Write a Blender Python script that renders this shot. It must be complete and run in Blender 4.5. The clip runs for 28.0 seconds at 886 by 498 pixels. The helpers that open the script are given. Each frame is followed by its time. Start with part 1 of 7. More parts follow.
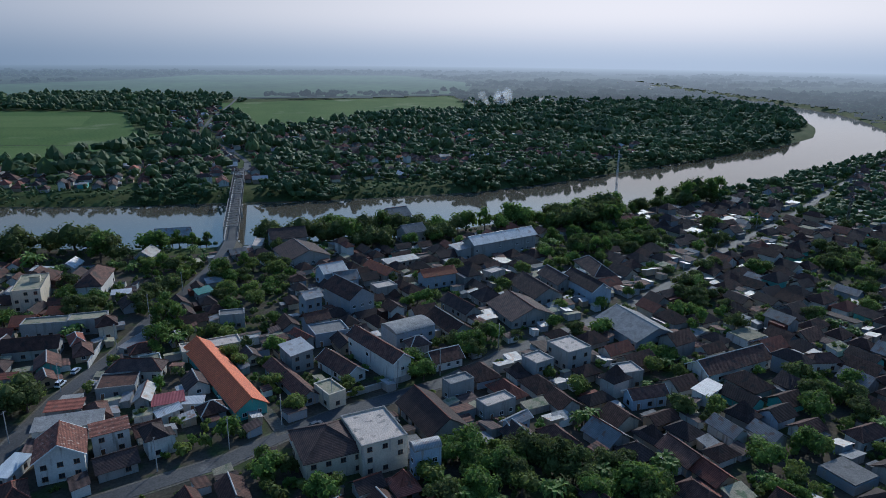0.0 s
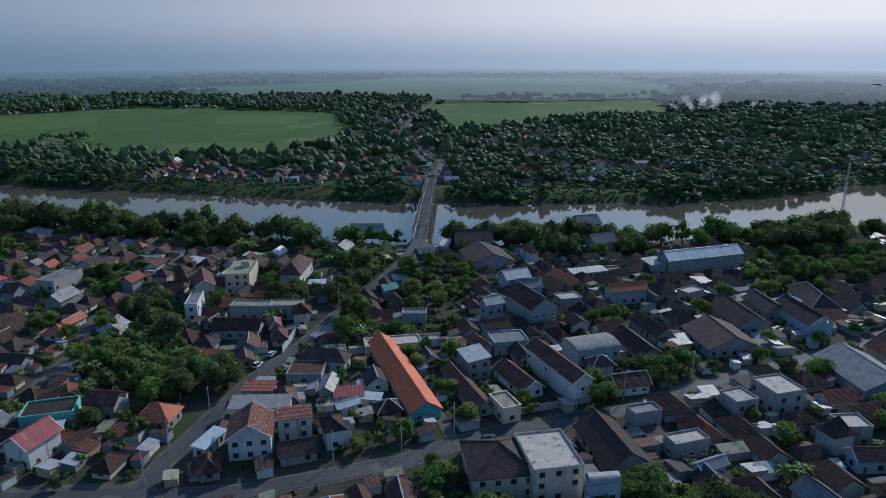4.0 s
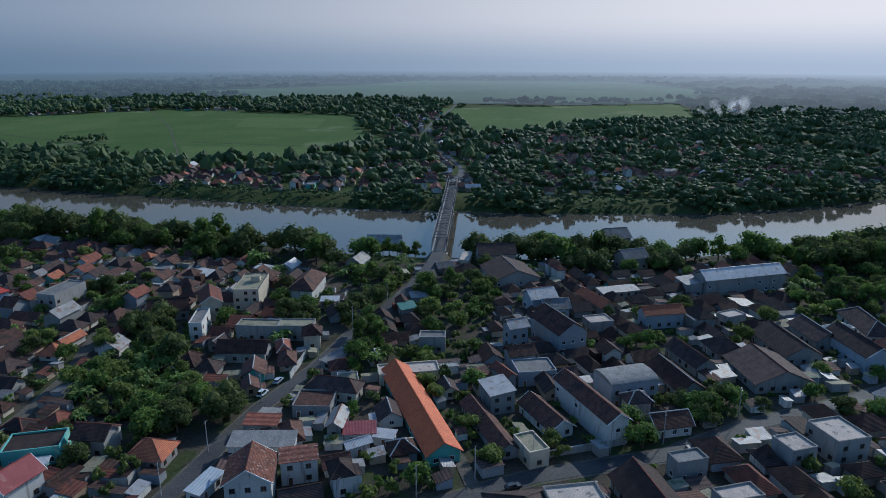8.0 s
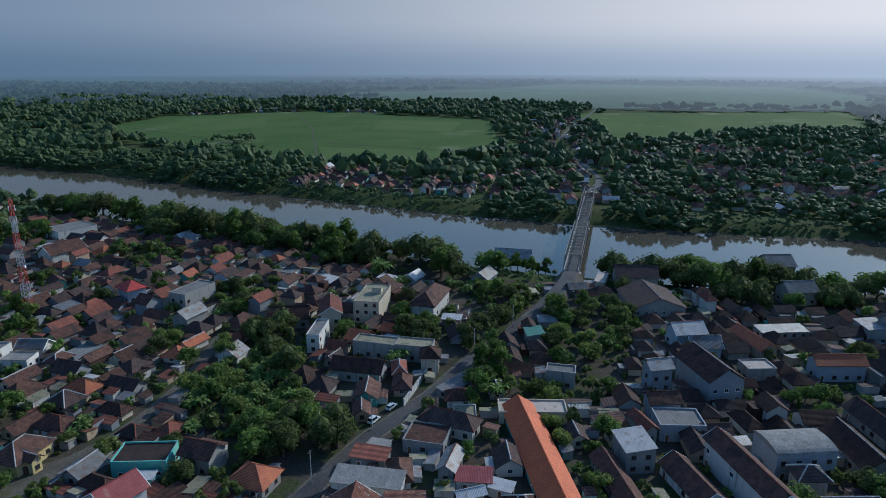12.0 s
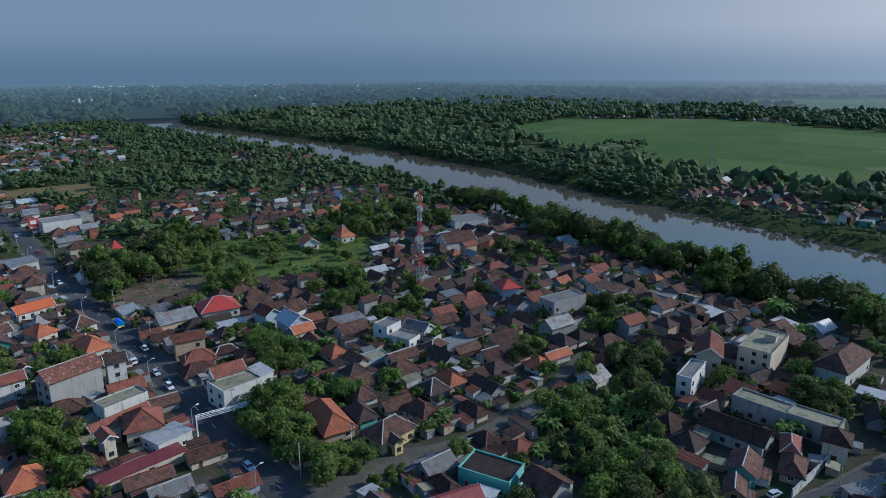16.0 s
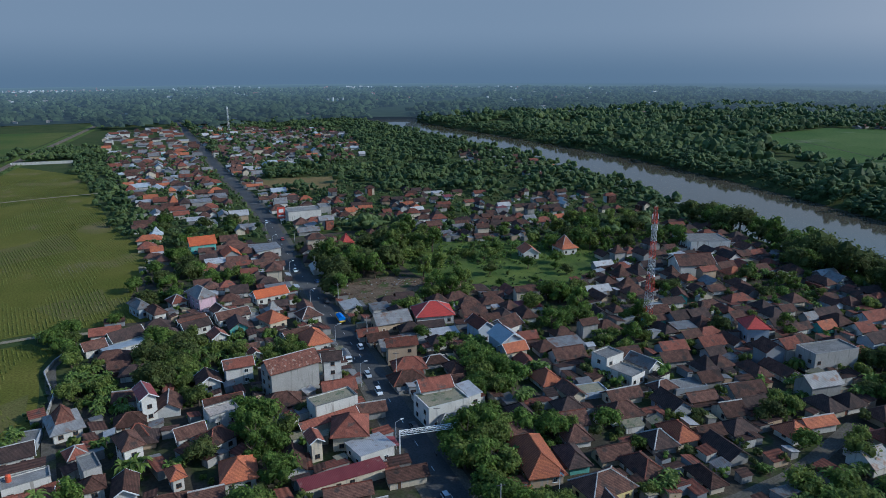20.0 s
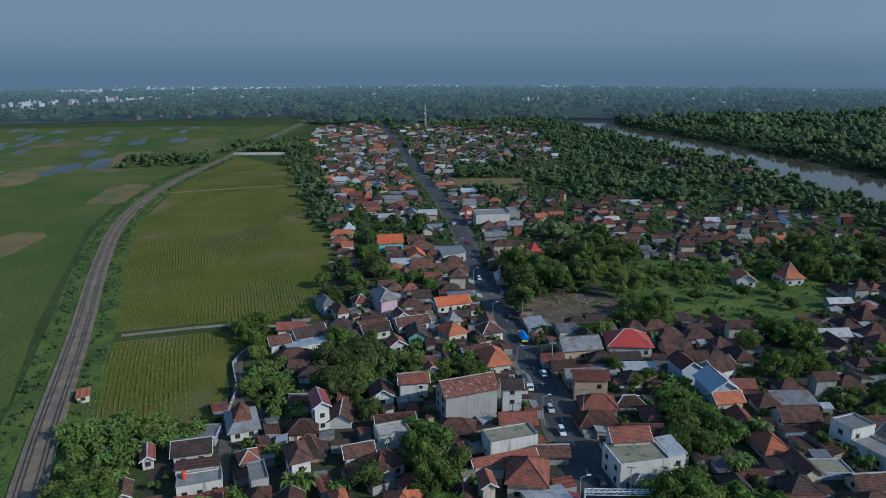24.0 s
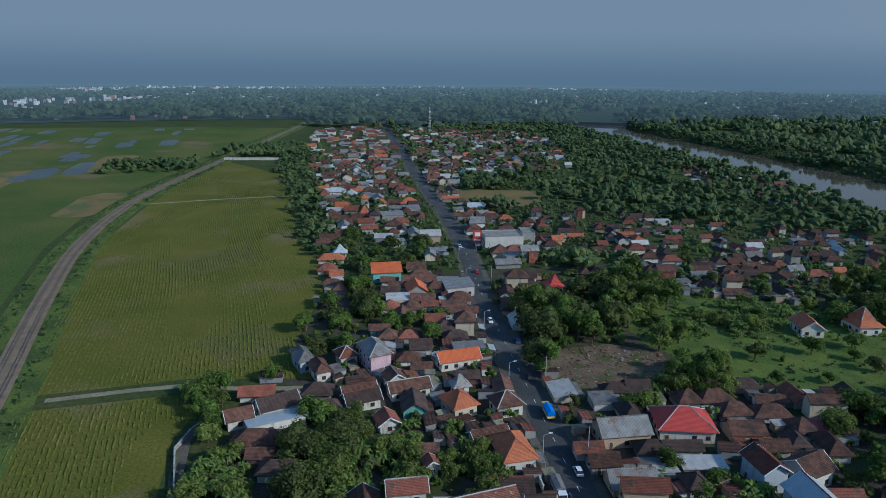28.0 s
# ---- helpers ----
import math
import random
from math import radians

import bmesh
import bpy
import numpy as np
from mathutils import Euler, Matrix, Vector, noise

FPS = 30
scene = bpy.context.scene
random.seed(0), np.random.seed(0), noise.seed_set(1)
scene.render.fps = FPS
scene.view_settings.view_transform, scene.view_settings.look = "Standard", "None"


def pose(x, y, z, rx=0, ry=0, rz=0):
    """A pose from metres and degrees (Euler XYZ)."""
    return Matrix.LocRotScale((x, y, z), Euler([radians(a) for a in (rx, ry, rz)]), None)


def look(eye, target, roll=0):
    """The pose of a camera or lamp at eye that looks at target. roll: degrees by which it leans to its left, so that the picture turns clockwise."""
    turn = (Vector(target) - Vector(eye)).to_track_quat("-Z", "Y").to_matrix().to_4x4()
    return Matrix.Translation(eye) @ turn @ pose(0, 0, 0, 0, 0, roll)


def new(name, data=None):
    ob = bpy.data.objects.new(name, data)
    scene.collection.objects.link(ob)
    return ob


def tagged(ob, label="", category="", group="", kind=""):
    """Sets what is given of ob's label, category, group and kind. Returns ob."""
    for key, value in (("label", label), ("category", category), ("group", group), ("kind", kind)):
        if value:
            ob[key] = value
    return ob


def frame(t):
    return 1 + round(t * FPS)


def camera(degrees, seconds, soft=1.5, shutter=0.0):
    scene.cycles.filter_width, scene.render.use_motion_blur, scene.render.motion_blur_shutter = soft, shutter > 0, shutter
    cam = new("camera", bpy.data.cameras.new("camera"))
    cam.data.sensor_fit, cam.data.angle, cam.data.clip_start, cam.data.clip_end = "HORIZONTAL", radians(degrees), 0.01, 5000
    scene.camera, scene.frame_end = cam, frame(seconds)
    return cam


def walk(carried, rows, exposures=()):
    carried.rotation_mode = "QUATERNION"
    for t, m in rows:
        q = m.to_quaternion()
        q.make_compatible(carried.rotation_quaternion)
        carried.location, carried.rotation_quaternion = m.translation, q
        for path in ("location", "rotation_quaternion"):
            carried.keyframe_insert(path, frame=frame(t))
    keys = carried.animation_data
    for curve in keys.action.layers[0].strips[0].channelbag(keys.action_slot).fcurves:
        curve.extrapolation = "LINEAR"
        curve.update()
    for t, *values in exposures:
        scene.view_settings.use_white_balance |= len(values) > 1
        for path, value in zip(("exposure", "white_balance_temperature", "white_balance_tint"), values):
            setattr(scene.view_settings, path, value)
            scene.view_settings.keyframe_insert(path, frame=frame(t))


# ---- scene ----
# ---- camera ----
cam = camera(66.6, 28.0, soft=0.9)
# seconds, place, then heading (left of +y), pitch and roll in degrees
PATH = [
    (0.0, 0.00, 0.00, 99.99, -17.94, -16.35, 0.62),
    (0.5, 0.27, 1.12, 99.83, -16.10, -16.34, 0.53),
    (1.0, 0.48, 2.22, 99.71, -14.27, -16.31, 0.44),
    (1.5, 0.69, 3.20, 99.64, -11.64, -16.29, 0.33),
    (2.0, 0.88, 4.09, 99.58, -8.63, -16.25, 0.23),
    (2.5, 0.99, 5.09, 99.50, -5.42, -16.23, 0.15),
    (3.0, 1.11, 6.13, 99.39, -3.17, -16.21, 0.05),
    (3.5, 1.17, 7.46, 99.29, -2.26, -16.21, -0.02),
    (5.5, 1.20, 15.71, 99.59, -0.47, -16.14, -0.02),
    (6.0, 1.20, 17.99, 99.66, -0.20, -16.10, -0.01),
    (6.5, 1.06, 20.42, 99.70, -0.13, -16.06, 0.04),
    (7.0, 0.99, 22.89, 99.73, -0.10, -16.04, 0.10),
    (7.5, 1.00, 25.45, 99.79, -0.06, -16.01, 0.07),
    (8.0, 1.07, 27.97, 99.81, -0.00, -15.99, 0.14),
    (8.5, 1.09, 30.50, 99.83, 0.01, -15.95, 0.15),
    (9.0, 1.01, 33.08, 99.88, 0.01, -15.94, 0.14),
    (9.5, 0.87, 35.69, 99.87, 0.13, -15.91, 0.22),
    (10.0, 0.75, 38.37, 99.87, 0.54, -15.87, 0.22),
    (10.5, 0.57, 40.97, 99.87, 1.82, -15.84, 0.15),
    (11.0, 0.26, 43.54, 99.81, 4.26, -15.81, 0.14),
    (11.5, -0.24, 46.31, 99.75, 7.62, -15.77, 0.13),
    (13.5, -3.39, 57.30, 99.45, 23.09, -15.61, -0.18),
    (14.0, -4.61, 59.60, 99.47, 27.06, -15.53, -0.20),
    (14.5, -6.34, 61.69, 99.39, 31.23, -15.44, -0.34),
    (15.0, -8.27, 63.82, 99.22, 35.41, -15.36, -0.41),
    (15.5, -10.23, 65.90, 99.08, 39.53, -15.31, -0.37),
    (16.0, -12.32, 67.98, 98.96, 43.51, -15.29, -0.31),
    (16.5, -14.42, 69.83, 98.91, 47.19, -15.25, -0.35),
    (17.0, -16.49, 71.45, 98.98, 50.87, -15.21, -0.33),
    (17.5, -18.56, 72.76, 99.14, 52.72, -15.21, -0.34),
    (18.0, -20.71, 74.02, 99.20, 53.72, -15.22, -0.30),
    (18.5, -22.83, 75.19, 99.20, 54.61, -15.21, -0.21),
    (19.0, -24.98, 76.29, 99.17, 56.35, -15.18, -0.23),
    (19.5, -27.12, 77.34, 99.07, 58.94, -15.12, -0.28),
    (20.0, -29.42, 78.33, 98.96, 62.40, -15.04, -0.30),
    (20.5, -31.82, 79.33, 98.87, 66.26, -14.98, -0.31),
    (21.0, -34.33, 80.13, 98.74, 70.02, -14.94, -0.33),
    (21.5, -36.92, 80.91, 98.66, 73.62, -14.92, -0.40),
    (22.0, -39.34, 81.59, 98.66, 75.81, -14.89, -0.35),
    (22.5, -42.11, 82.17, 98.66, 76.87, -14.91, -0.28),
    (24.5, -57.04, 84.53, 98.27, 78.60, -14.98, -0.12),
    (25.0, -62.98, 85.61, 98.30, 78.69, -14.89, -0.04),
    (25.5, -69.94, 86.96, 98.34, 78.71, -14.89, 0.02),
    (26.0, -77.26, 88.43, 98.38, 78.71, -14.93, 0.10),
    (26.5, -84.59, 89.89, 98.43, 78.71, -14.95, 0.17),
    (27.0, -91.74, 91.29, 98.53, 78.72, -14.94, 0.28),
    (27.5, -98.67, 92.66, 98.54, 78.70, -14.94, 0.36),
    (28.0, -105.55, 94.01, 98.57, 78.68, -14.93, 0.40),
]
walk(cam, [(t, pose(x, y, z) @ pose(0, 0, 0, 0, 0, yaw) @ pose(0, 0, 0, 90 + pitch) @ pose(0, 0, 0, 0, 0, roll))
           for t, x, y, z, yaw, pitch, roll in PATH],
     exposures=[(0.0, -0.42, 4720, 10), (3.5, -0.45, 4720, 10), (9.0, -0.52, 4720, 9), (13.5, -0.46, 4720, 8), (18.0, -0.36, 4720, 9), (21.5, -0.45, 4760, 8), (28.0, -0.5, 4780, 6)])

# ---- light: low hazy morning sun over the river ----
SUN_EL, SUN_AZ = 28.0, 36.0
world = bpy.data.worlds.new("sky")
scene.world = world
world.use_nodes = True
wn = world.node_tree
sky = wn.nodes.new("ShaderNodeTexSky")
sky.sky_type = "NISHITA"
sky.sun_disc = False
sky.sun_elevation, sky.sun_rotation = radians(SUN_EL), radians(SUN_AZ)
sky.altitude, sky.air_density, sky.dust_density, sky.ozone_density = 60, 1.8, 1.0, 4.5
wn.links.new(sky.outputs[0], wn.nodes["Background"].inputs[0])
wn.nodes["Background"].inputs[1].default_value = 0.138
sun = new("sun", bpy.data.lights.new("sun", "SUN"))
sun.data.energy, sun.data.angle, sun.data.color = 5.0, radians(0.6), (1.0, 0.83, 0.58)
az, el = radians(SUN_AZ), radians(SUN_EL)
sun.matrix_world = look((0, 0, 300), (-math.sin(az) * math.cos(el) * 100, -math.cos(az) * math.cos(el) * 100, 300 - math.sin(el) * 100))


# ---- materials ----
def surface(name, c1, c2, scale=0.25, fine=3.0, rough=0.85, metal=0.0, bump=0.25, rand=0.25, bands=None,
            world_space=False, leafy=0.0, island=None, spec=0.3, stain=None,
            grain=(0.3, 1.7), streak=False):
    """Two-scale procedural surface: patches between c1 and c2, finer grain, a shift per object or per clump, optional ribs."""
    m = bpy.data.materials.new(name)
    m.use_nodes = True
    nt = m.node_tree
    N, L = nt.nodes, nt.links
    b = N["Principled BSDF"]
    if world_space:
        src = N.new("ShaderNodeNewGeometry").outputs["Position"]
    else:
        src = N.new("ShaderNodeTexCoord").outputs["Object"]
    n1 = N.new("ShaderNodeTexNoise"); n1.inputs["Scale"].default_value = scale; n1.inputs["Detail"].default_value = 5
    n2 = N.new("ShaderNodeTexNoise"); n2.inputs["Scale"].default_value = fine; n2.inputs["Detail"].default_value = 4
    L.new(src, n1.inputs["Vector"]); L.new(src, n2.inputs["Vector"])
    ramp = N.new("ShaderNodeMapRange"); ramp.inputs[1].default_value, ramp.inputs[2].default_value = 0.35, 0.65
    L.new(n1.outputs[0], ramp.inputs[0])
    mix = N.new("ShaderNodeMix"); mix.data_type = "RGBA"
    mix.inputs[6].default_value, mix.inputs[7].default_value = (*c1, 1), (*c2, 1)
    L.new(ramp.outputs[0], mix.inputs[0])
    col = mix.outputs[2]
    if stain:
        n3 = N.new("ShaderNodeTexNoise"); n3.inputs["Scale"].default_value = stain[1]; n3.inputs["Detail"].default_value = 6
        if streak:
            sq = N.new("ShaderNodeVectorMath"); sq.operation = "MULTIPLY"; sq.inputs[1].default_value = (1.6, 1.6, 0.22)
            L.new(src, sq.inputs[0]); L.new(sq.outputs[0], n3.inputs["Vector"])
        else:
            L.new(src, n3.inputs["Vector"])
        r3 = N.new("ShaderNodeMapRange"); r3.inputs[1].default_value, r3.inputs[2].default_value = stain[2], stain[2] + 0.1
        L.new(n3.outputs[0], r3.inputs[0])
        ms = N.new("ShaderNodeMix"); ms.data_type = "RGBA"; ms.inputs[7].default_value = (*stain[0], 1)
        L.new(r3.outputs[0], ms.inputs[0]); L.new(col, ms.inputs[6])
        col = ms.outputs[2]
    hsv = N.new("ShaderNodeHueSaturation")
    L.new(col, hsv.inputs["Color"])
    val = N.new("ShaderNodeMapRange"); val.inputs[3].default_value, val.inputs[4].default_value = grain
    L.new(n2.outputs[0], val.inputs[0])
    height = n2.outputs[0]
    out = val.outputs[0]
    if bands:
        w = N.new("ShaderNodeTexWave"); w.wave_type = "BANDS"; w.bands_direction = bands[0]
        w.inputs["Scale"].default_value = bands[1]; w.inputs["Distortion"].default_value = bands[2] if len(bands) > 2 else 0.3
        L.new(src, w.inputs["Vector"])
        mr = N.new("ShaderNodeMapRange"); mr.inputs[3].default_value, mr.inputs[4].default_value = bands[3] if len(bands) > 3 else (0.66, 1.2)
        L.new(w.outputs["Fac"], mr.inputs[0])
        mm = N.new("ShaderNodeMath"); mm.operation = "MULTIPLY"
        L.new(out, mm.inputs[0]); L.new(mr.outputs[0], mm.inputs[1])
        out = mm.outputs[0]
        ad = N.new("ShaderNodeMath"); ad.operation = "ADD"
        L.new(height, ad.inputs[0]); L.new(w.outputs["Fac"], ad.inputs[1])
        height = ad.outputs[0]
    rr = N.new("ShaderNodeMapRange"); rr.inputs[3].default_value, rr.inputs[4].default_value = 1 - rand, 1 + rand
    L.new(N.new("ShaderNodeObjectInfo").outputs["Random"], rr.inputs[0])
    m2 = N.new("ShaderNodeMath"); m2.operation = "MULTIPLY"
    L.new(out, m2.inputs[0]); L.new(rr.outputs[0], m2.inputs[1])
    out = m2.outputs[0]
    if island is None:
        island = 0.18
    if island:
        ri = N.new("ShaderNodeMapRange"); ri.inputs[3].default_value, ri.inputs[4].default_value = 1 - island, 1 + island
        L.new(N.new("ShaderNodeNewGeometry").outputs["Random Per Island"], ri.inputs[0])
        m3 = N.new("ShaderNodeMath"); m3.operation = "MULTIPLY"
        L.new(out, m3.inputs[0]); L.new(ri.outputs[0], m3.inputs[1])
        out = m3.outputs[0]
    L.new(out, hsv.inputs["Value"])
    L.new(hsv.outputs[0], b.inputs["Base Color"])
    b.inputs["Roughness"].default_value, b.inputs["Metallic"].default_value = rough, metal
    b.inputs["Specular IOR Level"].default_value = spec
    bp = N.new("ShaderNodeBump"); bp.inputs["Strength"].default_value = bump; bp.inputs["Distance"].default_value = 0.15
    L.new(height, bp.inputs["Height"]); L.new(bp.outputs[0], b.inputs["Normal"])
    if leafy:
        tr = N.new("ShaderNodeBsdfTranslucent"); L.new(hsv.outputs[0], tr.inputs[0])
        mx = N.new("ShaderNodeMixShader"); mx.inputs[0].default_value = leafy
        L.new(b.outputs[0], mx.inputs[1]); L.new(tr.outputs[0], mx.inputs[2])
        L.new(mx.outputs[0], N["Material Output"].inputs[0])
    return m


TILE = ("Z", 1.6, 0.6)
RIB = ("X", 0.8, 0.1, (0.84, 1.08))
ROOF = {
    "brown": surface("brown clay tiles", (0.066, 0.035, 0.026), (0.125, 0.064, 0.046), 0.7, 3.6, 0.85, bands=TILE, rand=0.45, spec=0.2, stain=((0.042, 0.032, 0.028), 0.35, 0.54)),
    "redbrown": surface("red-brown clay tiles", (0.15, 0.055, 0.037), (0.22, 0.08, 0.052), 0.5, 3.6, 0.85, bands=TILE, spec=0.2, rand=0.35, stain=((0.09, 0.06, 0.05), 0.4, 0.56)),
    "rust": surface("orange clay tiles", (0.40, 0.13, 0.055), (0.31, 0.10, 0.05), 0.4, 3.6, 0.8, bands=TILE, rand=0.2, stain=((0.17, 0.09, 0.06), 0.3, 0.6)),
    "orange": surface("new orange tiles", (0.52, 0.13, 0.042), (0.44, 0.105, 0.038), 0.3, 4, 0.7, bands=TILE, rand=0.08),
    "brick": surface("weathered tiles with lichen", (0.115, 0.052, 0.038), (0.19, 0.082, 0.056), 0.6, 2.0, 0.9, bands=TILE, spec=0.2, rand=0.15, stain=((0.30, 0.235, 0.19), 1.1, 0.59)),
    "dark": surface("blackened tiles", (0.042, 0.031, 0.028), (0.078, 0.05, 0.042), 0.5, 3.6, 0.85, bands=TILE, spec=0.2, rand=0.35),
    "red": surface("red metal tiles", (0.42, 0.055, 0.04), (0.36, 0.05, 0.04), 0.3, 4, 0.6, bands=TILE, rand=0.12),
    "maroon": surface("maroon sheet metal", (0.20, 0.043, 0.043), (0.25, 0.062, 0.06), 0.4, 4, 0.5, 0.1, bands=RIB, grain=(0.6, 1.4), rand=0.2, stain=((0.3, 0.16, 0.13), 0.5, 0.6)),
    "white": surface("pale sheet metal", (0.46, 0.445, 0.43), (0.36, 0.35, 0.34), 0.4, 5, 0.5, 0.0, bands=RIB, grain=(0.6, 1.4), rand=0.2, spec=0.5, stain=((0.27, 0.22, 0.18), 0.5, 0.58)),
    "zinc": surface("grey zinc sheets", (0.155, 0.15, 0.145), (0.225, 0.22, 0.215), 0.4, 4, 0.55, 0.1, bands=RIB, grain=(0.6, 1.4), rand=0.35, spec=0.35, stain=((0.16, 0.10, 0.07), 0.5, 0.55)),
    "paleblue": surface("pale blue sheet metal", (0.35, 0.385, 0.41), (0.41, 0.435, 0.455), 0.4, 4, 0.5, 0.05, bands=RIB, grain=(0.6, 1.4), rand=0.1, spec=0.5),
    "green": surface("green roof sheets", (0.07, 0.17, 0.13), (0.10, 0.21, 0.16), 0.4, 4, 0.55, 0.1, bands=RIB, grain=(0.6, 1.4), rand=0.15),
    "concrete": surface("weathered concrete roof", (0.165, 0.158, 0.148), (0.235, 0.225, 0.21), 0.35, 3, 0.9, rand=0.25, spec=0.15, stain=((0.14, 0.135, 0.12), 0.4, 0.57)),
    "palecrete": surface("sun-bleached concrete roof", (0.48, 0.40, 0.33), (0.38, 0.33, 0.28), 0.35, 3, 0.95, rand=0.1, stain=((0.20, 0.18, 0.16), 0.5, 0.57)),
    "moss": surface("mossy concrete roof", (0.20, 0.19, 0.13), (0.27, 0.23, 0.15), 0.4, 3, 0.95, rand=0.15, stain=((0.11, 0.13, 0.07), 0.5, 0.55)),
}
ROOF_WORDS = {"brown": "brown clay tile", "redbrown": "red-brown clay tile", "rust": "orange clay tile", "orange": "bright orange tile",
              "brick": "weathered brick-red tile", "dark": "dark blackened tile", "red": "bright red", "maroon": "maroon sheet metal",
              "white": "white sheet metal", "zinc": "grey zinc sheet", "paleblue": "pale blue sheet metal", "green": "dark green sheet",
              "concrete": "stained concrete", "palecrete": "sun-bleached concrete", "moss": "mossy concrete"}


def plaster(name, c, dirt=(0.30, 0.28, 0.25), amount=0.57):
    return surface(name, c, tuple(v * 0.88 for v in c), 0.3, 3, 0.9, rand=0.1, bump=0.1, stain=(dirt, 0.6, amount), grain=(0.72, 1.28), streak=True)


WALL = {
    "white": plaster("white plaster", (0.55, 0.53, 0.49)), "cream": plaster("cream plaster", (0.52, 0.45, 0.34)),
    "grey": plaster("grey cement render", (0.28, 0.27, 0.255), (0.2, 0.195, 0.18), 0.54), "teal": plaster("teal paint", (0.15, 0.39, 0.34)),
    "pink": plaster("pink paint", (0.52, 0.36, 0.41)), "bluewhite": plaster("pale blue paint", (0.37, 0.41, 0.47)),
    "bluegrey": plaster("blue-grey render", (0.27, 0.285, 0.31)), "tan": plaster("tan brickwork", (0.40, 0.30, 0.20)),
    "yellow": plaster("yellow paint", (0.62, 0.50, 0.22)),
}
WALL_WORDS = {"white": "white-plastered", "cream": "cream-plastered", "grey": "grey cement-rendered", "teal": "teal-painted", "pink": "pink-painted",
              "bluewhite": "pale blue-painted", "bluegrey": "blue-grey rendered", "tan": "tan brick", "yellow": "yellow-painted"}
GRASS = surface("grass and dry earth", (0.042, 0.062, 0.018), (0.07, 0.078, 0.028), 0.03, 0.5, 0.95, world_space=True, rand=0, bump=0.4, stain=((0.055, 0.075, 0.025), 0.09, 0.52), island=0.0, spec=0.06)
FIELD = surface("green maize field", (0.096, 0.102, 0.016), (0.134, 0.124, 0.024), 0.03, 1.2, 0.9, world_space=True, rand=0.0, bump=0.6, stain=((0.16, 0.13, 0.055), 0.02, 0.57), island=0.0, spec=0.06)
CROPS = surface("patchy crop land", (0.062, 0.096, 0.022), (0.11, 0.118, 0.032), 0.012, 0.8, 0.95, world_space=True, rand=0, bump=0.5, spec=0.06, stain=((0.16, 0.125, 0.06), 0.011, 0.6), island=0.0)
PADDY = surface("bright rice field", (0.062, 0.105, 0.026), (0.085, 0.125, 0.034), 0.012, 0.4, 0.9, world_space=True, rand=0.06, stain=((0.16, 0.18, 0.09), 0.01, 0.6), island=0.0, spec=0.06)
MEADOW = surface("lush meadow grass", (0.07, 0.105, 0.024), (0.12, 0.15, 0.034), 0.09, 1.4, 0.9, world_space=True, rand=0, bump=0.7, island=0.0, stain=((0.06, 0.085, 0.025), 0.05, 0.52), spec=0.06)
SOIL = surface("bare brown soil", (0.19, 0.14, 0.06), (0.15, 0.12, 0.05), 0.05, 1.0, 0.95, world_space=True, rand=0.1, stain=((0.10, 0.12, 0.05), 0.05, 0.55), island=0.0, spec=0.06)
ASPHALT = surface("worn asphalt", (0.045, 0.045, 0.047), (0.072, 0.07, 0.067), 0.08, 2.0, 0.8, world_space=True, rand=0.0, bump=0.1, stain=((0.12, 0.115, 0.105), 0.06, 0.6), island=0.0)
VERGE = surface("pale compacted verge", (0.13, 0.118, 0.098), (0.09, 0.082, 0.066), 0.15, 2.0, 0.95, world_space=True, rand=0.05, stain=((0.09, 0.10, 0.05), 0.12, 0.57), island=0.0, spec=0.06)
DIRT = surface("pale trodden earth", (0.27, 0.235, 0.165), (0.20, 0.175, 0.12), 0.12, 2.0, 0.95, world_space=True, rand=0, island=0.0, spec=0.06, stain=((0.15, 0.15, 0.07), 0.2, 0.6))
WASTE_EARTH = surface("littered bare earth", (0.17, 0.125, 0.085), (0.11, 0.082, 0.055), 0.12, 1.6, 0.95, world_space=True, rand=0, island=0.0, spec=0.06, bump=0.6, stain=((0.075, 0.088, 0.032), 0.14, 0.52))
CONCRETE = surface("pale concrete", (0.40, 0.39, 0.37), (0.31, 0.30, 0.285), 0.3, 3, 0.9, rand=0.08, stain=((0.2, 0.19, 0.17), 0.3, 0.58))
BALLAST = surface("railway ballast", (0.235, 0.18, 0.125), (0.16, 0.125, 0.09), 0.2, 6, 0.95, world_space=True, rand=0, island=0.0, spec=0.06)
STEEL = surface("dull steel", (0.16, 0.16, 0.165), (0.11, 0.10, 0.10), 1, 6, 0.5, 0.7, rand=0.05)
GALV = surface("galvanised steel", (0.50, 0.52, 0.54), (0.42, 0.44, 0.46), 1, 6, 0.5, 0.4, rand=0.05)
BRIDGE_STEEL = surface("weathered bridge steel", (0.20, 0.19, 0.175), (0.14, 0.12, 0.10), 0.8, 5, 0.7, 0.3, rand=0.1)
REDPAINT = surface("red mast paint", (0.48, 0.075, 0.05), (0.40, 0.07, 0.05), 1, 5, 0.6, rand=0.05)
WHITEPAINT = surface("white paint", (0.74, 0.74, 0.72), (0.66, 0.66, 0.64), 1, 5, 0.6, rand=0.04, grain=(0.8, 1.2))
BARK = surface("tree bark", (0.12, 0.09, 0.065), (0.08, 0.06, 0.045), 1, 6, 0.95, rand=0.2)
LEAF = surface("broad green foliage", (0.088, 0.142, 0.026), (0.138, 0.195, 0.036), 0.35, 3, 0.7, leafy=0.48, island=0.4, rand=0.25, spec=0.25)
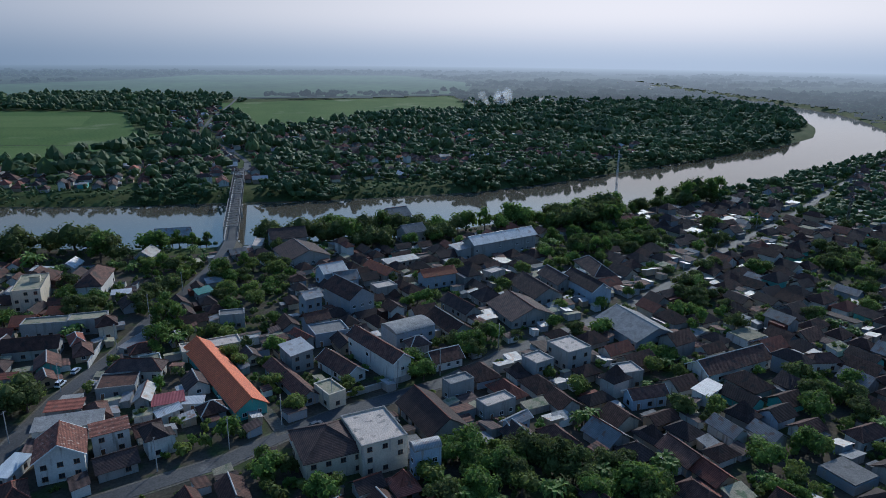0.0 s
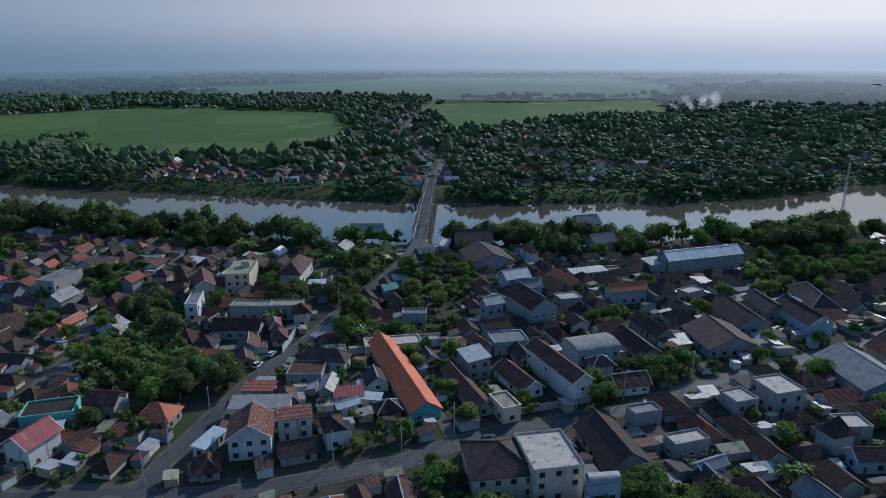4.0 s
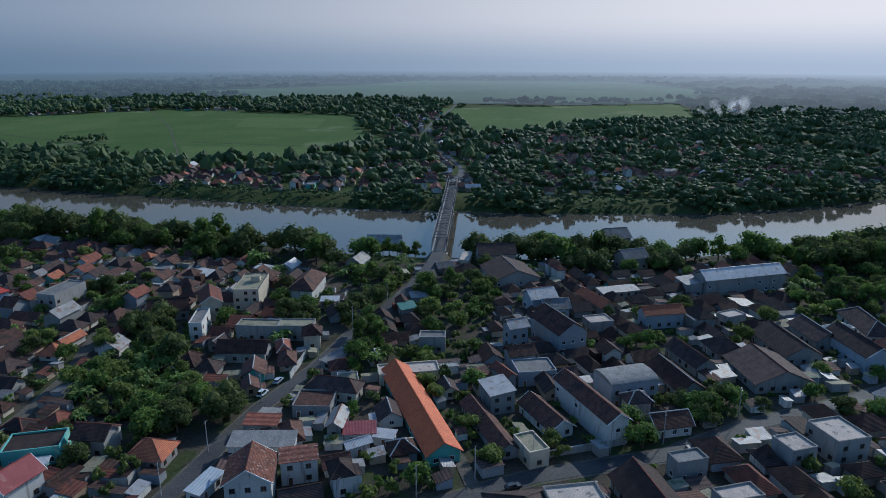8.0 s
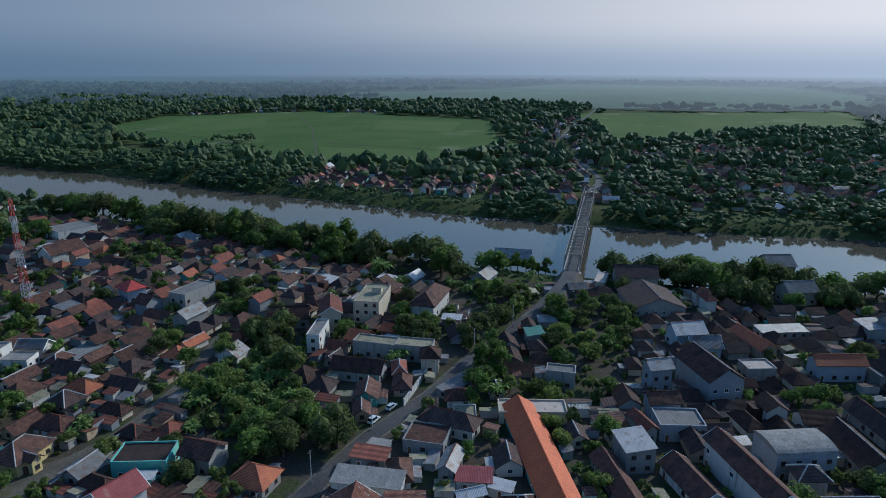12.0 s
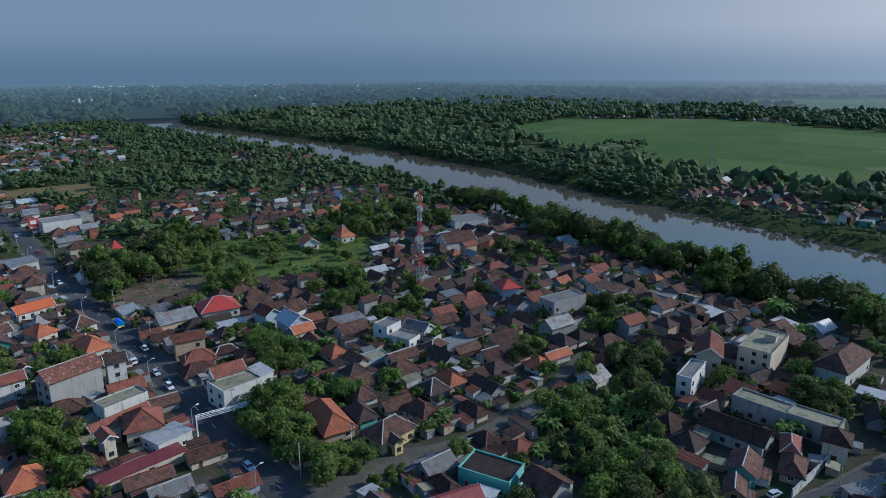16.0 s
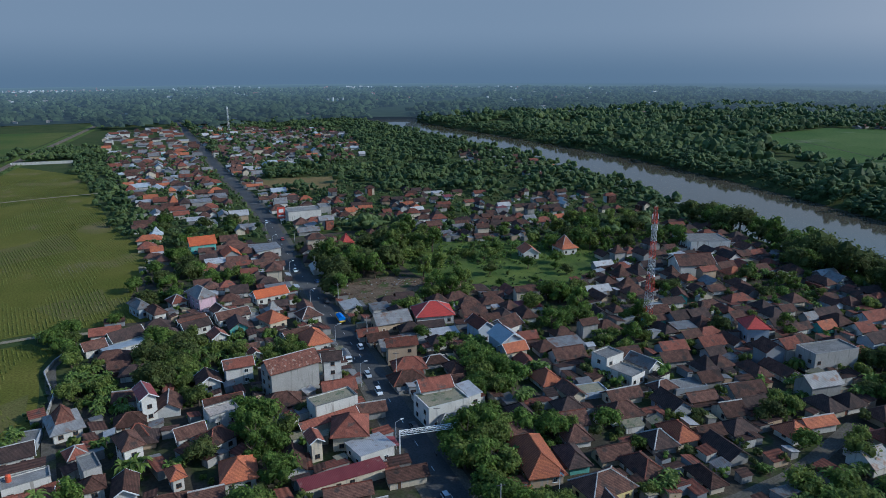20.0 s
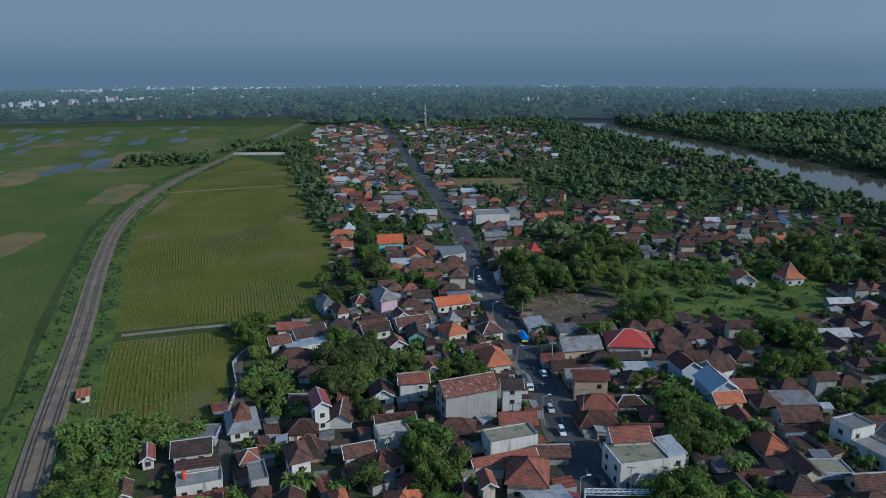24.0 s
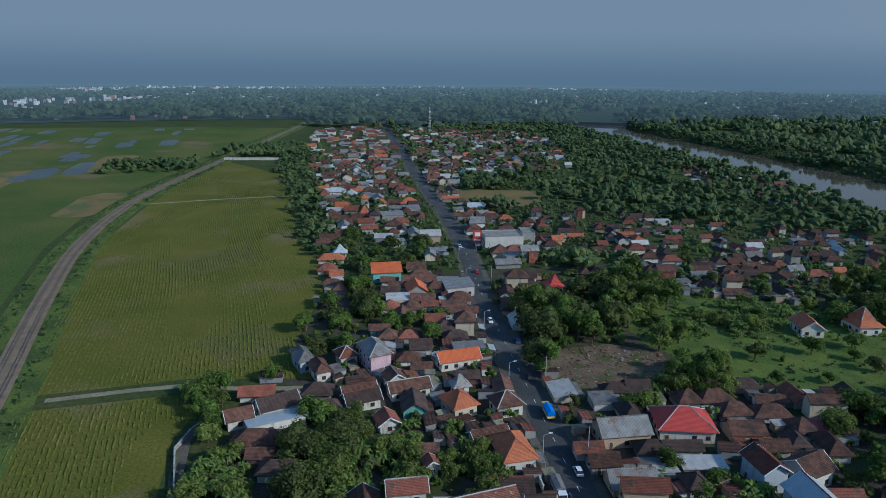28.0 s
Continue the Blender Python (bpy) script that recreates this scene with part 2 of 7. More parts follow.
LEAF2 = surface("yellow-green foliage", (0.14, 0.185, 0.038), (0.18, 0.215, 0.05), 0.35, 3, 0.7, leafy=0.5, island=0.35, rand=0.25, spec=0.25)
LEAF3 = surface("dark olive foliage", (0.085, 0.11, 0.032), (0.12, 0.14, 0.04), 0.35, 3, 0.75, leafy=0.46, island=0.4, rand=0.2, spec=0.2)
BANANA = surface("banana leaves", (0.13, 0.195, 0.035), (0.18, 0.235, 0.05), 0.6, 3, 0.62, leafy=0.38, island=0.35, rand=0.2, spec=0.25)
WOODS = surface("distant woodland", (0.062, 0.098, 0.034), (0.115, 0.155, 0.048), 0.02, 0.7, 0.7, world_space=True, leafy=0.38, island=0.24, rand=0, spec=0.3, bump=0.8, grain=(0.6, 1.4))
GLASS = surface("dark window glass", (0.02, 0.025, 0.03), (0.03, 0.035, 0.04), 1, 5, 0.12, rand=0.2, bump=0.0, spec=0.6)
WOODDOOR = surface("brown wooden door", (0.16, 0.09, 0.05), (0.12, 0.07, 0.04), 2, 10, 0.6, rand=0.3)
RUBBER = surface("black rubber", (0.02, 0.02, 0.02), (0.03, 0.03, 0.03), 3, 10, 0.8)
BLUE = surface("blue tarpaulin", (0.02, 0.16, 0.62), (0.03, 0.20, 0.68), 1, 5, 0.5, rand=0.1)
YELLOW = surface("yellow paint", (0.70, 0.46, 0.05), (0.62, 0.42, 0.05), 1, 5, 0.5)
CARPAINT = [surface(n, c, c, 1, 8, 0.3, 0.1, bump=0.0, rand=0.05, spec=0.6, grain=(0.95, 1.05)) for n, c in (
    ("white car paint", (0.72, 0.73, 0.74)), ("silver car paint", (0.45, 0.47, 0.50)), ("black car paint", (0.03, 0.03, 0.035)),
    ("red car paint", (0.42, 0.04, 0.04)), ("dark blue car paint", (0.04, 0.08, 0.20)))]

water_mat = bpy.data.materials.new("silty river water")
water_mat.use_nodes = True
nt = water_mat.node_tree
wb = nt.nodes["Principled BSDF"]
wb.inputs["Base Color"].default_value = (0.085, 0.075, 0.055, 1)
wb.inputs["Roughness"].default_value = 0.06
wb.inputs["IOR"].default_value = 1.33
wpos = nt.nodes.new("ShaderNodeNewGeometry")
wnoise = nt.nodes.new("ShaderNodeTexNoise"); wnoise.inputs["Scale"].default_value = 0.35; wnoise.inputs["Detail"].default_value = 4
wbump = nt.nodes.new("ShaderNodeBump"); wbump.inputs["Strength"].default_value = 0.12; wbump.inputs["Distance"].default_value = 0.06
nt.links.new(wpos.outputs["Position"], wnoise.inputs["Vector"]); nt.links.new(wnoise.outputs[0], wbump.inputs["Height"]); nt.links.new(wbump.outputs[0], wb.inputs["Normal"])

# haze at the horizon, painted as a plain glowing band far behind everything
haze_mat = bpy.data.materials.new("painted horizon haze")
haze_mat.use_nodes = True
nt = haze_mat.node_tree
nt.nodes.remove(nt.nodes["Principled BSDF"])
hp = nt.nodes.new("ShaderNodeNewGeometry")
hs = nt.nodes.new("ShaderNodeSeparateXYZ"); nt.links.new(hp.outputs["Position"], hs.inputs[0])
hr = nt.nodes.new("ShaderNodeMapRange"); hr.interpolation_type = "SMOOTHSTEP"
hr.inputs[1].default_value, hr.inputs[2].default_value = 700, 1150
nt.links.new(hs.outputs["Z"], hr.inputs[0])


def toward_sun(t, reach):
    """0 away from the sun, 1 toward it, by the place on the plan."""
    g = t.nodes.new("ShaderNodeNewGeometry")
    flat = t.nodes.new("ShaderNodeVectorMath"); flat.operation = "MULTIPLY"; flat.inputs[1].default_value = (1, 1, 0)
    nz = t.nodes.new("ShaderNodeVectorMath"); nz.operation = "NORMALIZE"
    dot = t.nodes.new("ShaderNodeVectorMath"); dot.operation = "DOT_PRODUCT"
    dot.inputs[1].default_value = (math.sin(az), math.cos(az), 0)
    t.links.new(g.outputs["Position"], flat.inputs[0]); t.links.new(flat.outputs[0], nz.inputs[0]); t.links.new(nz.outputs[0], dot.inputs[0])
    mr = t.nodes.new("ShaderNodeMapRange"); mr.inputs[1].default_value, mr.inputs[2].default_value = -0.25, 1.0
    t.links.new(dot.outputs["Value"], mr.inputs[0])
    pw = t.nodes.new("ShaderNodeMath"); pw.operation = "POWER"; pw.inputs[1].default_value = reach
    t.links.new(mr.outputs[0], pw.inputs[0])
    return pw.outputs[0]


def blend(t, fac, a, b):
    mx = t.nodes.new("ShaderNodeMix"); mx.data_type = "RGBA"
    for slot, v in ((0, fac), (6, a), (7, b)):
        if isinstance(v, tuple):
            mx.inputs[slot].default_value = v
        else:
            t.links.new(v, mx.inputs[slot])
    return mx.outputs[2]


# the brightening toward the sun is put into the band's emission colour
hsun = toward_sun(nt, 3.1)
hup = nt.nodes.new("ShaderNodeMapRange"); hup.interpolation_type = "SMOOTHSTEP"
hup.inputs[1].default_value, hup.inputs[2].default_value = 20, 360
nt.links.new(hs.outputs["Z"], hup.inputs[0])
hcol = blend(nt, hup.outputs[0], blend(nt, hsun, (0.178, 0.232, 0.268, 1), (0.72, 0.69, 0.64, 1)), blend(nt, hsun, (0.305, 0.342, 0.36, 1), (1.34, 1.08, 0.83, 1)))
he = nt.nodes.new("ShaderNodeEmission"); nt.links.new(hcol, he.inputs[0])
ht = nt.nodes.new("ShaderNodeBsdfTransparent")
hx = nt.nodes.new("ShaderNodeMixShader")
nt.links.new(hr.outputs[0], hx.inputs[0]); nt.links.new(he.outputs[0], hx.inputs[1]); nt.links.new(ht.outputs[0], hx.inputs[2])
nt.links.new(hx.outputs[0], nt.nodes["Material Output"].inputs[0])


def painted_haze(name, base, scale, amount):
    """Far country as a backdrop: dim, haze painted as emission, paler toward the horizon."""
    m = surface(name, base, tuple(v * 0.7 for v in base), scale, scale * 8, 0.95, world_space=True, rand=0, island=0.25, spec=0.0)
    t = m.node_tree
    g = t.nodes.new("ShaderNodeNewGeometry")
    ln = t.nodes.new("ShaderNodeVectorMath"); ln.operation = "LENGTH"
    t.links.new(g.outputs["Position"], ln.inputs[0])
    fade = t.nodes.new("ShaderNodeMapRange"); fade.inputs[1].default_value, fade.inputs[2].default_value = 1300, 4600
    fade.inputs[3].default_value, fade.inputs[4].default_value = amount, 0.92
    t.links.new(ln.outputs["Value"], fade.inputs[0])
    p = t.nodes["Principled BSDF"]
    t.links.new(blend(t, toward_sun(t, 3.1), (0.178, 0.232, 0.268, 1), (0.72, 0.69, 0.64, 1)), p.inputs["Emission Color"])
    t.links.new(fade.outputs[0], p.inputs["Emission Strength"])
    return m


FAR_LAND = painted_haze("far plain with painted haze", (0.036, 0.05, 0.024), 0.004, 0.17)
FAR_FIELD = painted_haze("far rice fields with painted haze", (0.06, 0.092, 0.036), 0.004, 0.2)
FAR_TREES = painted_haze("far woodland with painted haze", (0.042, 0.06, 0.03), 0.006, 0.17)

# ---- mesh helpers ----
def mesh_of(name, verts, faces, mats, index=None, smooth=False):
    me = bpy.data.meshes.new(name)
    me.from_pydata([tuple(v) for v in verts], [], [tuple(f) for f in faces])
    for m in mats if isinstance(mats, (list, tuple)) else [mats]:
        me.materials.append(m)
    if index is not None:
        me.polygons.foreach_set("material_index", index)
    if smooth:
        me.polygons.foreach_set("use_smooth", [True] * len(me.polygons))
    me.update()
    return me


def tri_mesh(name, verts, tris, mats, index=None, smooth=False):
    """A large triangle mesh from arrays."""
    me = bpy.data.meshes.new(name)
    verts, tris = np.asarray(verts, np.float32), np.asarray(tris, np.int32)
    me.vertices.add(len(verts)); me.vertices.foreach_set("co", verts.ravel())
    me.loops.add(tris.size); me.loops.foreach_set("vertex_index", tris.ravel())
    me.polygons.add(len(tris)); me.polygons.foreach_set("loop_start", np.arange(0, tris.size, 3, dtype=np.int32))
    for m in mats if isinstance(mats, (list, tuple)) else [mats]:
        me.materials.append(m)
    if index is not None:
        me.polygons.foreach_set("material_index", np.asarray(index, np.int32))
    me.polygons.foreach_set("use_smooth", np.full(len(tris), smooth))
    me.update(calc_edges=True)
    return me


def put(name, me, parent=None, m=None, label=""):
    ob = new(name, me)
    if parent is not None:
        ob.parent = parent
    if m is not None:
        ob.matrix_basis = m
    return tagged(ob, label)


def thing(name, x, y, z=0.0, rot=0.0, label="", category="", group="", kind=""):
    ob = new(name)
    ob.empty_display_size = 0.5
    ob.matrix_basis = pose(x, y, z, 0, 0, rot)
    return tagged(ob, label, category, group, kind)


class Shape:
    """Collects boxes, prisms and bars into one mesh."""

    def __init__(self):
        self.v, self.f, self.i = [], [], []

    def add(self, verts, faces, slot=0):
        n = len(self.v)
        self.v += [tuple(p) for p in verts]
        self.f += [tuple(k + n for k in f) for f in faces]
        self.i += [slot] * len(faces)
        return self

    def box(self, x0, y0, z0, x1, y1, z1, slot=0):
        v = [(x0, y0, z0), (x1, y0, z0), (x1, y1, z0), (x0, y1, z0), (x0, y0, z1), (x1, y0, z1), (x1, y1, z1), (x0, y1, z1)]
        return self.add(v, [(0, 3, 2, 1), (4, 5, 6, 7), (0, 1, 5, 4), (1, 2, 6, 5), (2, 3, 7, 6), (3, 0, 4, 7)], slot)

    def bar(self, a, b, r, slot=0, sides=4, r2=None):
        a, b = Vector(a), Vector(b)
        d = (b - a).normalized()
        u = d.cross(Vector((0, 0, 1)) if abs(d.z) < 0.9 else Vector((1, 0, 0))).normalized()
        w = d.cross(u)
        v = []
        for p, q in ((a, r), (b, r if r2 is None else r2)):
            v += [p + (u * math.cos(k) + w * math.sin(k)) * q for k in [2 * math.pi * (s + 0.5) / sides for s in range(sides)]]
        f = [(s, (s + 1) % sides, sides + (s + 1) % sides, sides + s) for s in range(sides)]
        return self.add(v, f + [tuple(range(sides))[::-1], tuple(range(sides, 2 * sides))], slot)

    def prism(self, profile, x0, x1, slot=0):
        """A profile in y and z, run along x."""
        n = len(profile)
        v = [(x0, *p) for p in profile] + [(x1, *p) for p in profile]
        f = [(k, (k + 1) % n, n + (k + 1) % n, n + k) for k in range(n)]
        return self.add(v, f + [tuple(range(n))[::-1], tuple(range(n, 2 * n))], slot)

    def mesh(self, name, mats, smooth=False):
        return mesh_of(name, self.v, self.f, mats, self.i if isinstance(mats, (list, tuple)) else None, smooth)


def strip(name, line, width, z, mat, parent=None, offset=0.0, step=12.0):
    """A road or path: a flat band along a polyline, its corners rounded."""
    p = smooth_line(line, step)
    v, f = [], []
    for k, q in enumerate(p):
        a, b = p[max(k - 1, 0)], p[min(k + 1, len(p) - 1)]
        d = (b - a).normalized()
        nrm = Vector((-d.y, d.x))
        for s in (-0.5, 0.5):
            e = q + nrm * (width * s + offset)
            v.append((e.x, e.y, z))
    for k in range(len(p) - 1):
        f.append((2 * k, 2 * k + 2, 2 * k + 3, 2 * k + 1))
    v += [(a, b, c - 0.12) for a, b, c in v]
    n = 2 * len(p)
    for k in range(len(p) - 1):
        f += [(2 * k, n + 2 * k, n + 2 * k + 2, 2 * k + 2), (2 * k + 1, 2 * k + 3, n + 2 * k + 3, n + 2 * k + 1)]
    return put(name, mesh_of(name, v, f, mat), parent)


def smooth_line(line, step=12.0):
    pts = [Vector(q) for q in line]
    out = []
    for k in range(len(pts) - 1):
        p0, p1, p2, p3 = pts[max(k - 1, 0)], pts[k], pts[k + 1], pts[min(k + 2, len(pts) - 1)]
        n = max(1, int((p2 - p1).length / step))
        for s in range(n):
            t = s / n
            out.append(0.5 * (2 * p1 + (p2 - p0) * t + (2 * p0 - 5 * p1 + 4 * p2 - p3) * t * t + (3 * p1 - p0 - 3 * p2 + p3) * t ** 3))
    out.append(pts[-1])
    return out


def line_dist(px, py, line):
    """Distance of points to a polyline."""
    px, py = np.asarray(px, float), np.asarray(py, float)
    best = np.full(px.shape, 1e9)
    for (ax, ay), (bx, by) in zip(line, line[1:]):
        dx, dy = bx - ax, by - ay
        t = np.clip(((px - ax) * dx + (py - ay) * dy) / (dx * dx + dy * dy), 0, 1)
        best = np.minimum(best, np.hypot(px - ax - t * dx, py - ay - t * dy))
    return best


def inside(px, py, poly):
    px, py = np.asarray(px, float), np.asarray(py, float)
    r = np.zeros(px.shape, bool)
    for (ax, ay), (bx, by) in zip(poly, poly[1:] + poly[:1]):
        if ay != by:
            r ^= ((ay > py) != (by > py)) & (px < (bx - ax) * (py - ay) / (by - ay) + ax)
    return r


# ---- the plan ----
RIVER = [(-2300, 1500), (-1900, 1080), (-1620, 800), (-1450, 680), (-1250, 612), (-950, 600), (-790, 596), (-617, 582), (-470, 552), (-360, 520), (-265, 490), (-180, 468),
         (-100, 446), (0, 433), (100, 424), (190, 425), (290, 452), (400, 496), (520, 540), (644, 589), (769, 663), (880, 773), (991, 914), (1076, 1055),
         (1130, 1230), (1190, 1420), (1250, 1680), (1360, 2000), (1550, 2500), (1800, 3100)]
RIVER_HALF = 52.0
MAIN = [(-1700, 250), (-1250, 225), (-918, 206), (-741, 194), (-581, 187), (-480, 180), (-400, 170), (-343, 164), (-296, 160), (-252, 156), (-217, 152.5),
        (-178, 147.5), (-140, 144), (-100, 144), (-65, 145.5)]
EAST = [(-65, 145.5), (-42, 147), (-22, 153), (-5, 158), (9, 166), (24, 172.5), (45, 178), (60, 182), (86, 196), (114, 207), (142, 219), (161, 228), (205, 253),
        (246, 280), (297, 308), (360, 343), (420, 382), (520, 440)]
BRIDGE_ROAD = [(-66, 146), (-65, 160), (-60, 178), (-53, 205), (-41, 233), (-33, 261), (-22, 287), (-10, 320), (-3.5, 340), (-1.6, 352)]
FAR_ROAD = [(9.5, 565), (14, 590), (18, 640), (6, 720), (-12, 800), (-20, 860), (-24, 950), (-14, 1100), (20, 1400), (60, 1900)]
RAIL = [(60, 62), (-60, 44), (-140, 28), (-225, 11.5), (-247, 7.5), (-283, 1.5), (-329, -6.5), (-418, -23), (-508, -36), (-604, -39), (-696, -31), (-849, -4),
        (-976, 18), (-1300, 75), (-1900, 180)]
ALLEY = [(-128, 146), (-128, 160), (-126, 176), (-121, 190), (-120, 222), (-128, 262)]
FIELD_PATH = [(-312, 12), (-315, 50), (-309, 72), (-306, 96)]
FIELD_WALL_PATH = [(-196, 60), (-227, 58.5), (-245, 60.5), (-264, 58), (-281, 57.5), (-290, 62), (-296, 72)]
LANE = [(9, 166), (6, 178), (-2, 200), (-10, 222)]
TRACK_FAR = [(-650, 84), (-644, 30), (-632, -27)]
ROADS = [(MAIN, 8.0), (EAST, 5.8), (BRIDGE_ROAD, 5.4), (FAR_ROAD, 6.0), (RAIL, 9.0), (ALLEY, 4.0), (FIELD_PATH, 3.0), (FIELD_WALL_PATH, 3.5), (LANE, 4.0)]

CORN = [(-316, 6), (-320, 52), (-313, 92), (-344, 86), (-424, 102), (-499, 86), (-640, 78), (-766, 68), (-872, 6), (-760, -14), (-638, -24), (-508, -26), (-418, -14), (-330, 2)]
CORN_NEAR = [(-306, 8), (-309, 50), (-296, 58), (-281, 54), (-257, 55), (-232, 54), (-238, 18), (-262, 12)]
PADDY_WEST = [(-732, 1160), (-706, 957), (-600, 850), (-531, 800), (-405, 725), (-300, 690), (-252, 682), (-134, 692), (-116, 787), (-63, 851), (-108, 944), (-149, 1210), (-516, 1330)]
PADDY_EAST = [(34, 930), (135, 949), (250, 1100), (420, 1130), (508, 1514), (-25, 1380), (20, 1150)]
PADDY_FAR = [(-420, 1680), (-150, 1600), (60, 1530), (560, 1580), (780, 2100), (720, 2800), (-80, 2900), (-320, 2400), (-760, 2000)]
SOUTH_FIELDS = [(-260, -8), (-330, -24), (-508, -54), (-604, -58), (-696, -50), (-849, -22), (-976, 0), (-1300, 60), (-1330, -80), (-1350, -420), (-1100, -700), (-300, -500), (-180, -60)]
GREEN = [(-345, 215), (-372, 254), (-352, 296), (-322, 330), (-285, 302), (-268, 270), (-272, 242), (-288, 228), (-320, 214)]
BROWN_FIELD = [(-662, 212), (-640, 285), (-575, 262), (-588, 206)]
WASTE = [(-320, 171), (-323, 200), (-312, 216), (-289, 212), (-286, 172)]
YARD = [(-143, 150), (-145, 166), (-138, 168), (-126, 182), (-118, 188), (-116, 170), (-124, 150)]
DENSE = [(-545, 212), (-540, 300), (-520, 335), (-475, 360), (-450, 430), (-363, 420), (-345, 320), (-380, 290), (-437, 255), (-440, 200)]
TOWN_SIDE = [(-1216, 245), (-1150, 440), (-1000, 430), (-741, 354), (-724, 226)]
OPEN_GROUND = [CORN, CORN_NEAR, PADDY_WEST, PADDY_EAST, PADDY_FAR, SOUTH_FIELDS, GREEN, BROWN_FIELD, WASTE, YARD]

# ---- ground: one sheet to the horizon, cut by the river bed ----
def axis(lo, hi, step, far):
    mid = np.arange(lo, hi + 1, step)
    out = np.geomspace(step * 1.3, far, 14).cumsum()
    out = out[out < 4900]
    return np.concatenate([(lo - out)[::-1], mid, hi + out])


gx = axis(-1720, 1300, 12.0, 900)
gy = axis(-120, 1500, 12.0, 900)
GX, GY = np.meshgrid(gx, gy)
dr = line_dist(GX, GY, RIVER)
dr = dr + 13 * np.clip((GX - 600) / 200, 0, 1)      # the river narrows at the bend
t = np.clip((RIVER_HALF + 22 - dr) / 26.0, 0, 1)
GZ = -8.0 * t * t * (3 - 2 * t)
nx, ny = len(gx), len(gy)
gv = np.stack([GX.ravel(), GY.ravel(), GZ.ravel()], 1)
k = (np.arange(ny - 1)[:, None] * nx + np.arange(nx - 1)[None]).ravel()
gt = np.concatenate([np.stack([k, k + 1, k + nx + 1], 1), np.stack([k, k + nx + 1, k + nx], 1)])
ground = tagged(new("ground", tri_mesh("ground", gv, gt, GRASS, smooth=True)), "flat grassy and earthen land along a river", "ground", kind="structure")

w_line = smooth_line(RIVER, 25)
wv, wf = [], []
for i, q in enumerate(w_line):
    d = (w_line[min(i + 1, len(w_line) - 1)] - w_line[max(i - 1, 0)]).normalized()
    for s in (-1, 1):
        wv.append((q.x - d.y * s * (RIVER_HALF + 13), q.y + d.x * s * (RIVER_HALF + 13), -5.0))
for i in range(len(w_line) - 1):
    wf.append((2 * i, 2 * i + 2, 2 * i + 3, 2 * i + 1))
tagged(put("water", mesh_of("water", wv, wf, water_mat)), "calm grey-brown river water reflecting trees and sky", "river", kind="structure")


def sheet(name, poly, z, mat, label, category, slots=None):
    """A field: a thin slab on the ground."""
    v = [(x, y, z) for x, y in poly] + [(x, y, z - 0.3) for x, y in poly]
    n = len(poly)
    f = [tuple(range(n))] + [(i, n + i, n + (i + 1) % n, (i + 1) % n) for i in range(n)]
    return tagged(put(name, mesh_of(name, v, f, mat)), label, category, kind="structure")


sheet("maize_field", CORN, 0.06, FIELD, "green maize field in rows beside the railway", "field")
sheet("maize_field", CORN_NEAR, 0.06, FIELD, "small green maize field by the village edge", "field")
sheet("rice_field", PADDY_WEST, 0.06, PADDY, "wide bright green rice field across the river", "field")
sheet("rice_field", PADDY_EAST, 0.06, PADDY, "pale green rice field behind the riverside village", "field")
# the far rice field glows: its haze is painted into the material
sheet("rice_field", PADDY_FAR, 0.95, FAR_FIELD, "distant rice fields with painted haze", "field")
sheet("crop_field", SOUTH_FIELDS, 0.05, CROPS, "patchy green and brown fields beyond the railway", "field")
sheet("meadow", GREEN, 0.06, MEADOW, "bright green meadow among the trees", "meadow")
sheet("ploughed_field", BROWN_FIELD, 0.06, SOIL, "brown ploughed field with furrows", "field")
sheet("waste_ground", WASTE, 0.06, WASTE_EARTH, "littered bare ground under trees", "ground")
sheet("yard", YARD, 0.06, VERGE, "pale paved yard of an office", "yard")
DRY = surface("dry stubble and weeds", (0.135, 0.118, 0.04), (0.105, 0.108, 0.028), 0.12, 1.5, 0.95, world_space=True, rand=0, bump=0.6, spec=0.06, island=0.0)
for poly in ([(-252, 36), (-262, 52), (-244, 52), (-236, 44)], [(-352, 48), (-368, 76), (-342, 78), (-330, 62)], [(-470, 20), (-500, 60), (-455, 66), (-436, 30)]):
    sheet("stubble_plot", poly, 0.075, DRY, "dry brownish plot in the maize field", "field")
rng = random.Random(5)
def plot_outline(cx, cy, w, d, a, q, points=13):
    """The uneven outline of a field plot: a rounded, jittered oblong."""
    c, s = math.cos(radians(a)), math.sin(radians(a))
    out = []
    for k in [2 * math.pi * j / points for j in range(points)]:
        u = math.copysign(abs(math.cos(k)) ** 0.4, math.cos(k)) * q.uniform(0.82, 1.05) * w / 2
        v = math.copysign(abs(math.sin(k)) ** 0.5, math.sin(k)) * q.uniform(0.72, 1.08) * d / 2
        out.append((cx + c * u - s * v, cy + s * u + c * v))
    return out


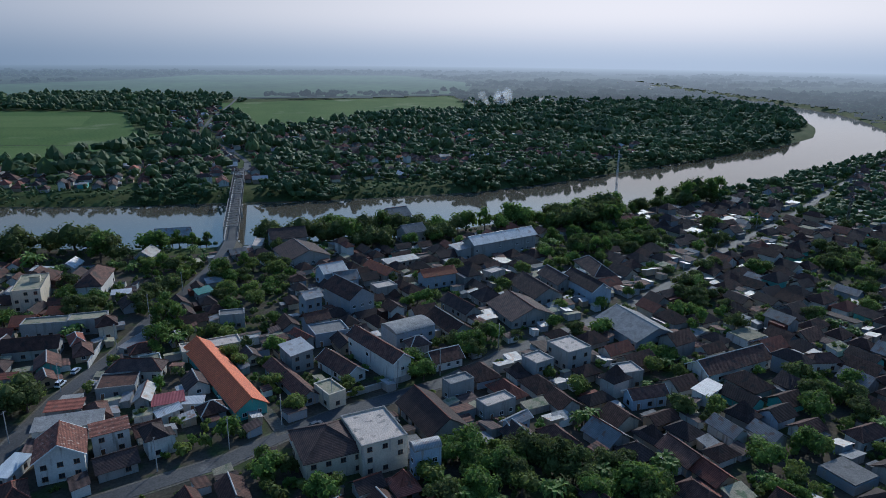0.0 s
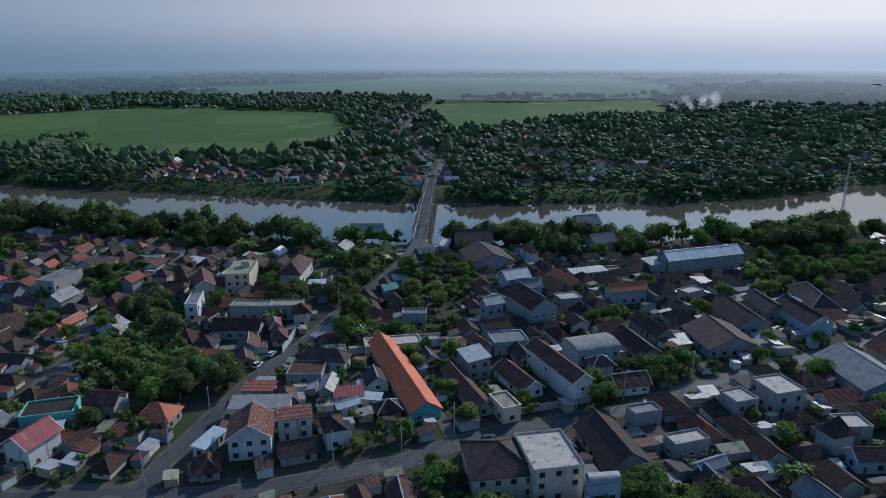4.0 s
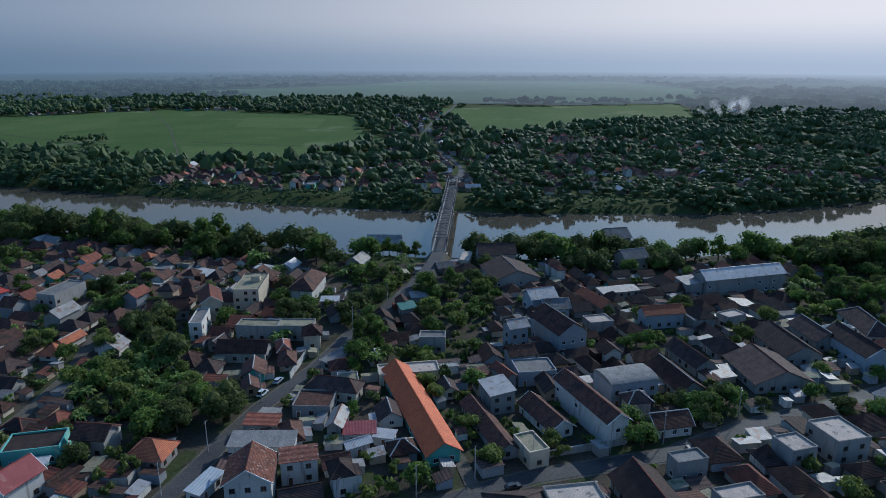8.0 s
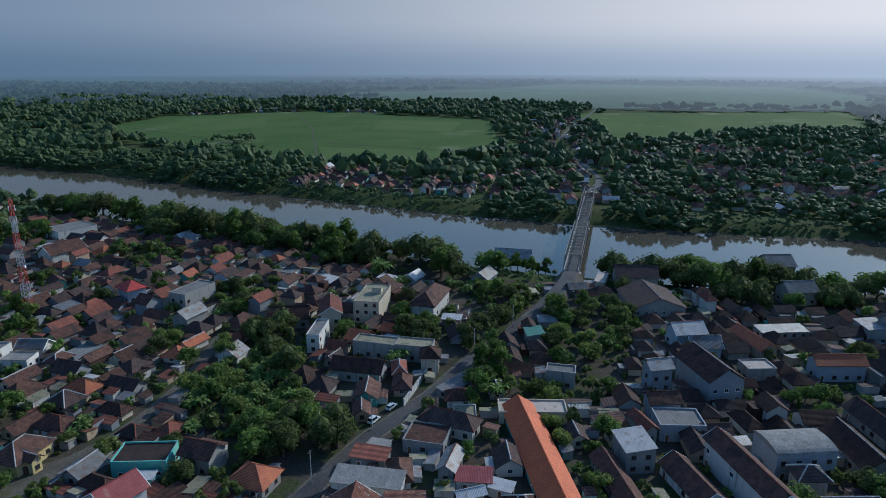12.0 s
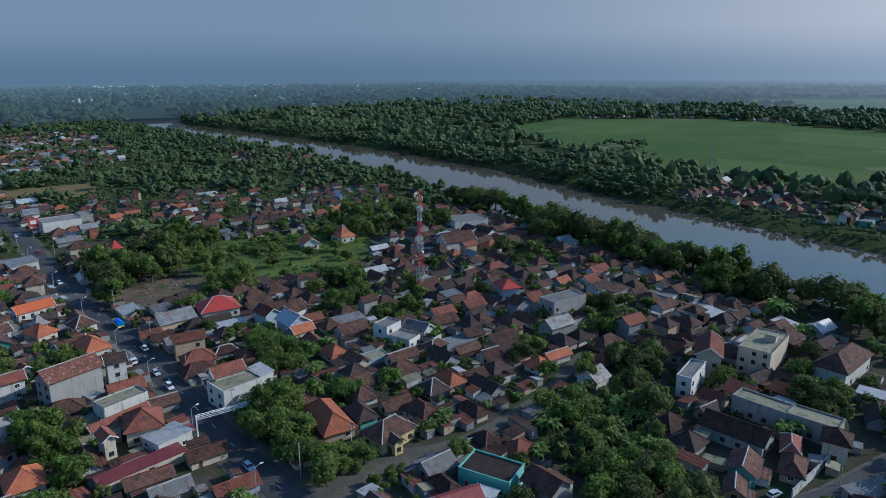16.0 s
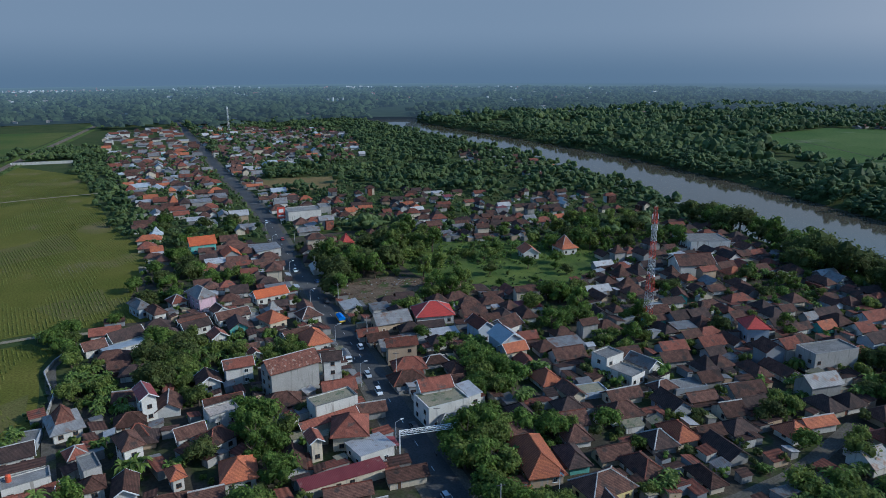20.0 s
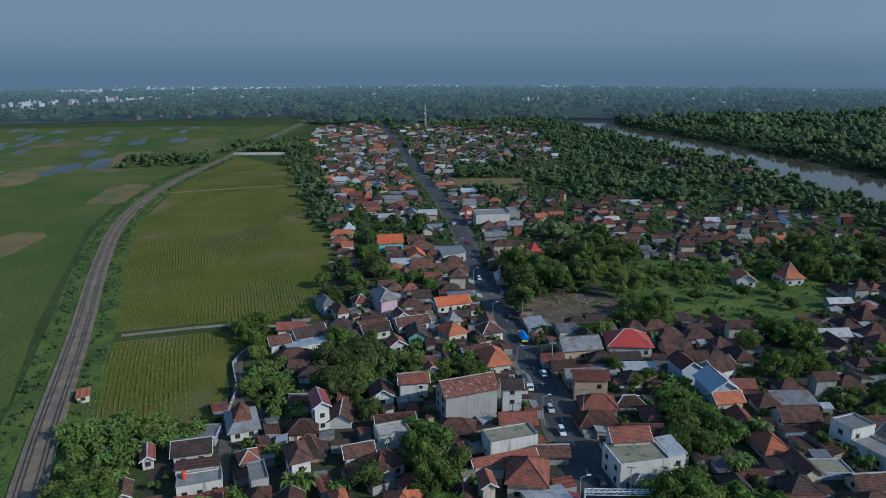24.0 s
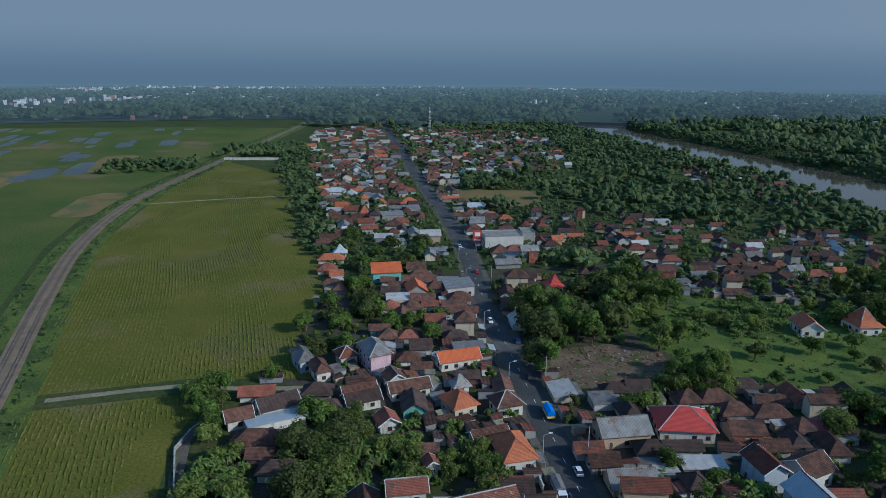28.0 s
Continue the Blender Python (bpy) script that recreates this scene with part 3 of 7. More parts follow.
for cx, cy, w, d, a in ((-640, -66, 100, 34, -4), (-470, -92, 70, 34, -10), (-880, -110, 150, 40, 4), (-330, -60, 54, 30, -12), (-760, -180, 150, 44, 0)):
    sheet("fallow_plot", plot_outline(cx, cy, w, d, a, rng), 0.10, SOIL, "brown fallow plot with dry stubble", "field")
flooded = surface("flooded paddy", (0.06, 0.06, 0.052), (0.09, 0.088, 0.072), 0.02, 0.5, 0.45, world_space=True, rand=0, bump=0.02, stain=((0.09, 0.13, 0.05), 0.03, 0.55))
for k in range(44):
    cx, cy, w, d, a = rng.uniform(-1320, -690), rng.uniform(-420, -90), rng.uniform(30, 100), rng.uniform(9, 26), rng.uniform(2, 9)
    poly = plot_outline(cx, cy, w, d, a, rng)
    if all(inside(x, y, SOUTH_FIELDS) for x, y in poly):
        sheet("flooded_field", poly, 0.11 + 0.0025 * k, flooded, "flooded rice paddy with grey water", "field")

EARTH = surface("trodden village earth", (0.085, 0.07, 0.052), (0.05, 0.046, 0.034), 0.08, 1.2, 0.95, world_space=True, rand=0, stain=((0.05, 0.062, 0.025), 0.1, 0.5), island=0.0, spec=0.06)
sheet("village_ground", [(-420, 92), (-425, 300), (-330, 425), (-120, 395), (-30, 350), (60, 345), (330, 410), (430, 300), (340, 40), (20, 110), (-60, 60), (-140, 38), (-232, 42), (-262, 64), (-300, 74)],
      0.03, EARTH, "trodden brown earth between the houses", "ground")

# ---- roads and railway ----
road_layer = [0]


def road(name, line, width, label, verge=2.2, mat=ASPHALT):
    up = road_layer[0] * 0.005
    road_layer[0] += 1
    if verge:
        tagged(strip(name + "_verge", line, width + 2 * verge, 0.09 + up, VERGE), "dusty pale verge along " + label, "verge", kind="structure")
    return tagged(strip(name, line, width, 0.16 + up, mat), label, "road", kind="structure")


main_road = road("road", MAIN, 8.4, "the wide asphalt main road", 2.6)
road("road", EAST, 5.2, "the asphalt street through the old quarter", 0.8)
road("road", BRIDGE_ROAD, 4.8, "the grey asphalt road to the bridge", 0.8)
road("road", FAR_ROAD, 3.8, "the narrow road beyond the bridge", 0.3)
road("lane", ALLEY, 3.4, "a narrow village lane", 0.5, VERGE)
road("lane", LANE, 3.6, "a paved lane beside the long orange-roofed hall", 0, VERGE)
road("path", FIELD_PATH, 2.6, "a pale trodden field path", 0, DIRT)
road("path", FIELD_WALL_PATH, 3.4, "a paved lane at the field's edge", 0, VERGE)
road("path", TRACK_FAR, 2.4, "a pale dirt track across the field", 0, DIRT)
PADDY_PATHS = ([(-384, 989), (-255, 682)], [(-674, 964), (-496, 866), (-365, 772)], [(-540, 1300), (-384, 989)], [(-140, 800), (-320, 840)])
for line in PADDY_PATHS:
    road("dike", line, 1.8, "a pale earth dike between rice plots", 0, VERGE)
paler = surface("ripening rice", (0.082, 0.124, 0.034), (0.098, 0.134, 0.04), 0.02, 0.5, 0.9, world_space=True, spec=0.06, rand=0.05, island=0.0)
for k, poly in enumerate(([(-300, 800), (-255, 700), (-150, 706), (-142, 790)], [(-660, 1120), (-640, 990), (-520, 930), (-470, 1010), (-540, 1180)], [(-330, 1180), (-300, 1010), (-180, 1000), (-190, 1150)])):
    sheet("rice_plot", poly, 0.08 + 0.005 * k, paler, "paler plot of ripening rice", "field")
dash = Shape().box(-1.2, -0.06, 0, 1.2, 0.06, 0.02).mesh("dash", WHITEPAINT)
for line, lo, hi in ((MAIN, -480, -80),):
    pts = [q for q in smooth_line(line, 11) if lo < q.x < hi]
    for a, b in zip(pts, pts[1:]):
        put("lane_marking", dash, main_road, pose(a.x, a.y, 0.166, 0, 0, math.degrees(math.atan2(b.y - a.y, b.x - a.x))))

tagged(strip("railway_verge", RAIL, 25.0, 0.135, MEADOW, step=20), "rough green grass beside the railway", "verge", kind="structure")
strip_bed = tagged(strip("railway_bed", RAIL, 8.6, 0.45, BALLAST, step=20), "grey stone ballast bed of a double railway", "railway", kind="structure")
rl = smooth_line(RAIL, 8)
for off in (-2.0, 2.0):
    for g in (-0.53, 0.53):
        s = Shape()
        for a, b in zip(rl, rl[1:]):
            d = (b - a).normalized(); nrm = Vector((-d.y, d.x))
            s.bar((*(a + nrm * (off + g)), 0.66), (*(b + nrm * (off + g)), 0.66), 0.11)
        put("rail", s.mesh("rail", STEEL), strip_bed)
    s = Shape()
    for a in smooth_line(RAIL, 1.3):
        if -700 < a.x < -60:
            s.box(a.x - 0.18, a.y + off - 1.0, 0.45, a.x + 0.18, a.y + off + 1.0, 0.56)
    tagged(put("sleepers", s.mesh("sleepers", BALLAST), strip_bed), kind="stuff")

# ---- houses ----
window_s = Shape()
window_s.box(-0.66, -0.05, -0.62, 0.66, 0.0, 0.62, 0)
window_s.box(-0.58, -0.07, -0.54, -0.03, -0.03, 0.54, 1)
window_s.box(0.03, -0.07, -0.54, 0.58, -0.03, 0.54, 1)
window_s.box(-0.74, -0.16, -0.7, 0.74, 0.0, -0.62, 0)
WINDOW_WHITE = window_s.mesh("window", [WHITEPAINT, GLASS])
WINDOW_WOOD = window_s.mesh("window", [WOODDOOR, GLASS])
DOOR = Shape().box(-0.6, -0.06, 0, 0.6, 0.0, 2.1, 0).box(-0.48, -0.09, 0.02, 0.48, -0.05, 2.0, 1).mesh("door", [WHITEPAINT, WOODDOOR])
TANK = Shape()
for k in range(2):
    TANK.bar((0, 0, 0.9 * k), (0, 0, 0.9 * k + 0.84), 0.62, 0, 12)
TANK.bar((0, 0, 1.74), (0, 0, 1.95), 0.6, 0, 12, 0.2)
TANK_MESH = TANK.mesh("tank", surface("orange plastic", (0.62, 0.11, 0.04), (0.55, 0.10, 0.05), 1, 4, 0.5))
BUILT = []          # x, y, radius of everything that stands


def roof_shape(kind, w, d, h, rise, over, skirt=0):
    """The roof's mesh and the lines of its ridges."""
    a, b, s, ridges = w / 2 + over, d / 2 + over, Shape(), []
    e = h - 0.12
    if kind == "g":
        top = e + rise
        s.prism([(-b, e), (0, top), (b, e), (b - 0.05, e - 0.16), (0, top - 0.2), (-b + 0.05, e - 0.16)], -a, a)
        ridges = [((-a, 0, top), (a, 0, top))]
    elif kind == "h":
        q = max(a - b, 0.3)
        top = e + rise
        v = [(-a, -b, e), (a, -b, e), (a, b, e), (-a, b, e), (-q, 0, top), (q, 0, top)]
        v += [(x, y, z - 0.18) for x, y, z in v[:4]]
        s.add(v, [(0, 1, 5, 4), (1, 2, 5), (2, 3, 4, 5), (3, 0, 4), (0, 6, 7, 1), (1, 7, 8, 2), (2, 8, 9, 3), (3, 9, 6, 0), (9, 8, 7, 6)])
        ridges = [(v[4], v[5]), (v[0], v[4]), (v[3], v[4]), (v[1], v[5]), (v[2], v[5])]
    elif kind == "p":
        m, top = 0.55, e + rise * 1.9
        mid = e + rise * 0.55
        v = [(-a, -b, e), (a, -b, e), (a, b, e), (-a, b, e), (-a * m, -b * m, mid), (a * m, -b * m, mid), (a * m, b * m, mid), (-a * m, b * m, mid),
             (-a * 0.1, 0, top), (a * 0.1, 0, top)]
        v += [(x, y, z - 0.18) for x, y, z in v[:4]]
        s.add(v, [(4, 5, 9, 8), (5, 6, 9), (6, 7, 8, 9), (7, 4, 8)])
        s.add(v, [(0, 1, 5, 4), (1, 2, 6, 5), (2, 3, 7, 6), (3, 0, 4, 7), (0, 10, 11, 1), (1, 11, 12, 2), (2, 12, 13, 3), (3, 13, 10, 0), (13, 12, 11, 10)], skirt)
        ridges = [(v[4], v[8]), (v[7], v[8]), (v[5], v[9]), (v[6], v[9]), (v[8], v[9])]
    elif kind == "s":
        t0, t1 = e, e + min(1.2, d * 0.12)
        s.prism([(-b, t0), (b, t1), (b, t1 - 0.14), (-b, t0 - 0.14)], -a, a)
    elif kind == "v":
        prof = [(b * math.cos(k), e + rise * 1.1 * math.sin(k)) for k in [math.pi * j / 10 for j in range(11)]]
        s.prism(prof, -a, a)
    else:
        s.box(-w / 2 + 0.2, -d / 2 + 0.2, h - 0.5, w / 2 - 0.2, d / 2 - 0.2, h - 0.32)
    return s, ridges


def house(x, y, rot, w, d, h, kind, roof, wall, near=2, label="", rise=None):
    """One building: walls, roof, ridge caps, windows and a door. near: how much detail its distance asks for."""
    r = random.Random(int(x * 13 + y * 7))
    big = w > 22 or (kind == "f" and h > 7.5)
    name = "house" if not big else "building"
    hob = thing(name, x, y, 0, rot, label or f"{WALL_WORDS[wall]} {name} with {'a flat' if kind == 'f' else 'a'} {ROOF_WORDS[roof]} roof",
                name, kind="")
    over = {"g": 0.7, "h": 0.8, "p": 0.9, "s": 0.4, "v": 0.15, "f": 0.0}[kind]
    w, d = w - 2 * over, d - 2 * over
    rise = rise or {"g": 0.33, "h": 0.36, "p": 0.30, "s": 0.1, "v": 0.35, "f": 0}[kind] * (d + 2 * over)
    if kind == "v" and roof == "concrete":
        rise = 0.12 * d
    rise = min(rise, 4.2)
    body = Shape()
    if kind == "g":
        top = h - 0.2 + rise * d / (d + 2 * over)
        body.prism([(-d / 2, 0), (d / 2, 0), (d / 2, h - 0.22), (0, top - 0.05), (-d / 2, h - 0.22)], -w / 2, w / 2)
    elif kind == "f":
        for x0, y0, x1, y1 in ((-w / 2, -d / 2, w / 2, -d / 2 + 0.2), (-w / 2, d / 2 - 0.2, w / 2, d / 2), (-w / 2, -d / 2 + 0.2, -w / 2 + 0.2, d / 2 - 0.2),
                               (w / 2 - 0.2, -d / 2 + 0.2, w / 2, d / 2 - 0.2)):
            body.box(x0, y0, 0, x1, y1, h)
    elif kind == "s":
        t1 = h - 0.12 + min(1.2, (d + 0.7) * 0.12)
        body.prism([(-d / 2, 0), (d / 2, 0), (d / 2, t1 - 0.22), (-d / 2, h - 0.3)], -w / 2, w / 2)
    else:
        body.box(-w / 2, -d / 2, 0, w / 2, d / 2, h - 0.25)
    put("wall", body.mesh("wall", WALL[wall]), hob)
    rs, ridges = roof_shape(kind, w, d, h, rise, over, 1 if roof == "brick" else 0)
    rob = put("roof", rs.mesh("roof", [ROOF[roof], ROOF["zinc"]] if kind == "p" else ROOF[roof]), hob)
    if ridges and near >= 1:
        s = Shape()
        for p, q in ridges:
            s.bar(p, q, 0.17 if near > 1 else 0.2, 0, 5)
        put("ridge_cap", s.mesh("ridge_cap", ROOF[roof] if r.random() < 0.5 else (CONCRETE if r.random() < 0.5 else ROOF["redbrown"])), rob)
    if kind == "g" and near >= 2 and wall in ("white", "cream", "bluewhite", "pink"):
        b, e, top = d / 2 + over + 0.02, h - 0.1, h - 0.1 + rise
        for sx in (-1, 1):
            x0 = sx * (w / 2 + over + 0.05)
            board = Shape().prism([(-b, e), (0, top), (b, e), (b, e - 0.3), (0, top - 0.3), (-b, e - 0.3)], x0 - 0.06, x0 + 0.06)
            put("bargeboard", board.mesh("bargeboard", WHITEPAINT), rob)
    if kind == "f" and near >= 2:
        s = Shape()
        for x0, y0, x1, y1 in ((-w / 2 - 0.08, -d / 2 - 0.08, w / 2 + 0.08, -d / 2 + 0.26), (-w / 2 - 0.08, d / 2 - 0.26, w / 2 + 0.08, d / 2 + 0.08),
                               (-w / 2 - 0.08, -d / 2 + 0.26, -w / 2 + 0.26, d / 2 - 0.26), (w / 2 - 0.26, -d / 2 + 0.26, w / 2 + 0.08, d / 2 - 0.26)):
            s.box(x0, y0, h, x1, y1, h + 0.12)
        put("parapet_cap", s.mesh("parapet_cap", ROOF["concrete"] if r.random() < 0.6 else WALL[wall]), hob)
    if near == 1 and r.random() < 0.55:
        aw, ad, ah = w * r.uniform(0.45, 0.9), r.uniform(1.8, 3.0), h - 0.45
        side = r.choice([-1, 1])
        ax = r.uniform(-1, 1) * (w - aw) / 2
        y0, y1 = sorted((side * d / 2, side * (d / 2 + ad)))
        lo, hi = (ah - 0.5, ah) if side < 0 else (ah, ah - 0.5)
        annex = put("annex", Shape().prism([(y0, 0), (y1, 0), (y1, hi - 0.12), (y0, lo - 0.12)], ax - aw / 2, ax + aw / 2).mesh("annex", WALL[r.choice(["white", "grey", wall])]), hob)
        put("annex_roof", Shape().prism([(y0 - 0.2, lo - 0.1), (y1 + 0.2, hi - 0.1), (y1 + 0.2, hi + 0.02), (y0 - 0.2, lo + 0.02)], ax - aw / 2 - 0.2, ax + aw / 2 + 0.2).mesh("annex_roof", ROOF[r.choice(["zinc", "brown", "brown", roof, "redbrown", "concrete", "white"])]), annex)
    if near >= 1:
        win = WINDOW_WHITE if wall in ("teal", "pink") or r.random() < 0.12 else WINDOW_WOOD
        floors = [1.6] + ([4.7] if h > 6.2 else []) + ([7.6] if h > 8.8 else [])
        limit = 7 if near >= 2 else 1
        sides = [(0, -d / 2, w, 0), (w / 2, 0, d, 90), (0, d / 2, w, 180), (-w / 2, 0, d, 270)]
        spots = []
        for cx, cy, length, turn in sides:
            n = max(1, int(length / 3.4))
            for z in floors:
                for j in range(n):
                    spots.append((cx, cy, (j + 0.5) / n * length - length / 2, turn, z))
        door_at = spots[0]
        rest = spots[1:]
        r.shuffle(rest)
        rest.sort(key=lambda q: -round(math.cos(radians(q[3] + rot))))
        for cx, cy, off, turn, z in rest[:limit]:
            a = radians(turn)
            put("window", win, hob, pose(cx + math.cos(a) * off, cy + math.sin(a) * off, z, 0, 0, turn))
        cx, cy, off, turn, z = door_at
        if near >= 2 or r.random() < 0.3:
            put("door", DOOR, hob, pose(cx + off, cy, 0.05))
    BUILT.append((x, y, max(w, d) * 0.5 * (0.75 if w > 1.7 * d else 0.9), w + 2 * over, d + 2 * over, radians(rot)))
    return hob


# buildings whose places are known
house(-6.3, 201.3, -72, 51.4, 10.1, 3.5, "g", "orange", "teal")
house(-9.9, 224.8, 10, 19.3, 7.3, 4.0, "f", "palecrete", "cream")
house(-21.3, 189.7, 6, 9.1, 6.0, 3.2, "s", "maroon", "white")
house(-14.3, 187.4, -11, 6.0, 4.2, 2.9, "s", "white", "white")
house(-21.1, 182.2, 31, 7.3, 4.0, 3.5, "g", "white", "white")
house(-27.8, 193.7, 85, 10.5, 5.3, 3.9, "g", "zinc", "grey")
house(-36.2, 205.1, -3, 11.0, 9.8, 3.8, "f", "brown", "grey")
house(-31.7, 213.2, -13, 17.2, 7.7, 3.9, "h", "dark", "white")
house(-103.2, 180.4, 14, 13.5, 9.0, 5.0, "f", "dark", "teal", label="teal-painted house with a flat dark roof terrace")
house(-99.2, 173.4, 14, 6.0, 3.6, 3.4, "s", "white", "teal")
house(-98.6, 163.2, 70, 11.0, 9.4, 6.0, "g", "maroon", "white", label="white two-storey house with a deep red roof")
house(-72.8, 178.4, -7, 10.7, 9.7, 3.5, "h", "rust", "grey")
house(-55.0, 165.9, 72, 10.2, 4.4, 3.2, "s", "paleblue", "white")
house(-44.0, 165.8, -82, 12.3, 11.9, 6.5, "g", "brick", "white")
house(-34.0, 172.1, 13, 9.5, 6.3, 6.5, "s", "brick", "white")
house(-45.3, 181.7, 1, 17.2, 6.9, 4.6, "s", "concrete", "white")
house(-48.5, 193.4, -3, 9.9, 5.7, 3.5, "s", "redbrown", "grey")
house(-66.8, 240.0, -2, 17.8, 9.3, 3.9, "g", "brown", "grey")
house(-66.1, 257.4, -4, 15.1, 6.5, 6.0, "f", "moss", "grey")
house(-52.6, 257.7, -0, 13.0, 7.1, 6.0, "f", "moss", "grey")
house(-79.1, 295.3, -87, 21.4, 10.2, 9.0, "f", "moss", "cream")
house(-91.2, 279.9, -69, 16.6, 8.9, 8.0, "g", "redbrown", "cream")
house(-89.3, 261.8, -83, 14.8, 4.6, 7.0, "f", "concrete", "white")
house(-107.3, 278.4, 17, 15.4, 11.3, 3.9, "g", "brown", "grey")
house(-57.2, 304.1, 85, 24.2, 11.2, 6.0, "h", "brown", "white")
house(-45.6, 290.1, 2, 7.9, 5.4, 3.2, "s", "white", "grey")
house(-40.3, 342.9, 75, 13.2, 9.3, 3.9, "g", "zinc", "bluegrey")
house(-30.4, 377.3, -2, 18.6, 11.5, 3.9, "g", "zinc", "bluegrey")
house(-13.2, 280.6, -74, 8.5, 6.7, 3.9, "s", "green", "grey")
house(-2.5, 247.1, -1, 9.0, 5.5, 6.0, "f", "concrete", "grey")
house(27.0, 251.2, 22, 8.3, 7.3, 8.0, "g", "zinc", "bluegrey")
house(42.6, 253.0, -68, 20.6, 12.6, 8.0, "g", "brown", "bluegrey")
house(40.6, 288.1, 20, 12.1, 10.1, 6.0, "g", "white", "bluewhite")
house(45.8, 281.6, 9, 11.2, 9.3, 3.9, "g", "zinc", "bluewhite")
house(17.0, 207.6, -73, 11.0, 8.2, 6.5, "s", "white", "grey")
house(30.0, 197.7, -66, 18.1, 8.5, 3.2, "g", "brown", "white")
house(13.5, 192.5, -71, 28.1, 6.8, 2.9, "g", "brown", "bluegrey")
house(23.8, 180.4, -69, 9.0, 5.6, 5.0, "f", "moss", "cream")
house(42.6, 199.1, -69, 28.7, 7.9, 7.5, "g", "brown", "white")
house(56.5, 213.7, 16, 15.9, 11.2, 7.2, "v", "concrete", "bluegrey")
house(73.6, 219.4, -77, 20.3, 9.9, 3.9, "g", "brown", "grey")
house(20.4, 221.3, -63, 10.2, 4.8, 4.6, "g", "redbrown", "grey")
house(30.1, 224.8, 9, 12.3, 9.4, 5.0, "f", "concrete", "bluegrey")
house(131.7, 310.6, 16, 41.6, 10.5, 8.0, "g", "white", "grey")
house(108.3, 306.8, -82, 11.5, 7.9, 6.0, "s", "zinc", "grey")
house(104.0, 183.6, -76, 10.7, 10.1, 7.0, "f", "palecrete", "grey")
house(89.6, 177.5, 16, 7.3, 7.2, 7.0, "f", "palecrete", "grey")
house(68.2, 159.8, 15, 10.2, 5.2, 5.0, "f", "palecrete", "grey")
house(61.2, 172.8, 15, 8.4, 4.7, 6.0, "f", "concrete", "grey")
house(30.3, 149.1, -81, 15.6, 12.0, 9.0, "f", "palecrete", "cream")
house(18.7, 149.9, -83, 16.6, 16.2, 6.5, "h", "dark", "cream")
house(40.8, 138.2, 5, 7.2, 4.0, 8.0, "v", "zinc", "bluewhite")
house(48.9, 159.7, -79, 21.3, 12.7, 3.2, "g", "dark", "grey")
house(70.0, 149.4, 23, 8.7, 4.6, 3.9, "g", "zinc", "bluewhite")
house(113.9, 164.6, 1, 7.8, 6.8, 6.0, "f", "palecrete", "grey")
house(112.6, 152.1, -1, 12.7, 6.5, 3.9, "g", "brown", "bluewhite")
house(151.7, 162.8, 9, 30.1, 10.1, 3.9, "g", "brown", "white")
house(132.4, 149.3, 25, 10.5, 5.7, 3.9, "s", "white", "white")
house(182.1, 155.2, -12, 11.5, 6.3, 3.9, "h", "brown", "white")
house(156.8, 116.2, 6, 11.8, 6.3, 3.9, "h", "brown", "white")
house(-225.4, 126.1, -81, 17.2, 9.7, 9.5, "g", "brick", "grey")
house(-224.7, 139.5, 79, 6.9, 6.2, 9.0, "g", "dark", "white")
house(-204.2, 132.7, -84, 13.3, 6.6, 6.0, "f", "moss", "white")
house(-196.8, 128.9, -83, 17.7, 4.0, 3.5, "g", "redbrown", "cream")
house(-188.1, 132.3, -21, 11.8, 10.5, 4.6, "h", "redbrown", "cream")
house(-184.8, 121.2, -1, 6.4, 4.2, 6.0, "g", "redbrown", "cream")
house(-178.0, 134.1, -86, 10.3, 10.1, 3.5, "s", "white", "white")
house(-169.5, 123.5, 90, 21.6, 4.9, 3.2, "s", "maroon", "cream")
house(-255.2, 142.8, 3, 13.8, 9.8, 3.9, "h", "rust", "white")
house(-229.1, 166.1, 76, 11.4, 6.2, 7.0, "g", "redbrown", "tan")
house(-259.3, 175.1, 87, 14.8, 10.2, 3.9, "g", "zinc", "tan")
house(-260.1, 194.1, 74, 16.3, 13.5, 3.9, "h", "red", "white")
house(-187.6, 160.2, 90, 13.1, 10.1, 7.0, "f", "moss", "white")
house(-193.5, 160.8, 83, 10.6, 7.3, 8.0, "g", "redbrown", "white")
house(-187.9, 169.6, -2, 9.1, 4.5, 7.0, "s", "white", "white")
house(-181.1, 159.8, 80, 7.8, 4.8, 3.2, "h", "concrete", "tan")
house(-154.1, 169.6, -15, 19.6, 10.1, 3.2, "h", "rust", "tan")
house(-135.8, 176.4, 89, 13.4, 9.7, 3.9, "h", "brown", "yellow")
house(-130.8, 174.0, -10, 5.2, 4.0, 3.9, "g", "brown", "yellow")
house(-230.8, 62.6, 10, 13.9, 9.1, 3.2, "p", "brick", "white")
house(-229.9, 84.2, 8, 9.9, 5.4, 7.5, "g", "maroon", "white")
house(-218.4, 51.2, -87, 10.3, 7.7, 3.2, "g", "dark", "white")
house(-210.6, 53.5, -88, 10.9, 5.6, 3.0, "s", "brown", "white")
house(-202.9, 55.0, -84, 10.3, 5.4, 4.0, "f", "concrete", "white")
house(-194.1, 56.4, -74, 12.3, 6.3, 3.2, "g", "redbrown", "white")
house(-195.0, 43.6, -81, 8.3, 5.6, 3.2, "h", "brown", "white")
house(-202.9, 38.0, 9, 7.2, 4.0, 2.9, "g", "brown", "cream")
house(-218.4, 40.1, 11, 7.6, 4.0, 2.9, "g", "redbrown", "white")
house(-259.8, 13.2, 13, 6.9, 4.0, 2.2, "s", "rust", "white")
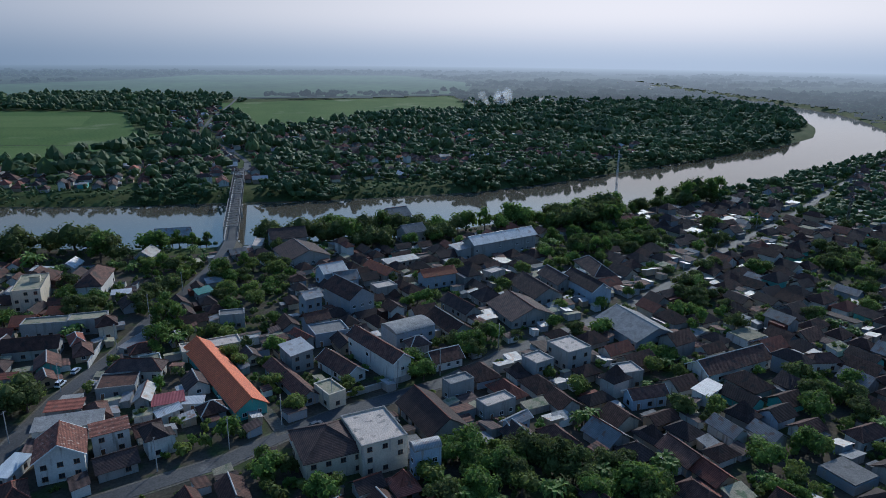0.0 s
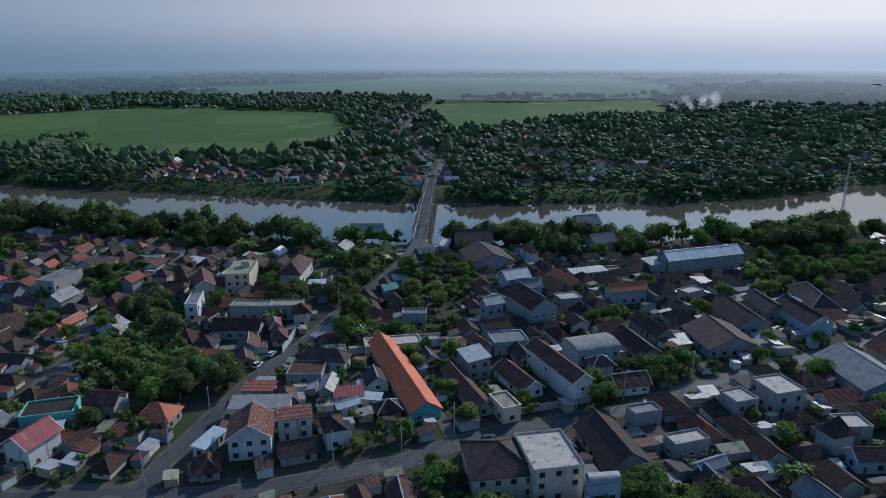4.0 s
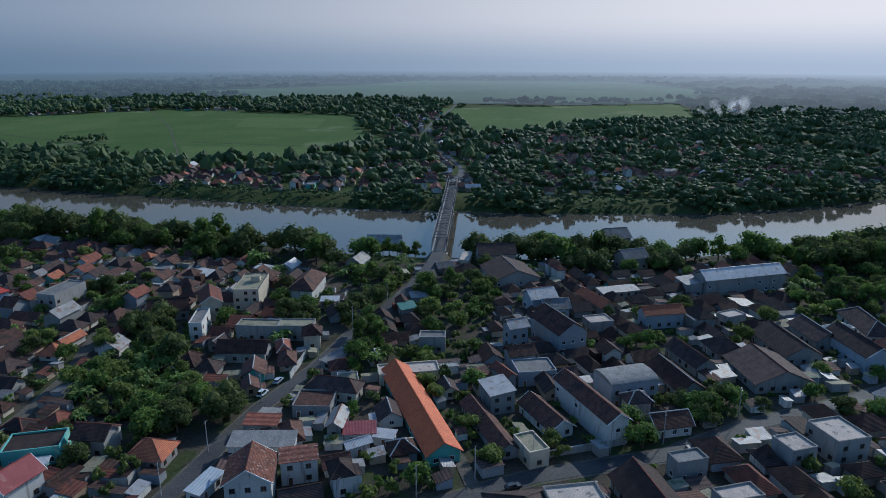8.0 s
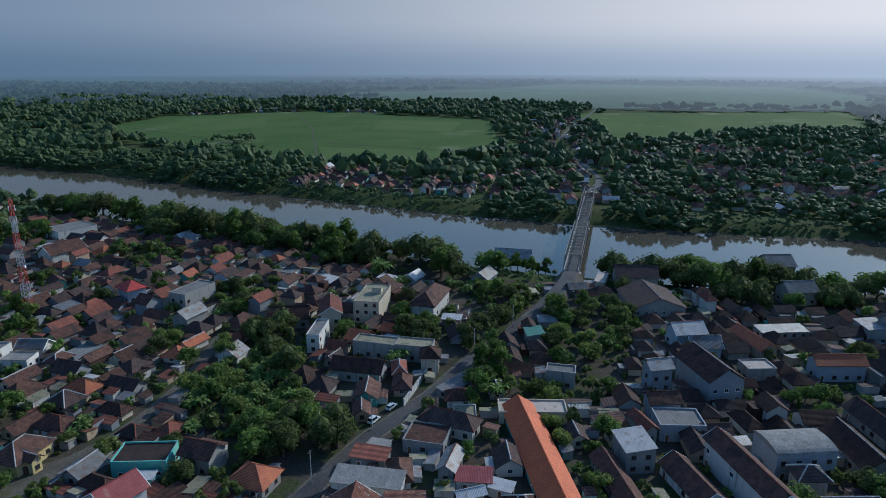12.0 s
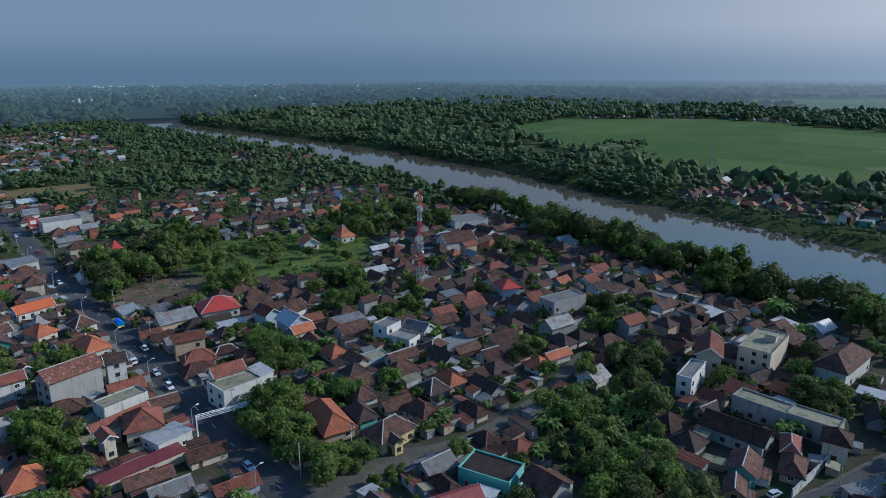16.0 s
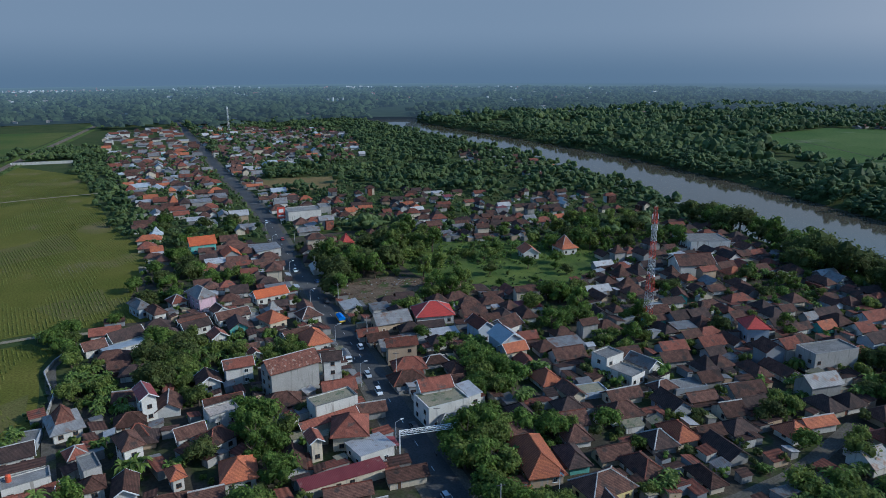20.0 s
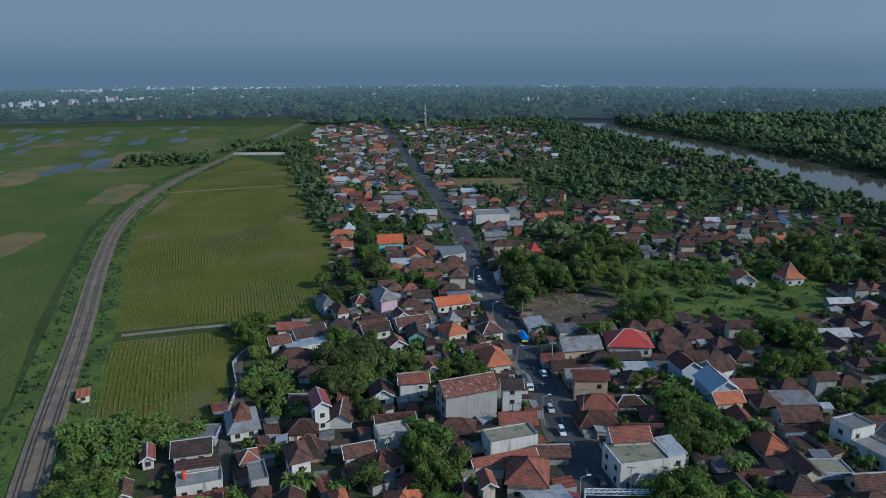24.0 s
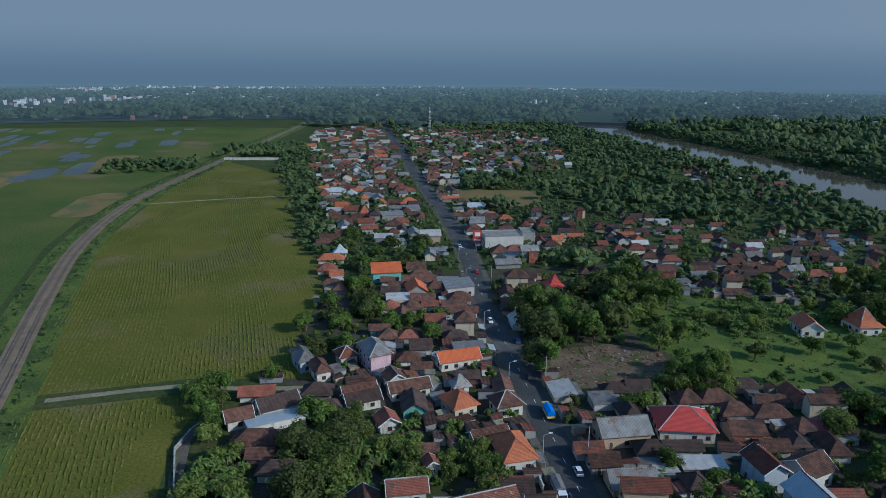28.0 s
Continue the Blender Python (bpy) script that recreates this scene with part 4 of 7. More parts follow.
house(-193.3, 56.2, 88, 10.8, 7.2, 3.2, "g", "redbrown", "cream")
house(-204.1, 78.1, 13, 9.6, 6.1, 7.0, "h", "brown", "white")
house(-193.7, 69.3, 3, 6.5, 5.9, 3.2, "h", "brown", "white")
house(-211.1, 65.6, 14, 6.5, 5.6, 3.2, "h", "redbrown", "white")
house(-199.9, 68.8, 11, 8.2, 4.0, 6.0, "f", "concrete", "grey")
house(-188.5, 76.1, -6, 9.4, 6.4, 3.5, "g", "brown", "white")
house(-188.2, 87.3, 8, 6.3, 4.2, 3.9, "h", "rust", "white")
house(-207.8, 93.2, -83, 8.4, 6.5, 3.5, "g", "brown", "white")
house(-201.6, 99.2, -65, 9.5, 8.1, 3.5, "h", "brown", "white")
house(-215.2, 103.0, -82, 8.7, 6.5, 4.5, "f", "palecrete", "white")
house(-222.3, 104.7, -90, 11.7, 4.5, 3.5, "g", "brown", "white")
house(-239.5, 112.7, 88, 9.8, 6.6, 6.5, "g", "redbrown", "white")
house(-239.6, 103.0, 0, 8.5, 8.0, 3.2, "g", "brown", "white")
house(-183.1, 101.3, -8, 10.5, 9.3, 3.5, "h", "rust", "white")
house(-283.5, 81.5, -74, 16.5, 7.4, 2.9, "s", "paleblue", "white")
house(-291.8, 81.8, -69, 12.6, 8.3, 3.5, "g", "dark", "white")
house(-286.8, 71.2, -75, 8.2, 7.0, 3.2, "g", "brown", "white")
house(-319.1, 113.2, 15, 14.0, 8.7, 6.8, "h", "zinc", "pink")
house(-323.0, 89.0, 17, 12.1, 6.3, 4.6, "h", "zinc", "bluewhite")
house(-314.3, 94.5, 16, 11.2, 6.1, 3.9, "h", "brown", "white")
house(-323.6, 103.8, 15, 7.8, 7.4, 3.9, "h", "redbrown", "white")
house(-314.5, 141.2, -82, 15.3, 8.0, 3.5, "g", "orange", "white")
house(-322.9, 147.1, 89, 11.7, 6.0, 3.5, "s", "zinc", "bluewhite")
house(-417.0, 128.2, -89, 14.9, 11.4, 5.0, "g", "orange", "teal")
house(-390.3, 138.8, 0, 12.2, 9.4, 3.9, "g", "orange", "grey")
house(-392.2, 158.5, -2, 14.4, 13.3, 3.9, "s", "zinc", "white")
house(-385.4, 202.1, 1, 9.9, 9.2, 3.2, "p", "red", "white")
house(-467.6, 200.8, 85, 21.7, 16.4, 8.0, "f", "concrete", "white")
house(-472.6, 217.4, -8, 14.2, 7.4, 8.0, "f", "concrete", "grey")
house(-294.8, 137.6, -82, 6.4, 5.8, 3.2, "p", "zinc", "white")
house(-282.9, 134.6, 17, 10.4, 9.0, 3.9, "h", "rust", "cream")
house(-280.3, 148.4, -83, 9.2, 8.9, 3.9, "h", "brown", "white")
house(-264.2, 138.8, -79, 11.1, 6.2, 2.9, "g", "brown", "white")
house(-252.9, 120.7, 7, 4.6, 4.3, 3.5, "g", "redbrown", "white")
house(-276.7, 112.5, 9, 7.1, 6.9, 3.2, "g", "redbrown", "white")
house(-291.2, 106.5, -77, 11.3, 7.3, 3.2, "g", "dark", "white")
house(-297.8, 106.1, -78, 11.5, 4.7, 3.2, "g", "brown", "white")
house(-296.1, 121.4, -81, 13.7, 7.3, 3.2, "g", "brown", "white")
house(-302.4, 117.8, 12, 7.5, 6.8, 3.9, "g", "brown", "white")
house(-233.8, 200.8, -1, 10.3, 7.7, 6.0, "g", "redbrown", "bluewhite")
house(-218.8, 202.6, -5, 11.6, 9.9, 6.0, "g", "paleblue", "bluewhite")
house(-213.0, 201.9, 88, 9.3, 7.1, 3.9, "g", "rust", "cream")
house(-232.5, 211.8, -74, 10.3, 9.3, 4.6, "g", "brown", "white")
house(-188.9, 223.6, -82, 8.2, 6.6, 7.0, "f", "concrete", "white")
house(-180.9, 224.4, 12, 9.9, 7.1, 4.0, "f", "concrete", "white")
house(-182.6, 233.6, 10, 10.5, 7.2, 3.9, "g", "zinc", "white")
house(-184.9, 290.6, -29, 10.7, 9.4, 6.0, "h", "red", "bluewhite")
house(-319.8, 282.1, -17, 12.5, 9.7, 3.5, "g", "rust", "white")
house(-317.5, 304.6, -7, 13.2, 10.7, 3.9, "p", "rust", "white")
house(-256.1, 335.3, 71, 19.7, 13.2, 6.0, "g", "brown", "white")
house(-287.7, 379.5, 65, 22.1, 17.7, 6.0, "f", "concrete", "white")
house(-228.7, 298.6, -35, 9.8, 6.6, 3.2, "g", "brown", "teal")
house(-155.7, 289.9, 78, 17.6, 8.4, 8.0, "f", "concrete", "grey")
house(-33.9, 236.8, 61, 14.5, 5.6, 2.8, "s", "zinc", "grey")
house(84.8, 270.2, 10, 16.9, 7.8, 6.0, "g", "rust", "bluegrey")
house(59.5, 264.8, 14, 9.3, 7.2, 5.0, "f", "palecrete", "grey")
house(112.0, 270.4, 25, 9.1, 5.9, 5.0, "f", "palecrete", "grey")
house(63.6, 288.5, -68, 19.6, 7.5, 3.9, "g", "rust", "grey")
house(76.7, 302.9, 16, 18.3, 6.7, 3.2, "s", "zinc", "grey")
house(142.4, 240.3, -85, 23.6, 10.5, 6.0, "g", "dark", "bluewhite")
house(136.0, 255.0, -86, 18.5, 10.5, 3.9, "g", "dark", "grey")
house(145.6, 257.1, 17, 9.9, 5.2, 5.0, "f", "palecrete", "white")
house(27.4, 352.6, 5, 19.4, 14.2, 6.0, "g", "dark", "grey")
house(31.9, 326.1, -77, 24.9, 22.3, 3.9, "g", "dark", "grey")
house(93.4, 379.7, 15, 14.4, 13.9, 7.0, "g", "concrete", "grey")
house(93.3, 344.5, 18, 14.2, 11.2, 6.0, "g", "concrete", "grey")
house(98.0, 243.2, -82, 11.3, 10.9, 3.5, "h", "dark", "grey")
house(105.4, 225.9, -85, 21.3, 19.8, 3.5, "g", "dark", "grey")
house(84.1, 235.9, -75, 19.0, 8.7, 3.5, "g", "dark", "grey")
house(63.4, 194.2, 12, 11.7, 8.7, 3.2, "g", "brown", "white")
house(121.2, 245.9, -85, 23.1, 14.4, 3.5, "g", "dark", "grey")
house(160.3, 264.4, 84, 25.5, 11.3, 3.5, "h", "dark", "white")
house(12.6, 350.1, 81, 14.9, 4.8, 3.9, "s", "palecrete", "cream")
house(138.7, 197.1, -86, 25.3, 18.8, 3.9, "g", "concrete", "bluegrey")

stair_house = thing("stair_house", -77.5, 297.0, 8.68, 3, "small cream stair house on a flat roof", "stair house")
put("wall", Shape().box(-1.8, -1.6, 0, 1.8, 1.6, 2.2).mesh("wall", WALL["cream"]), stair_house)
put("roof", Shape().box(-2.0, -1.8, 2.2, 2.0, 1.8, 2.36).mesh("roof", ROOF["moss"]), stair_house)


def clear(x, y, r, gap=0.0):
    """Whether a disc is free of buildings and roads."""
    for bx, by, _, bw, bd, ba in BUILT:
        dx, dy = x - bx, y - by
        if abs(dx) + abs(dy) > 60:
            continue
        u, v = abs(dx * math.cos(ba) + dy * math.sin(ba)), abs(-dx * math.sin(ba) + dy * math.cos(ba))
        ex, ey = max(u - bw / 2, 0), max(v - bd / 2, 0)
        if ex * ex + ey * ey < (r + gap) ** 2:
            return False
    for line, wd in ROADS:
        if line_dist(x, y, line) < wd / 2 + r + gap:
            return False
    return True


def off_limits(x, y):
    return any(inside(x, y, p) for p in OPEN_GROUND)


# ---- trees ----
_bm = bmesh.new()
bmesh.ops.create_icosphere(_bm, subdivisions=1, radius=1.0)
ICO_V = np.array([v.co[:] for v in _bm.verts])
ICO_F = np.array([[v.index for v in f.verts] for f in _bm.faces])
DOME_F = np.array([[v.index for v in f.verts] for f in _bm.faces if f.calc_center_median().z > -0.5])
_bm.free()


_bm = bmesh.new()
bmesh.ops.create_icosphere(_bm, subdivisions=2, radius=1.0)
LUMP_V = np.array([v.co[:] for v in _bm.verts])
LUMP_F = np.array([[v.index for v in f.verts] for f in _bm.faces])
_bm.free()


def crown_arrays(r, lobes, spread, tall, leaf, count, core=0.8, lumpy=False):
    """Lobes of jittered spheres under a coat of small tilted leaf clumps."""
    V, F, n = [], [], 0
    ball_v, ball_f, lo, hi = (ICO_V, DOME_F, 0.66, 1.3) if lumpy else (ICO_V, ICO_F, 0.8, 1.12)
    centres = []
    for k in range(lobes):
        a, q = r.uniform(0, 2 * math.pi), math.sqrt(r.random()) * spread
        centres.append((math.cos(a) * q, math.sin(a) * q, r.uniform(-0.35, 0.5) * tall + (1 - q / (spread + 0.01)) * tall * 0.35, r.uniform(0.75, 1.25) * spread * 0.55))
    for x, y, z, s in centres:
        j = np.array([[r.uniform(lo, hi)] for _ in ball_v])
        V.append(ball_v * j * (s * core, s * core, s * core * 0.85) + (x, y, z)); F.append(ball_f + n); n += len(ball_v)
    for k in range(count):
        x, y, z, s = r.choice(centres)
        d = Vector((r.gauss(0, 1), r.gauss(0, 1), r.gauss(0.25, 0.9))).normalized()
        p = Vector((x, y, z)) + Vector((d.x, d.y, d.z * 0.85)) * s * r.uniform(0.8, 1.15)
        nrm = (d + Vector((r.gauss(0, 0.5), r.gauss(0, 0.5), r.gauss(0.3, 0.5)))).normalized()
        u = nrm.orthogonal().normalized(); w = nrm.cross(u)
        t = r.uniform(0, 6.28); u, w = u * math.cos(t) + w * math.sin(t), w * math.cos(t) - u * math.sin(t)
        e = leaf * r.uniform(0.6, 1.3)
        q = [p - u * e, p - w * e * 0.6 + nrm * e * 0.25, p + u * e, p + w * e * 0.6 + nrm * e * 0.25]
        V.append(np.array([c[:] for c in q])); F.append(np.array([[0, 1, 2], [0, 2, 3]]) + n); n += 4
    return np.concatenate(V), np.concatenate(F)


def trunk_shape(r, height, girth):
    s = Shape()
    top = Vector((r.uniform(-0.3, 0.3), r.uniform(-0.3, 0.3), height * 0.55))
    s.bar((0, 0, -0.2), top, girth, 0, 7, girth * 0.65)
    for k in range(5):
        a = 2 * math.pi * k / 5 + r.uniform(-0.4, 0.4)
        s.bar(top - Vector((0, 0, 0.3)), top + Vector((math.cos(a) * height * 0.22, math.sin(a) * height * 0.22, height * r.uniform(0.2, 0.35))), girth * 0.5, 0, 5, girth * 0.2)
    return s


TREES = []
tr = random.Random(3)
for nm, mat, lobes, spread, tall, height, leaf, count, words in (
        ("mango_tree", LEAF, 9, 3.6, 2.8, 6.2, 0.48, 620, "broad mango tree with a dense dark green crown"),
        ("fruit_tree", LEAF2, 8, 3.2, 2.8, 5.8, 0.45, 560, "leafy fruit tree with a fresh yellow-green crown"),
        ("rain_tree", LEAF3, 12, 5.2, 3.4, 7.6, 0.5, 820, "large spreading rain tree with an olive crown"),
        ("tall_tree", LEAF, 10, 2.8, 5.8, 9.4, 0.48, 700, "tall leafy tree with an uneven green crown"),
        ("small_tree", LEAF2, 5, 1.9, 2.0, 3.4, 0.36, 380, "small garden tree with light green leaves"),
        ("bamboo_clump", LEAF2, 11, 2.6, 6.0, 8.4, 0.44, 720, "arching bamboo clump with feathery green tops"),
        ("shade_tree", LEAF3, 9, 4.0, 3.8, 6.8, 0.48, 680, "round shade tree with dark olive leaves")):
    v, f = crown_arrays(tr, lobes, spread, tall, leaf, count)
    v[:, 2] += height - tall * 0.75
    TREES.append((nm, tri_mesh("crown", v, f, mat), trunk_shape(tr, height, 0.18 + spread * 0.05).mesh("trunk", BARK), words))


def banana_shape(r):
    """A clump of banana plants: stems and long drooping leaves."""
    stems, leaves = Shape(), Shape()
    for k in range(5):
        x, y, h = r.uniform(-1.8, 1.8), r.uniform(-1.8, 1.8), r.uniform(1.8, 3.0)
        stems.bar((x, y, -0.1), (x + r.uniform(-0.2, 0.2), y, h), 0.16, 0, 6, 0.1)
        n = r.randint(7, 9)
        for j in range(n):
            a = 2 * math.pi * j / n + r.uniform(-0.3, 0.3)
            length, lift = r.uniform(1.8, 2.7), r.uniform(0.5, 1.5)
            c, s = math.cos(a), math.sin(a)
            row = []
            for q, wd in ((0, 0.08), (0.3, 0.36), (0.65, 0.42), (1, 0.06)):
                d = q * length
                z = h + lift * math.sin(q * 2.4) - q * q * 0.9
                row.append(((x + c * d - s * wd, y + s * d + c * wd, z), (x + c * d, y + s * d, z - 0.12), (x + c * d + s * wd, y + s * d - c * wd, z)))
            for p, q in zip(row, row[1:]):
                leaves.add([p[0], p[1], q[1], q[0], p[1], p[2], q[2], q[1]], [(0, 1, 2, 3), (4, 5, 6, 7)])
    return stems, leaves


BANANAS = []
for k in range(4):
    st, lv = banana_shape(tr)
    BANANAS.append((st.mesh("stem", surface("banana stem", (0.16, 0.18, 0.07), (0.12, 0.11, 0.05), 1, 5, 0.8)) if k == 0 else st.mesh("stem", BARK), lv.mesh("leaves", BANANA)))


def palm_shape(r, height):
    st, lv = Shape(), Shape()
    p = Vector((0, 0, -0.2))
    for k in range(5):
        q = p + Vector((r.uniform(-0.15, 0.3), r.uniform(-0.15, 0.2), height / 5))
        st.bar(p, q, 0.2 - 0.02 * k, 0, 6, 0.18 - 0.02 * k)
        p = q
    for j in range(15):
        a, up = 2 * math.pi * j / 15 * 1.9 + r.uniform(-0.2, 0.2), r.uniform(0.1, 1.1)
        c, s = math.cos(a), math.sin(a)
        prev = None
        for q in (0, 0.25, 0.5, 0.75, 1.0):
            d = q * 2.9
            z = p.z + up * math.sin(q * 2.2) * 1.3 - q * q * 1.5
            wd = 0.42 * math.sin(0.3 + q * 2.7)
            cur = ((p.x + c * d - s * wd, p.y + s * d + c * wd, z - 0.2), (p.x + c * d, p.y + s * d, z), (p.x + c * d + s * wd, p.y + s * d - c * wd, z - 0.2))
            if prev:
                lv.add([prev[0], prev[1], cur[1], cur[0], prev[1], prev[2], cur[2], cur[1]], [(0, 1, 2, 3), (4, 5, 6, 7)])
            prev = cur
    return st, lv


PALMS = []
for k in range(2):
    st, lv = palm_shape(tr, 7.5 + 2 * k)
    PALMS.append((st.mesh("trunk", BARK), lv.mesh("fronds", BANANA)))


def tree(k, x, y, s=1.0, z=0.0):
    nm, crown, trunk, words = TREES[k]
    a = tr.uniform(0, 360)
    ob = thing(nm, x, y, z, a, words, "tree")
    ob.scale = (s, s, s * tr.uniform(0.9, 1.12))
    put("trunk", trunk, ob)
    put("crown", crown, ob)


def banana(x, y, s=1.0):
    st, lv = tr.choice(BANANAS)
    ob = put("banana_clump", st, m=pose(x, y, 0, 0, 0, tr.uniform(0, 360)))
    tagged(ob, "clump of banana plants with long torn green leaves", "banana plant")
    ob.scale = (s, s, s)
    tagged(put("leaves", lv, ob), kind="stuff")


def palm(x, y, s=1.0):
    st, lv = tr.choice(PALMS)
    ob = thing("coconut_palm", x, y, 0, tr.uniform(0, 360), "slender coconut palm with drooping fronds", "palm")
    ob.scale = (s, s, s)
    put("trunk", st, ob)
    put("fronds", lv, ob)


GROVE_POLYS = []


def grove(poly, count, kinds, size=(0.7, 1.1), seed=1, gap=0.5, free=False, bananas=0.0, hold=True):
    if hold:
        GROVE_POLYS.append(poly)
    r = random.Random(seed)
    xs, ys = [p[0] for p in poly], [p[1] for p in poly]
    made, tries, spots = 0, 0, []
    while made < count and tries < count * 14:
        tries += 1
        x, y = r.uniform(min(xs), max(xs)), r.uniform(min(ys), max(ys))
        s = r.uniform(*size)
        if not inside(x, y, poly) or inside(x, y, WASTE) or inside(x, y, CORN) or (not free and not clear(x, y, 1.6 * s, gap)) or any((x - a) ** 2 + (y - b) ** 2 < (2.6 * (s + c)) ** 2 * 0.45 for a, b, c in spots):
            continue
        dr_ = float(line_dist(x, y, RIVER))
        if dr_ < RIVER_HALF + 6:
            continue
        zz = -8.0 * (lambda q: q * q * (3 - 2 * q))(min(max((RIVER_HALF + 22 - dr_) / 26.0, 0), 1))
        spots.append((x, y, s))
        if r.random() < bananas and zz > -0.5:
            banana(x, y, s * 1.2)
        else:
            tree(r.choice(kinds), x, y, s, zz)
        made += 1


# known trees and groves
grove([(-123, 244), (-98, 244), (-80, 223), (-73, 203), (-84, 195), (-101, 208)], 34, [1,4], (0.7, 1.1), 101, 0.0, bananas=0.8)
grove([(-80, 208), (-57, 212), (-50, 192), (-56, 185), (-71, 186)], 9, [2,6,0], (0.8, 1.1), 102, 0.0, bananas=0)
grove([(-91, 208), (-80, 208), (-72, 189), (-82, 188)], 8, [0,1], (0.7, 1.0), 103, 0.0, bananas=0.1)
grove([(-119, 274), (-99, 278), (-88, 249), (-89, 231), (-110, 249)], 6, [2,6], (0.9, 1.2), 104, 0.0, bananas=0)
grove([(-39, 271), (-28, 297), (-20, 250), (-25, 223), (-33, 231)], 10, [0,3,6], (0.8, 1.1), 105, 0.0, bananas=0.1)
grove([(-48, 328), (-24, 337), (-15, 312), (-18, 284), (-36, 284)], 14, [0,3,5,6], (0.7, 1.0), 106, 0.0, bananas=0.2)
grove([(-43, 378), (-11, 378), (-12, 333), (-33, 320)], 12, [1,3], (0.6, 0.9), 107, 0.0, bananas=0.6)
grove([(-9, 320), (26, 320), (24, 272), (10, 231), (2, 245), (-6, 260)], 26, [0,6,3,1], (0.7, 1.05), 108, 0.0, bananas=0.1)
grove([(-59, 351), (-40, 351), (-37, 328), (-54, 320)], 5, [1], (0.7, 0.9), 109, 0.0, bananas=0.6)
grove([(-70, 311), (-50, 283), (-39, 271), (-39, 255), (-61, 271)], 6, [0,6], (0.8, 1.1), 110, 0.0, bananas=0)
grove([(-9, 221), (-3, 223), (4, 181), (-0, 181)], 8, [4,1], (0.75, 0.95), 111, 0.0, bananas=0)
grove([(4, 212), (9, 212), (15, 179), (10, 174)], 7, [4,4,1], (0.7, 0.95), 112, 0.0, bananas=0)
grove([(-22, 236), (-12, 245), (0, 250), (0, 231), (-16, 231)], 7, [4,1], (0.7, 0.9), 113, 0.0, bananas=0.3)
grove([(-20, 178), (-5, 178), (-4, 164), (-16, 162)], 4, [4,0], (0.7, 1.0), 114, 0.0, bananas=0)
grove([(48, 196), (58, 194), (50, 174), (45, 174)], 2, [6,0], (0.9, 1.1), 115, 0.0, bananas=0)
grove([(70, 212), (89, 212), (83, 197), (67, 197)], 6, [0,6], (0.7, 1.0), 116, 0.0, bananas=0)
grove([(64, 255), (88, 261), (82, 241), (61, 236)], 6, [0,4], (0.6, 0.8), 117, 0.0, bananas=0)
grove([(159, 330), (215, 339), (169, 267), (138, 266)], 22, [0,1,6,3], (0.7, 1.0), 118, 0.0, bananas=0.1)
grove([(65, 367), (122, 379), (132, 348), (106, 329), (58, 329)], 22, [0,6,2], (0.8, 1.1), 119, 0.0, bananas=0)
grove([(39, 409), (73, 416), (63, 357), (41, 367)], 9, [2,6,0], (1.4, 2.0), 120, 0.0, bananas=0)
grove([(186, 391), (265, 418), (215, 339), (169, 338)], 16, [2,6,0], (1.4, 2.0), 121, 0.0, bananas=0)
grove([(29, 195), (34, 179), (26, 171)], 3, [4,1], (0.7, 0.9), 122, 0.0, bananas=0.3)
grove([(49, 146), (65, 144), (75, 130), (98, 121), (89, 109), (30, 127)], 40, [0,1,4,6], (0.8, 1.1), 123, 0.0, bananas=0.3)
grove([(133, 183), (147, 174), (134, 157), (122, 164)], 9, [1,0], (0.6, 0.9), 124, 0.0, bananas=0.3)
grove([(163, 148), (183, 146), (166, 123), (146, 123)], 10, [0,6], (0.7, 1.0), 125, 0.0, bananas=0.1)
grove([(125, 123), (145, 120), (127, 98), (108, 104)], 10, [0,4,1], (0.6, 0.9), 126, 0.0, bananas=0.1)
grove([(259, 320), (282, 328), (220, 252), (204, 248)], 6, [0,6], (0.8, 1.1), 127, 0.0, bananas=0)
grove([(184, 237), (203, 240), (182, 196), (161, 202)], 9, [0,6], (0.7, 1.0), 128, 0.0, bananas=0)
grove([(286, 264), (336, 261), (263, 199), (247, 219)], 16, [0,6], (0.8, 1.1), 129, 0.0, bananas=0)
grove([(198, 337), (235, 341), (240, 300), (186, 282)], 14, [0,6], (0.8, 1.1), 130, 0.0, bananas=0)
grove([(1, 155), (20, 142), (14, 132), (-1, 137)], 5, [0,4], (0.7, 1.0), 131, 0.0, bananas=0)
grove([(-182, 162), (-181, 174), (-156, 162), (-132, 147), (-139, 139)], 15, [0,1,3], (0.8, 1.1), 132, 0.0, bananas=0.1)
grove([(-173, 178), (-163, 190), (-156, 179), (-168, 176)], 6, [1,0], (0.7, 0.9), 133, 0.0, bananas=0.5)
grove([(-218, 186), (-211, 204), (-186, 187), (-196, 175)], 9, [1,0], (0.7, 0.95), 134, 0.0, bananas=0.5)
grove([(-141, 155), (-136, 168), (-123, 158), (-131, 148)], 9, [4,1,0], (0.7, 1.0), 135, 0.0, bananas=0)
grove([(-130, 164), (-126, 176), (-116, 166), (-121, 157)], 6, [4,4], (0.7, 0.9), 136, 0.0, bananas=0)
grove([(-266, 246), (-256, 272), (-219, 241), (-222, 217)], 14, [0,3,1], (0.9, 1.2), 137, 0.0, bananas=0.2)
grove([(-219, 241), (-202, 257), (-190, 246), (-199, 227)], 8, [1], (0.6, 0.8), 138, 0.0, bananas=0.7)
grove([(-232, 272), (-226, 280), (-202, 257), (-200, 243)], 4, [5,3], (0.7, 0.9), 139, 0.0, bananas=0)
grove([(-153, 299), (-133, 323), (-121, 294), (-136, 276)], 14, [0,1,6], (0.7, 1.0), 140, 0.0, bananas=0.3)
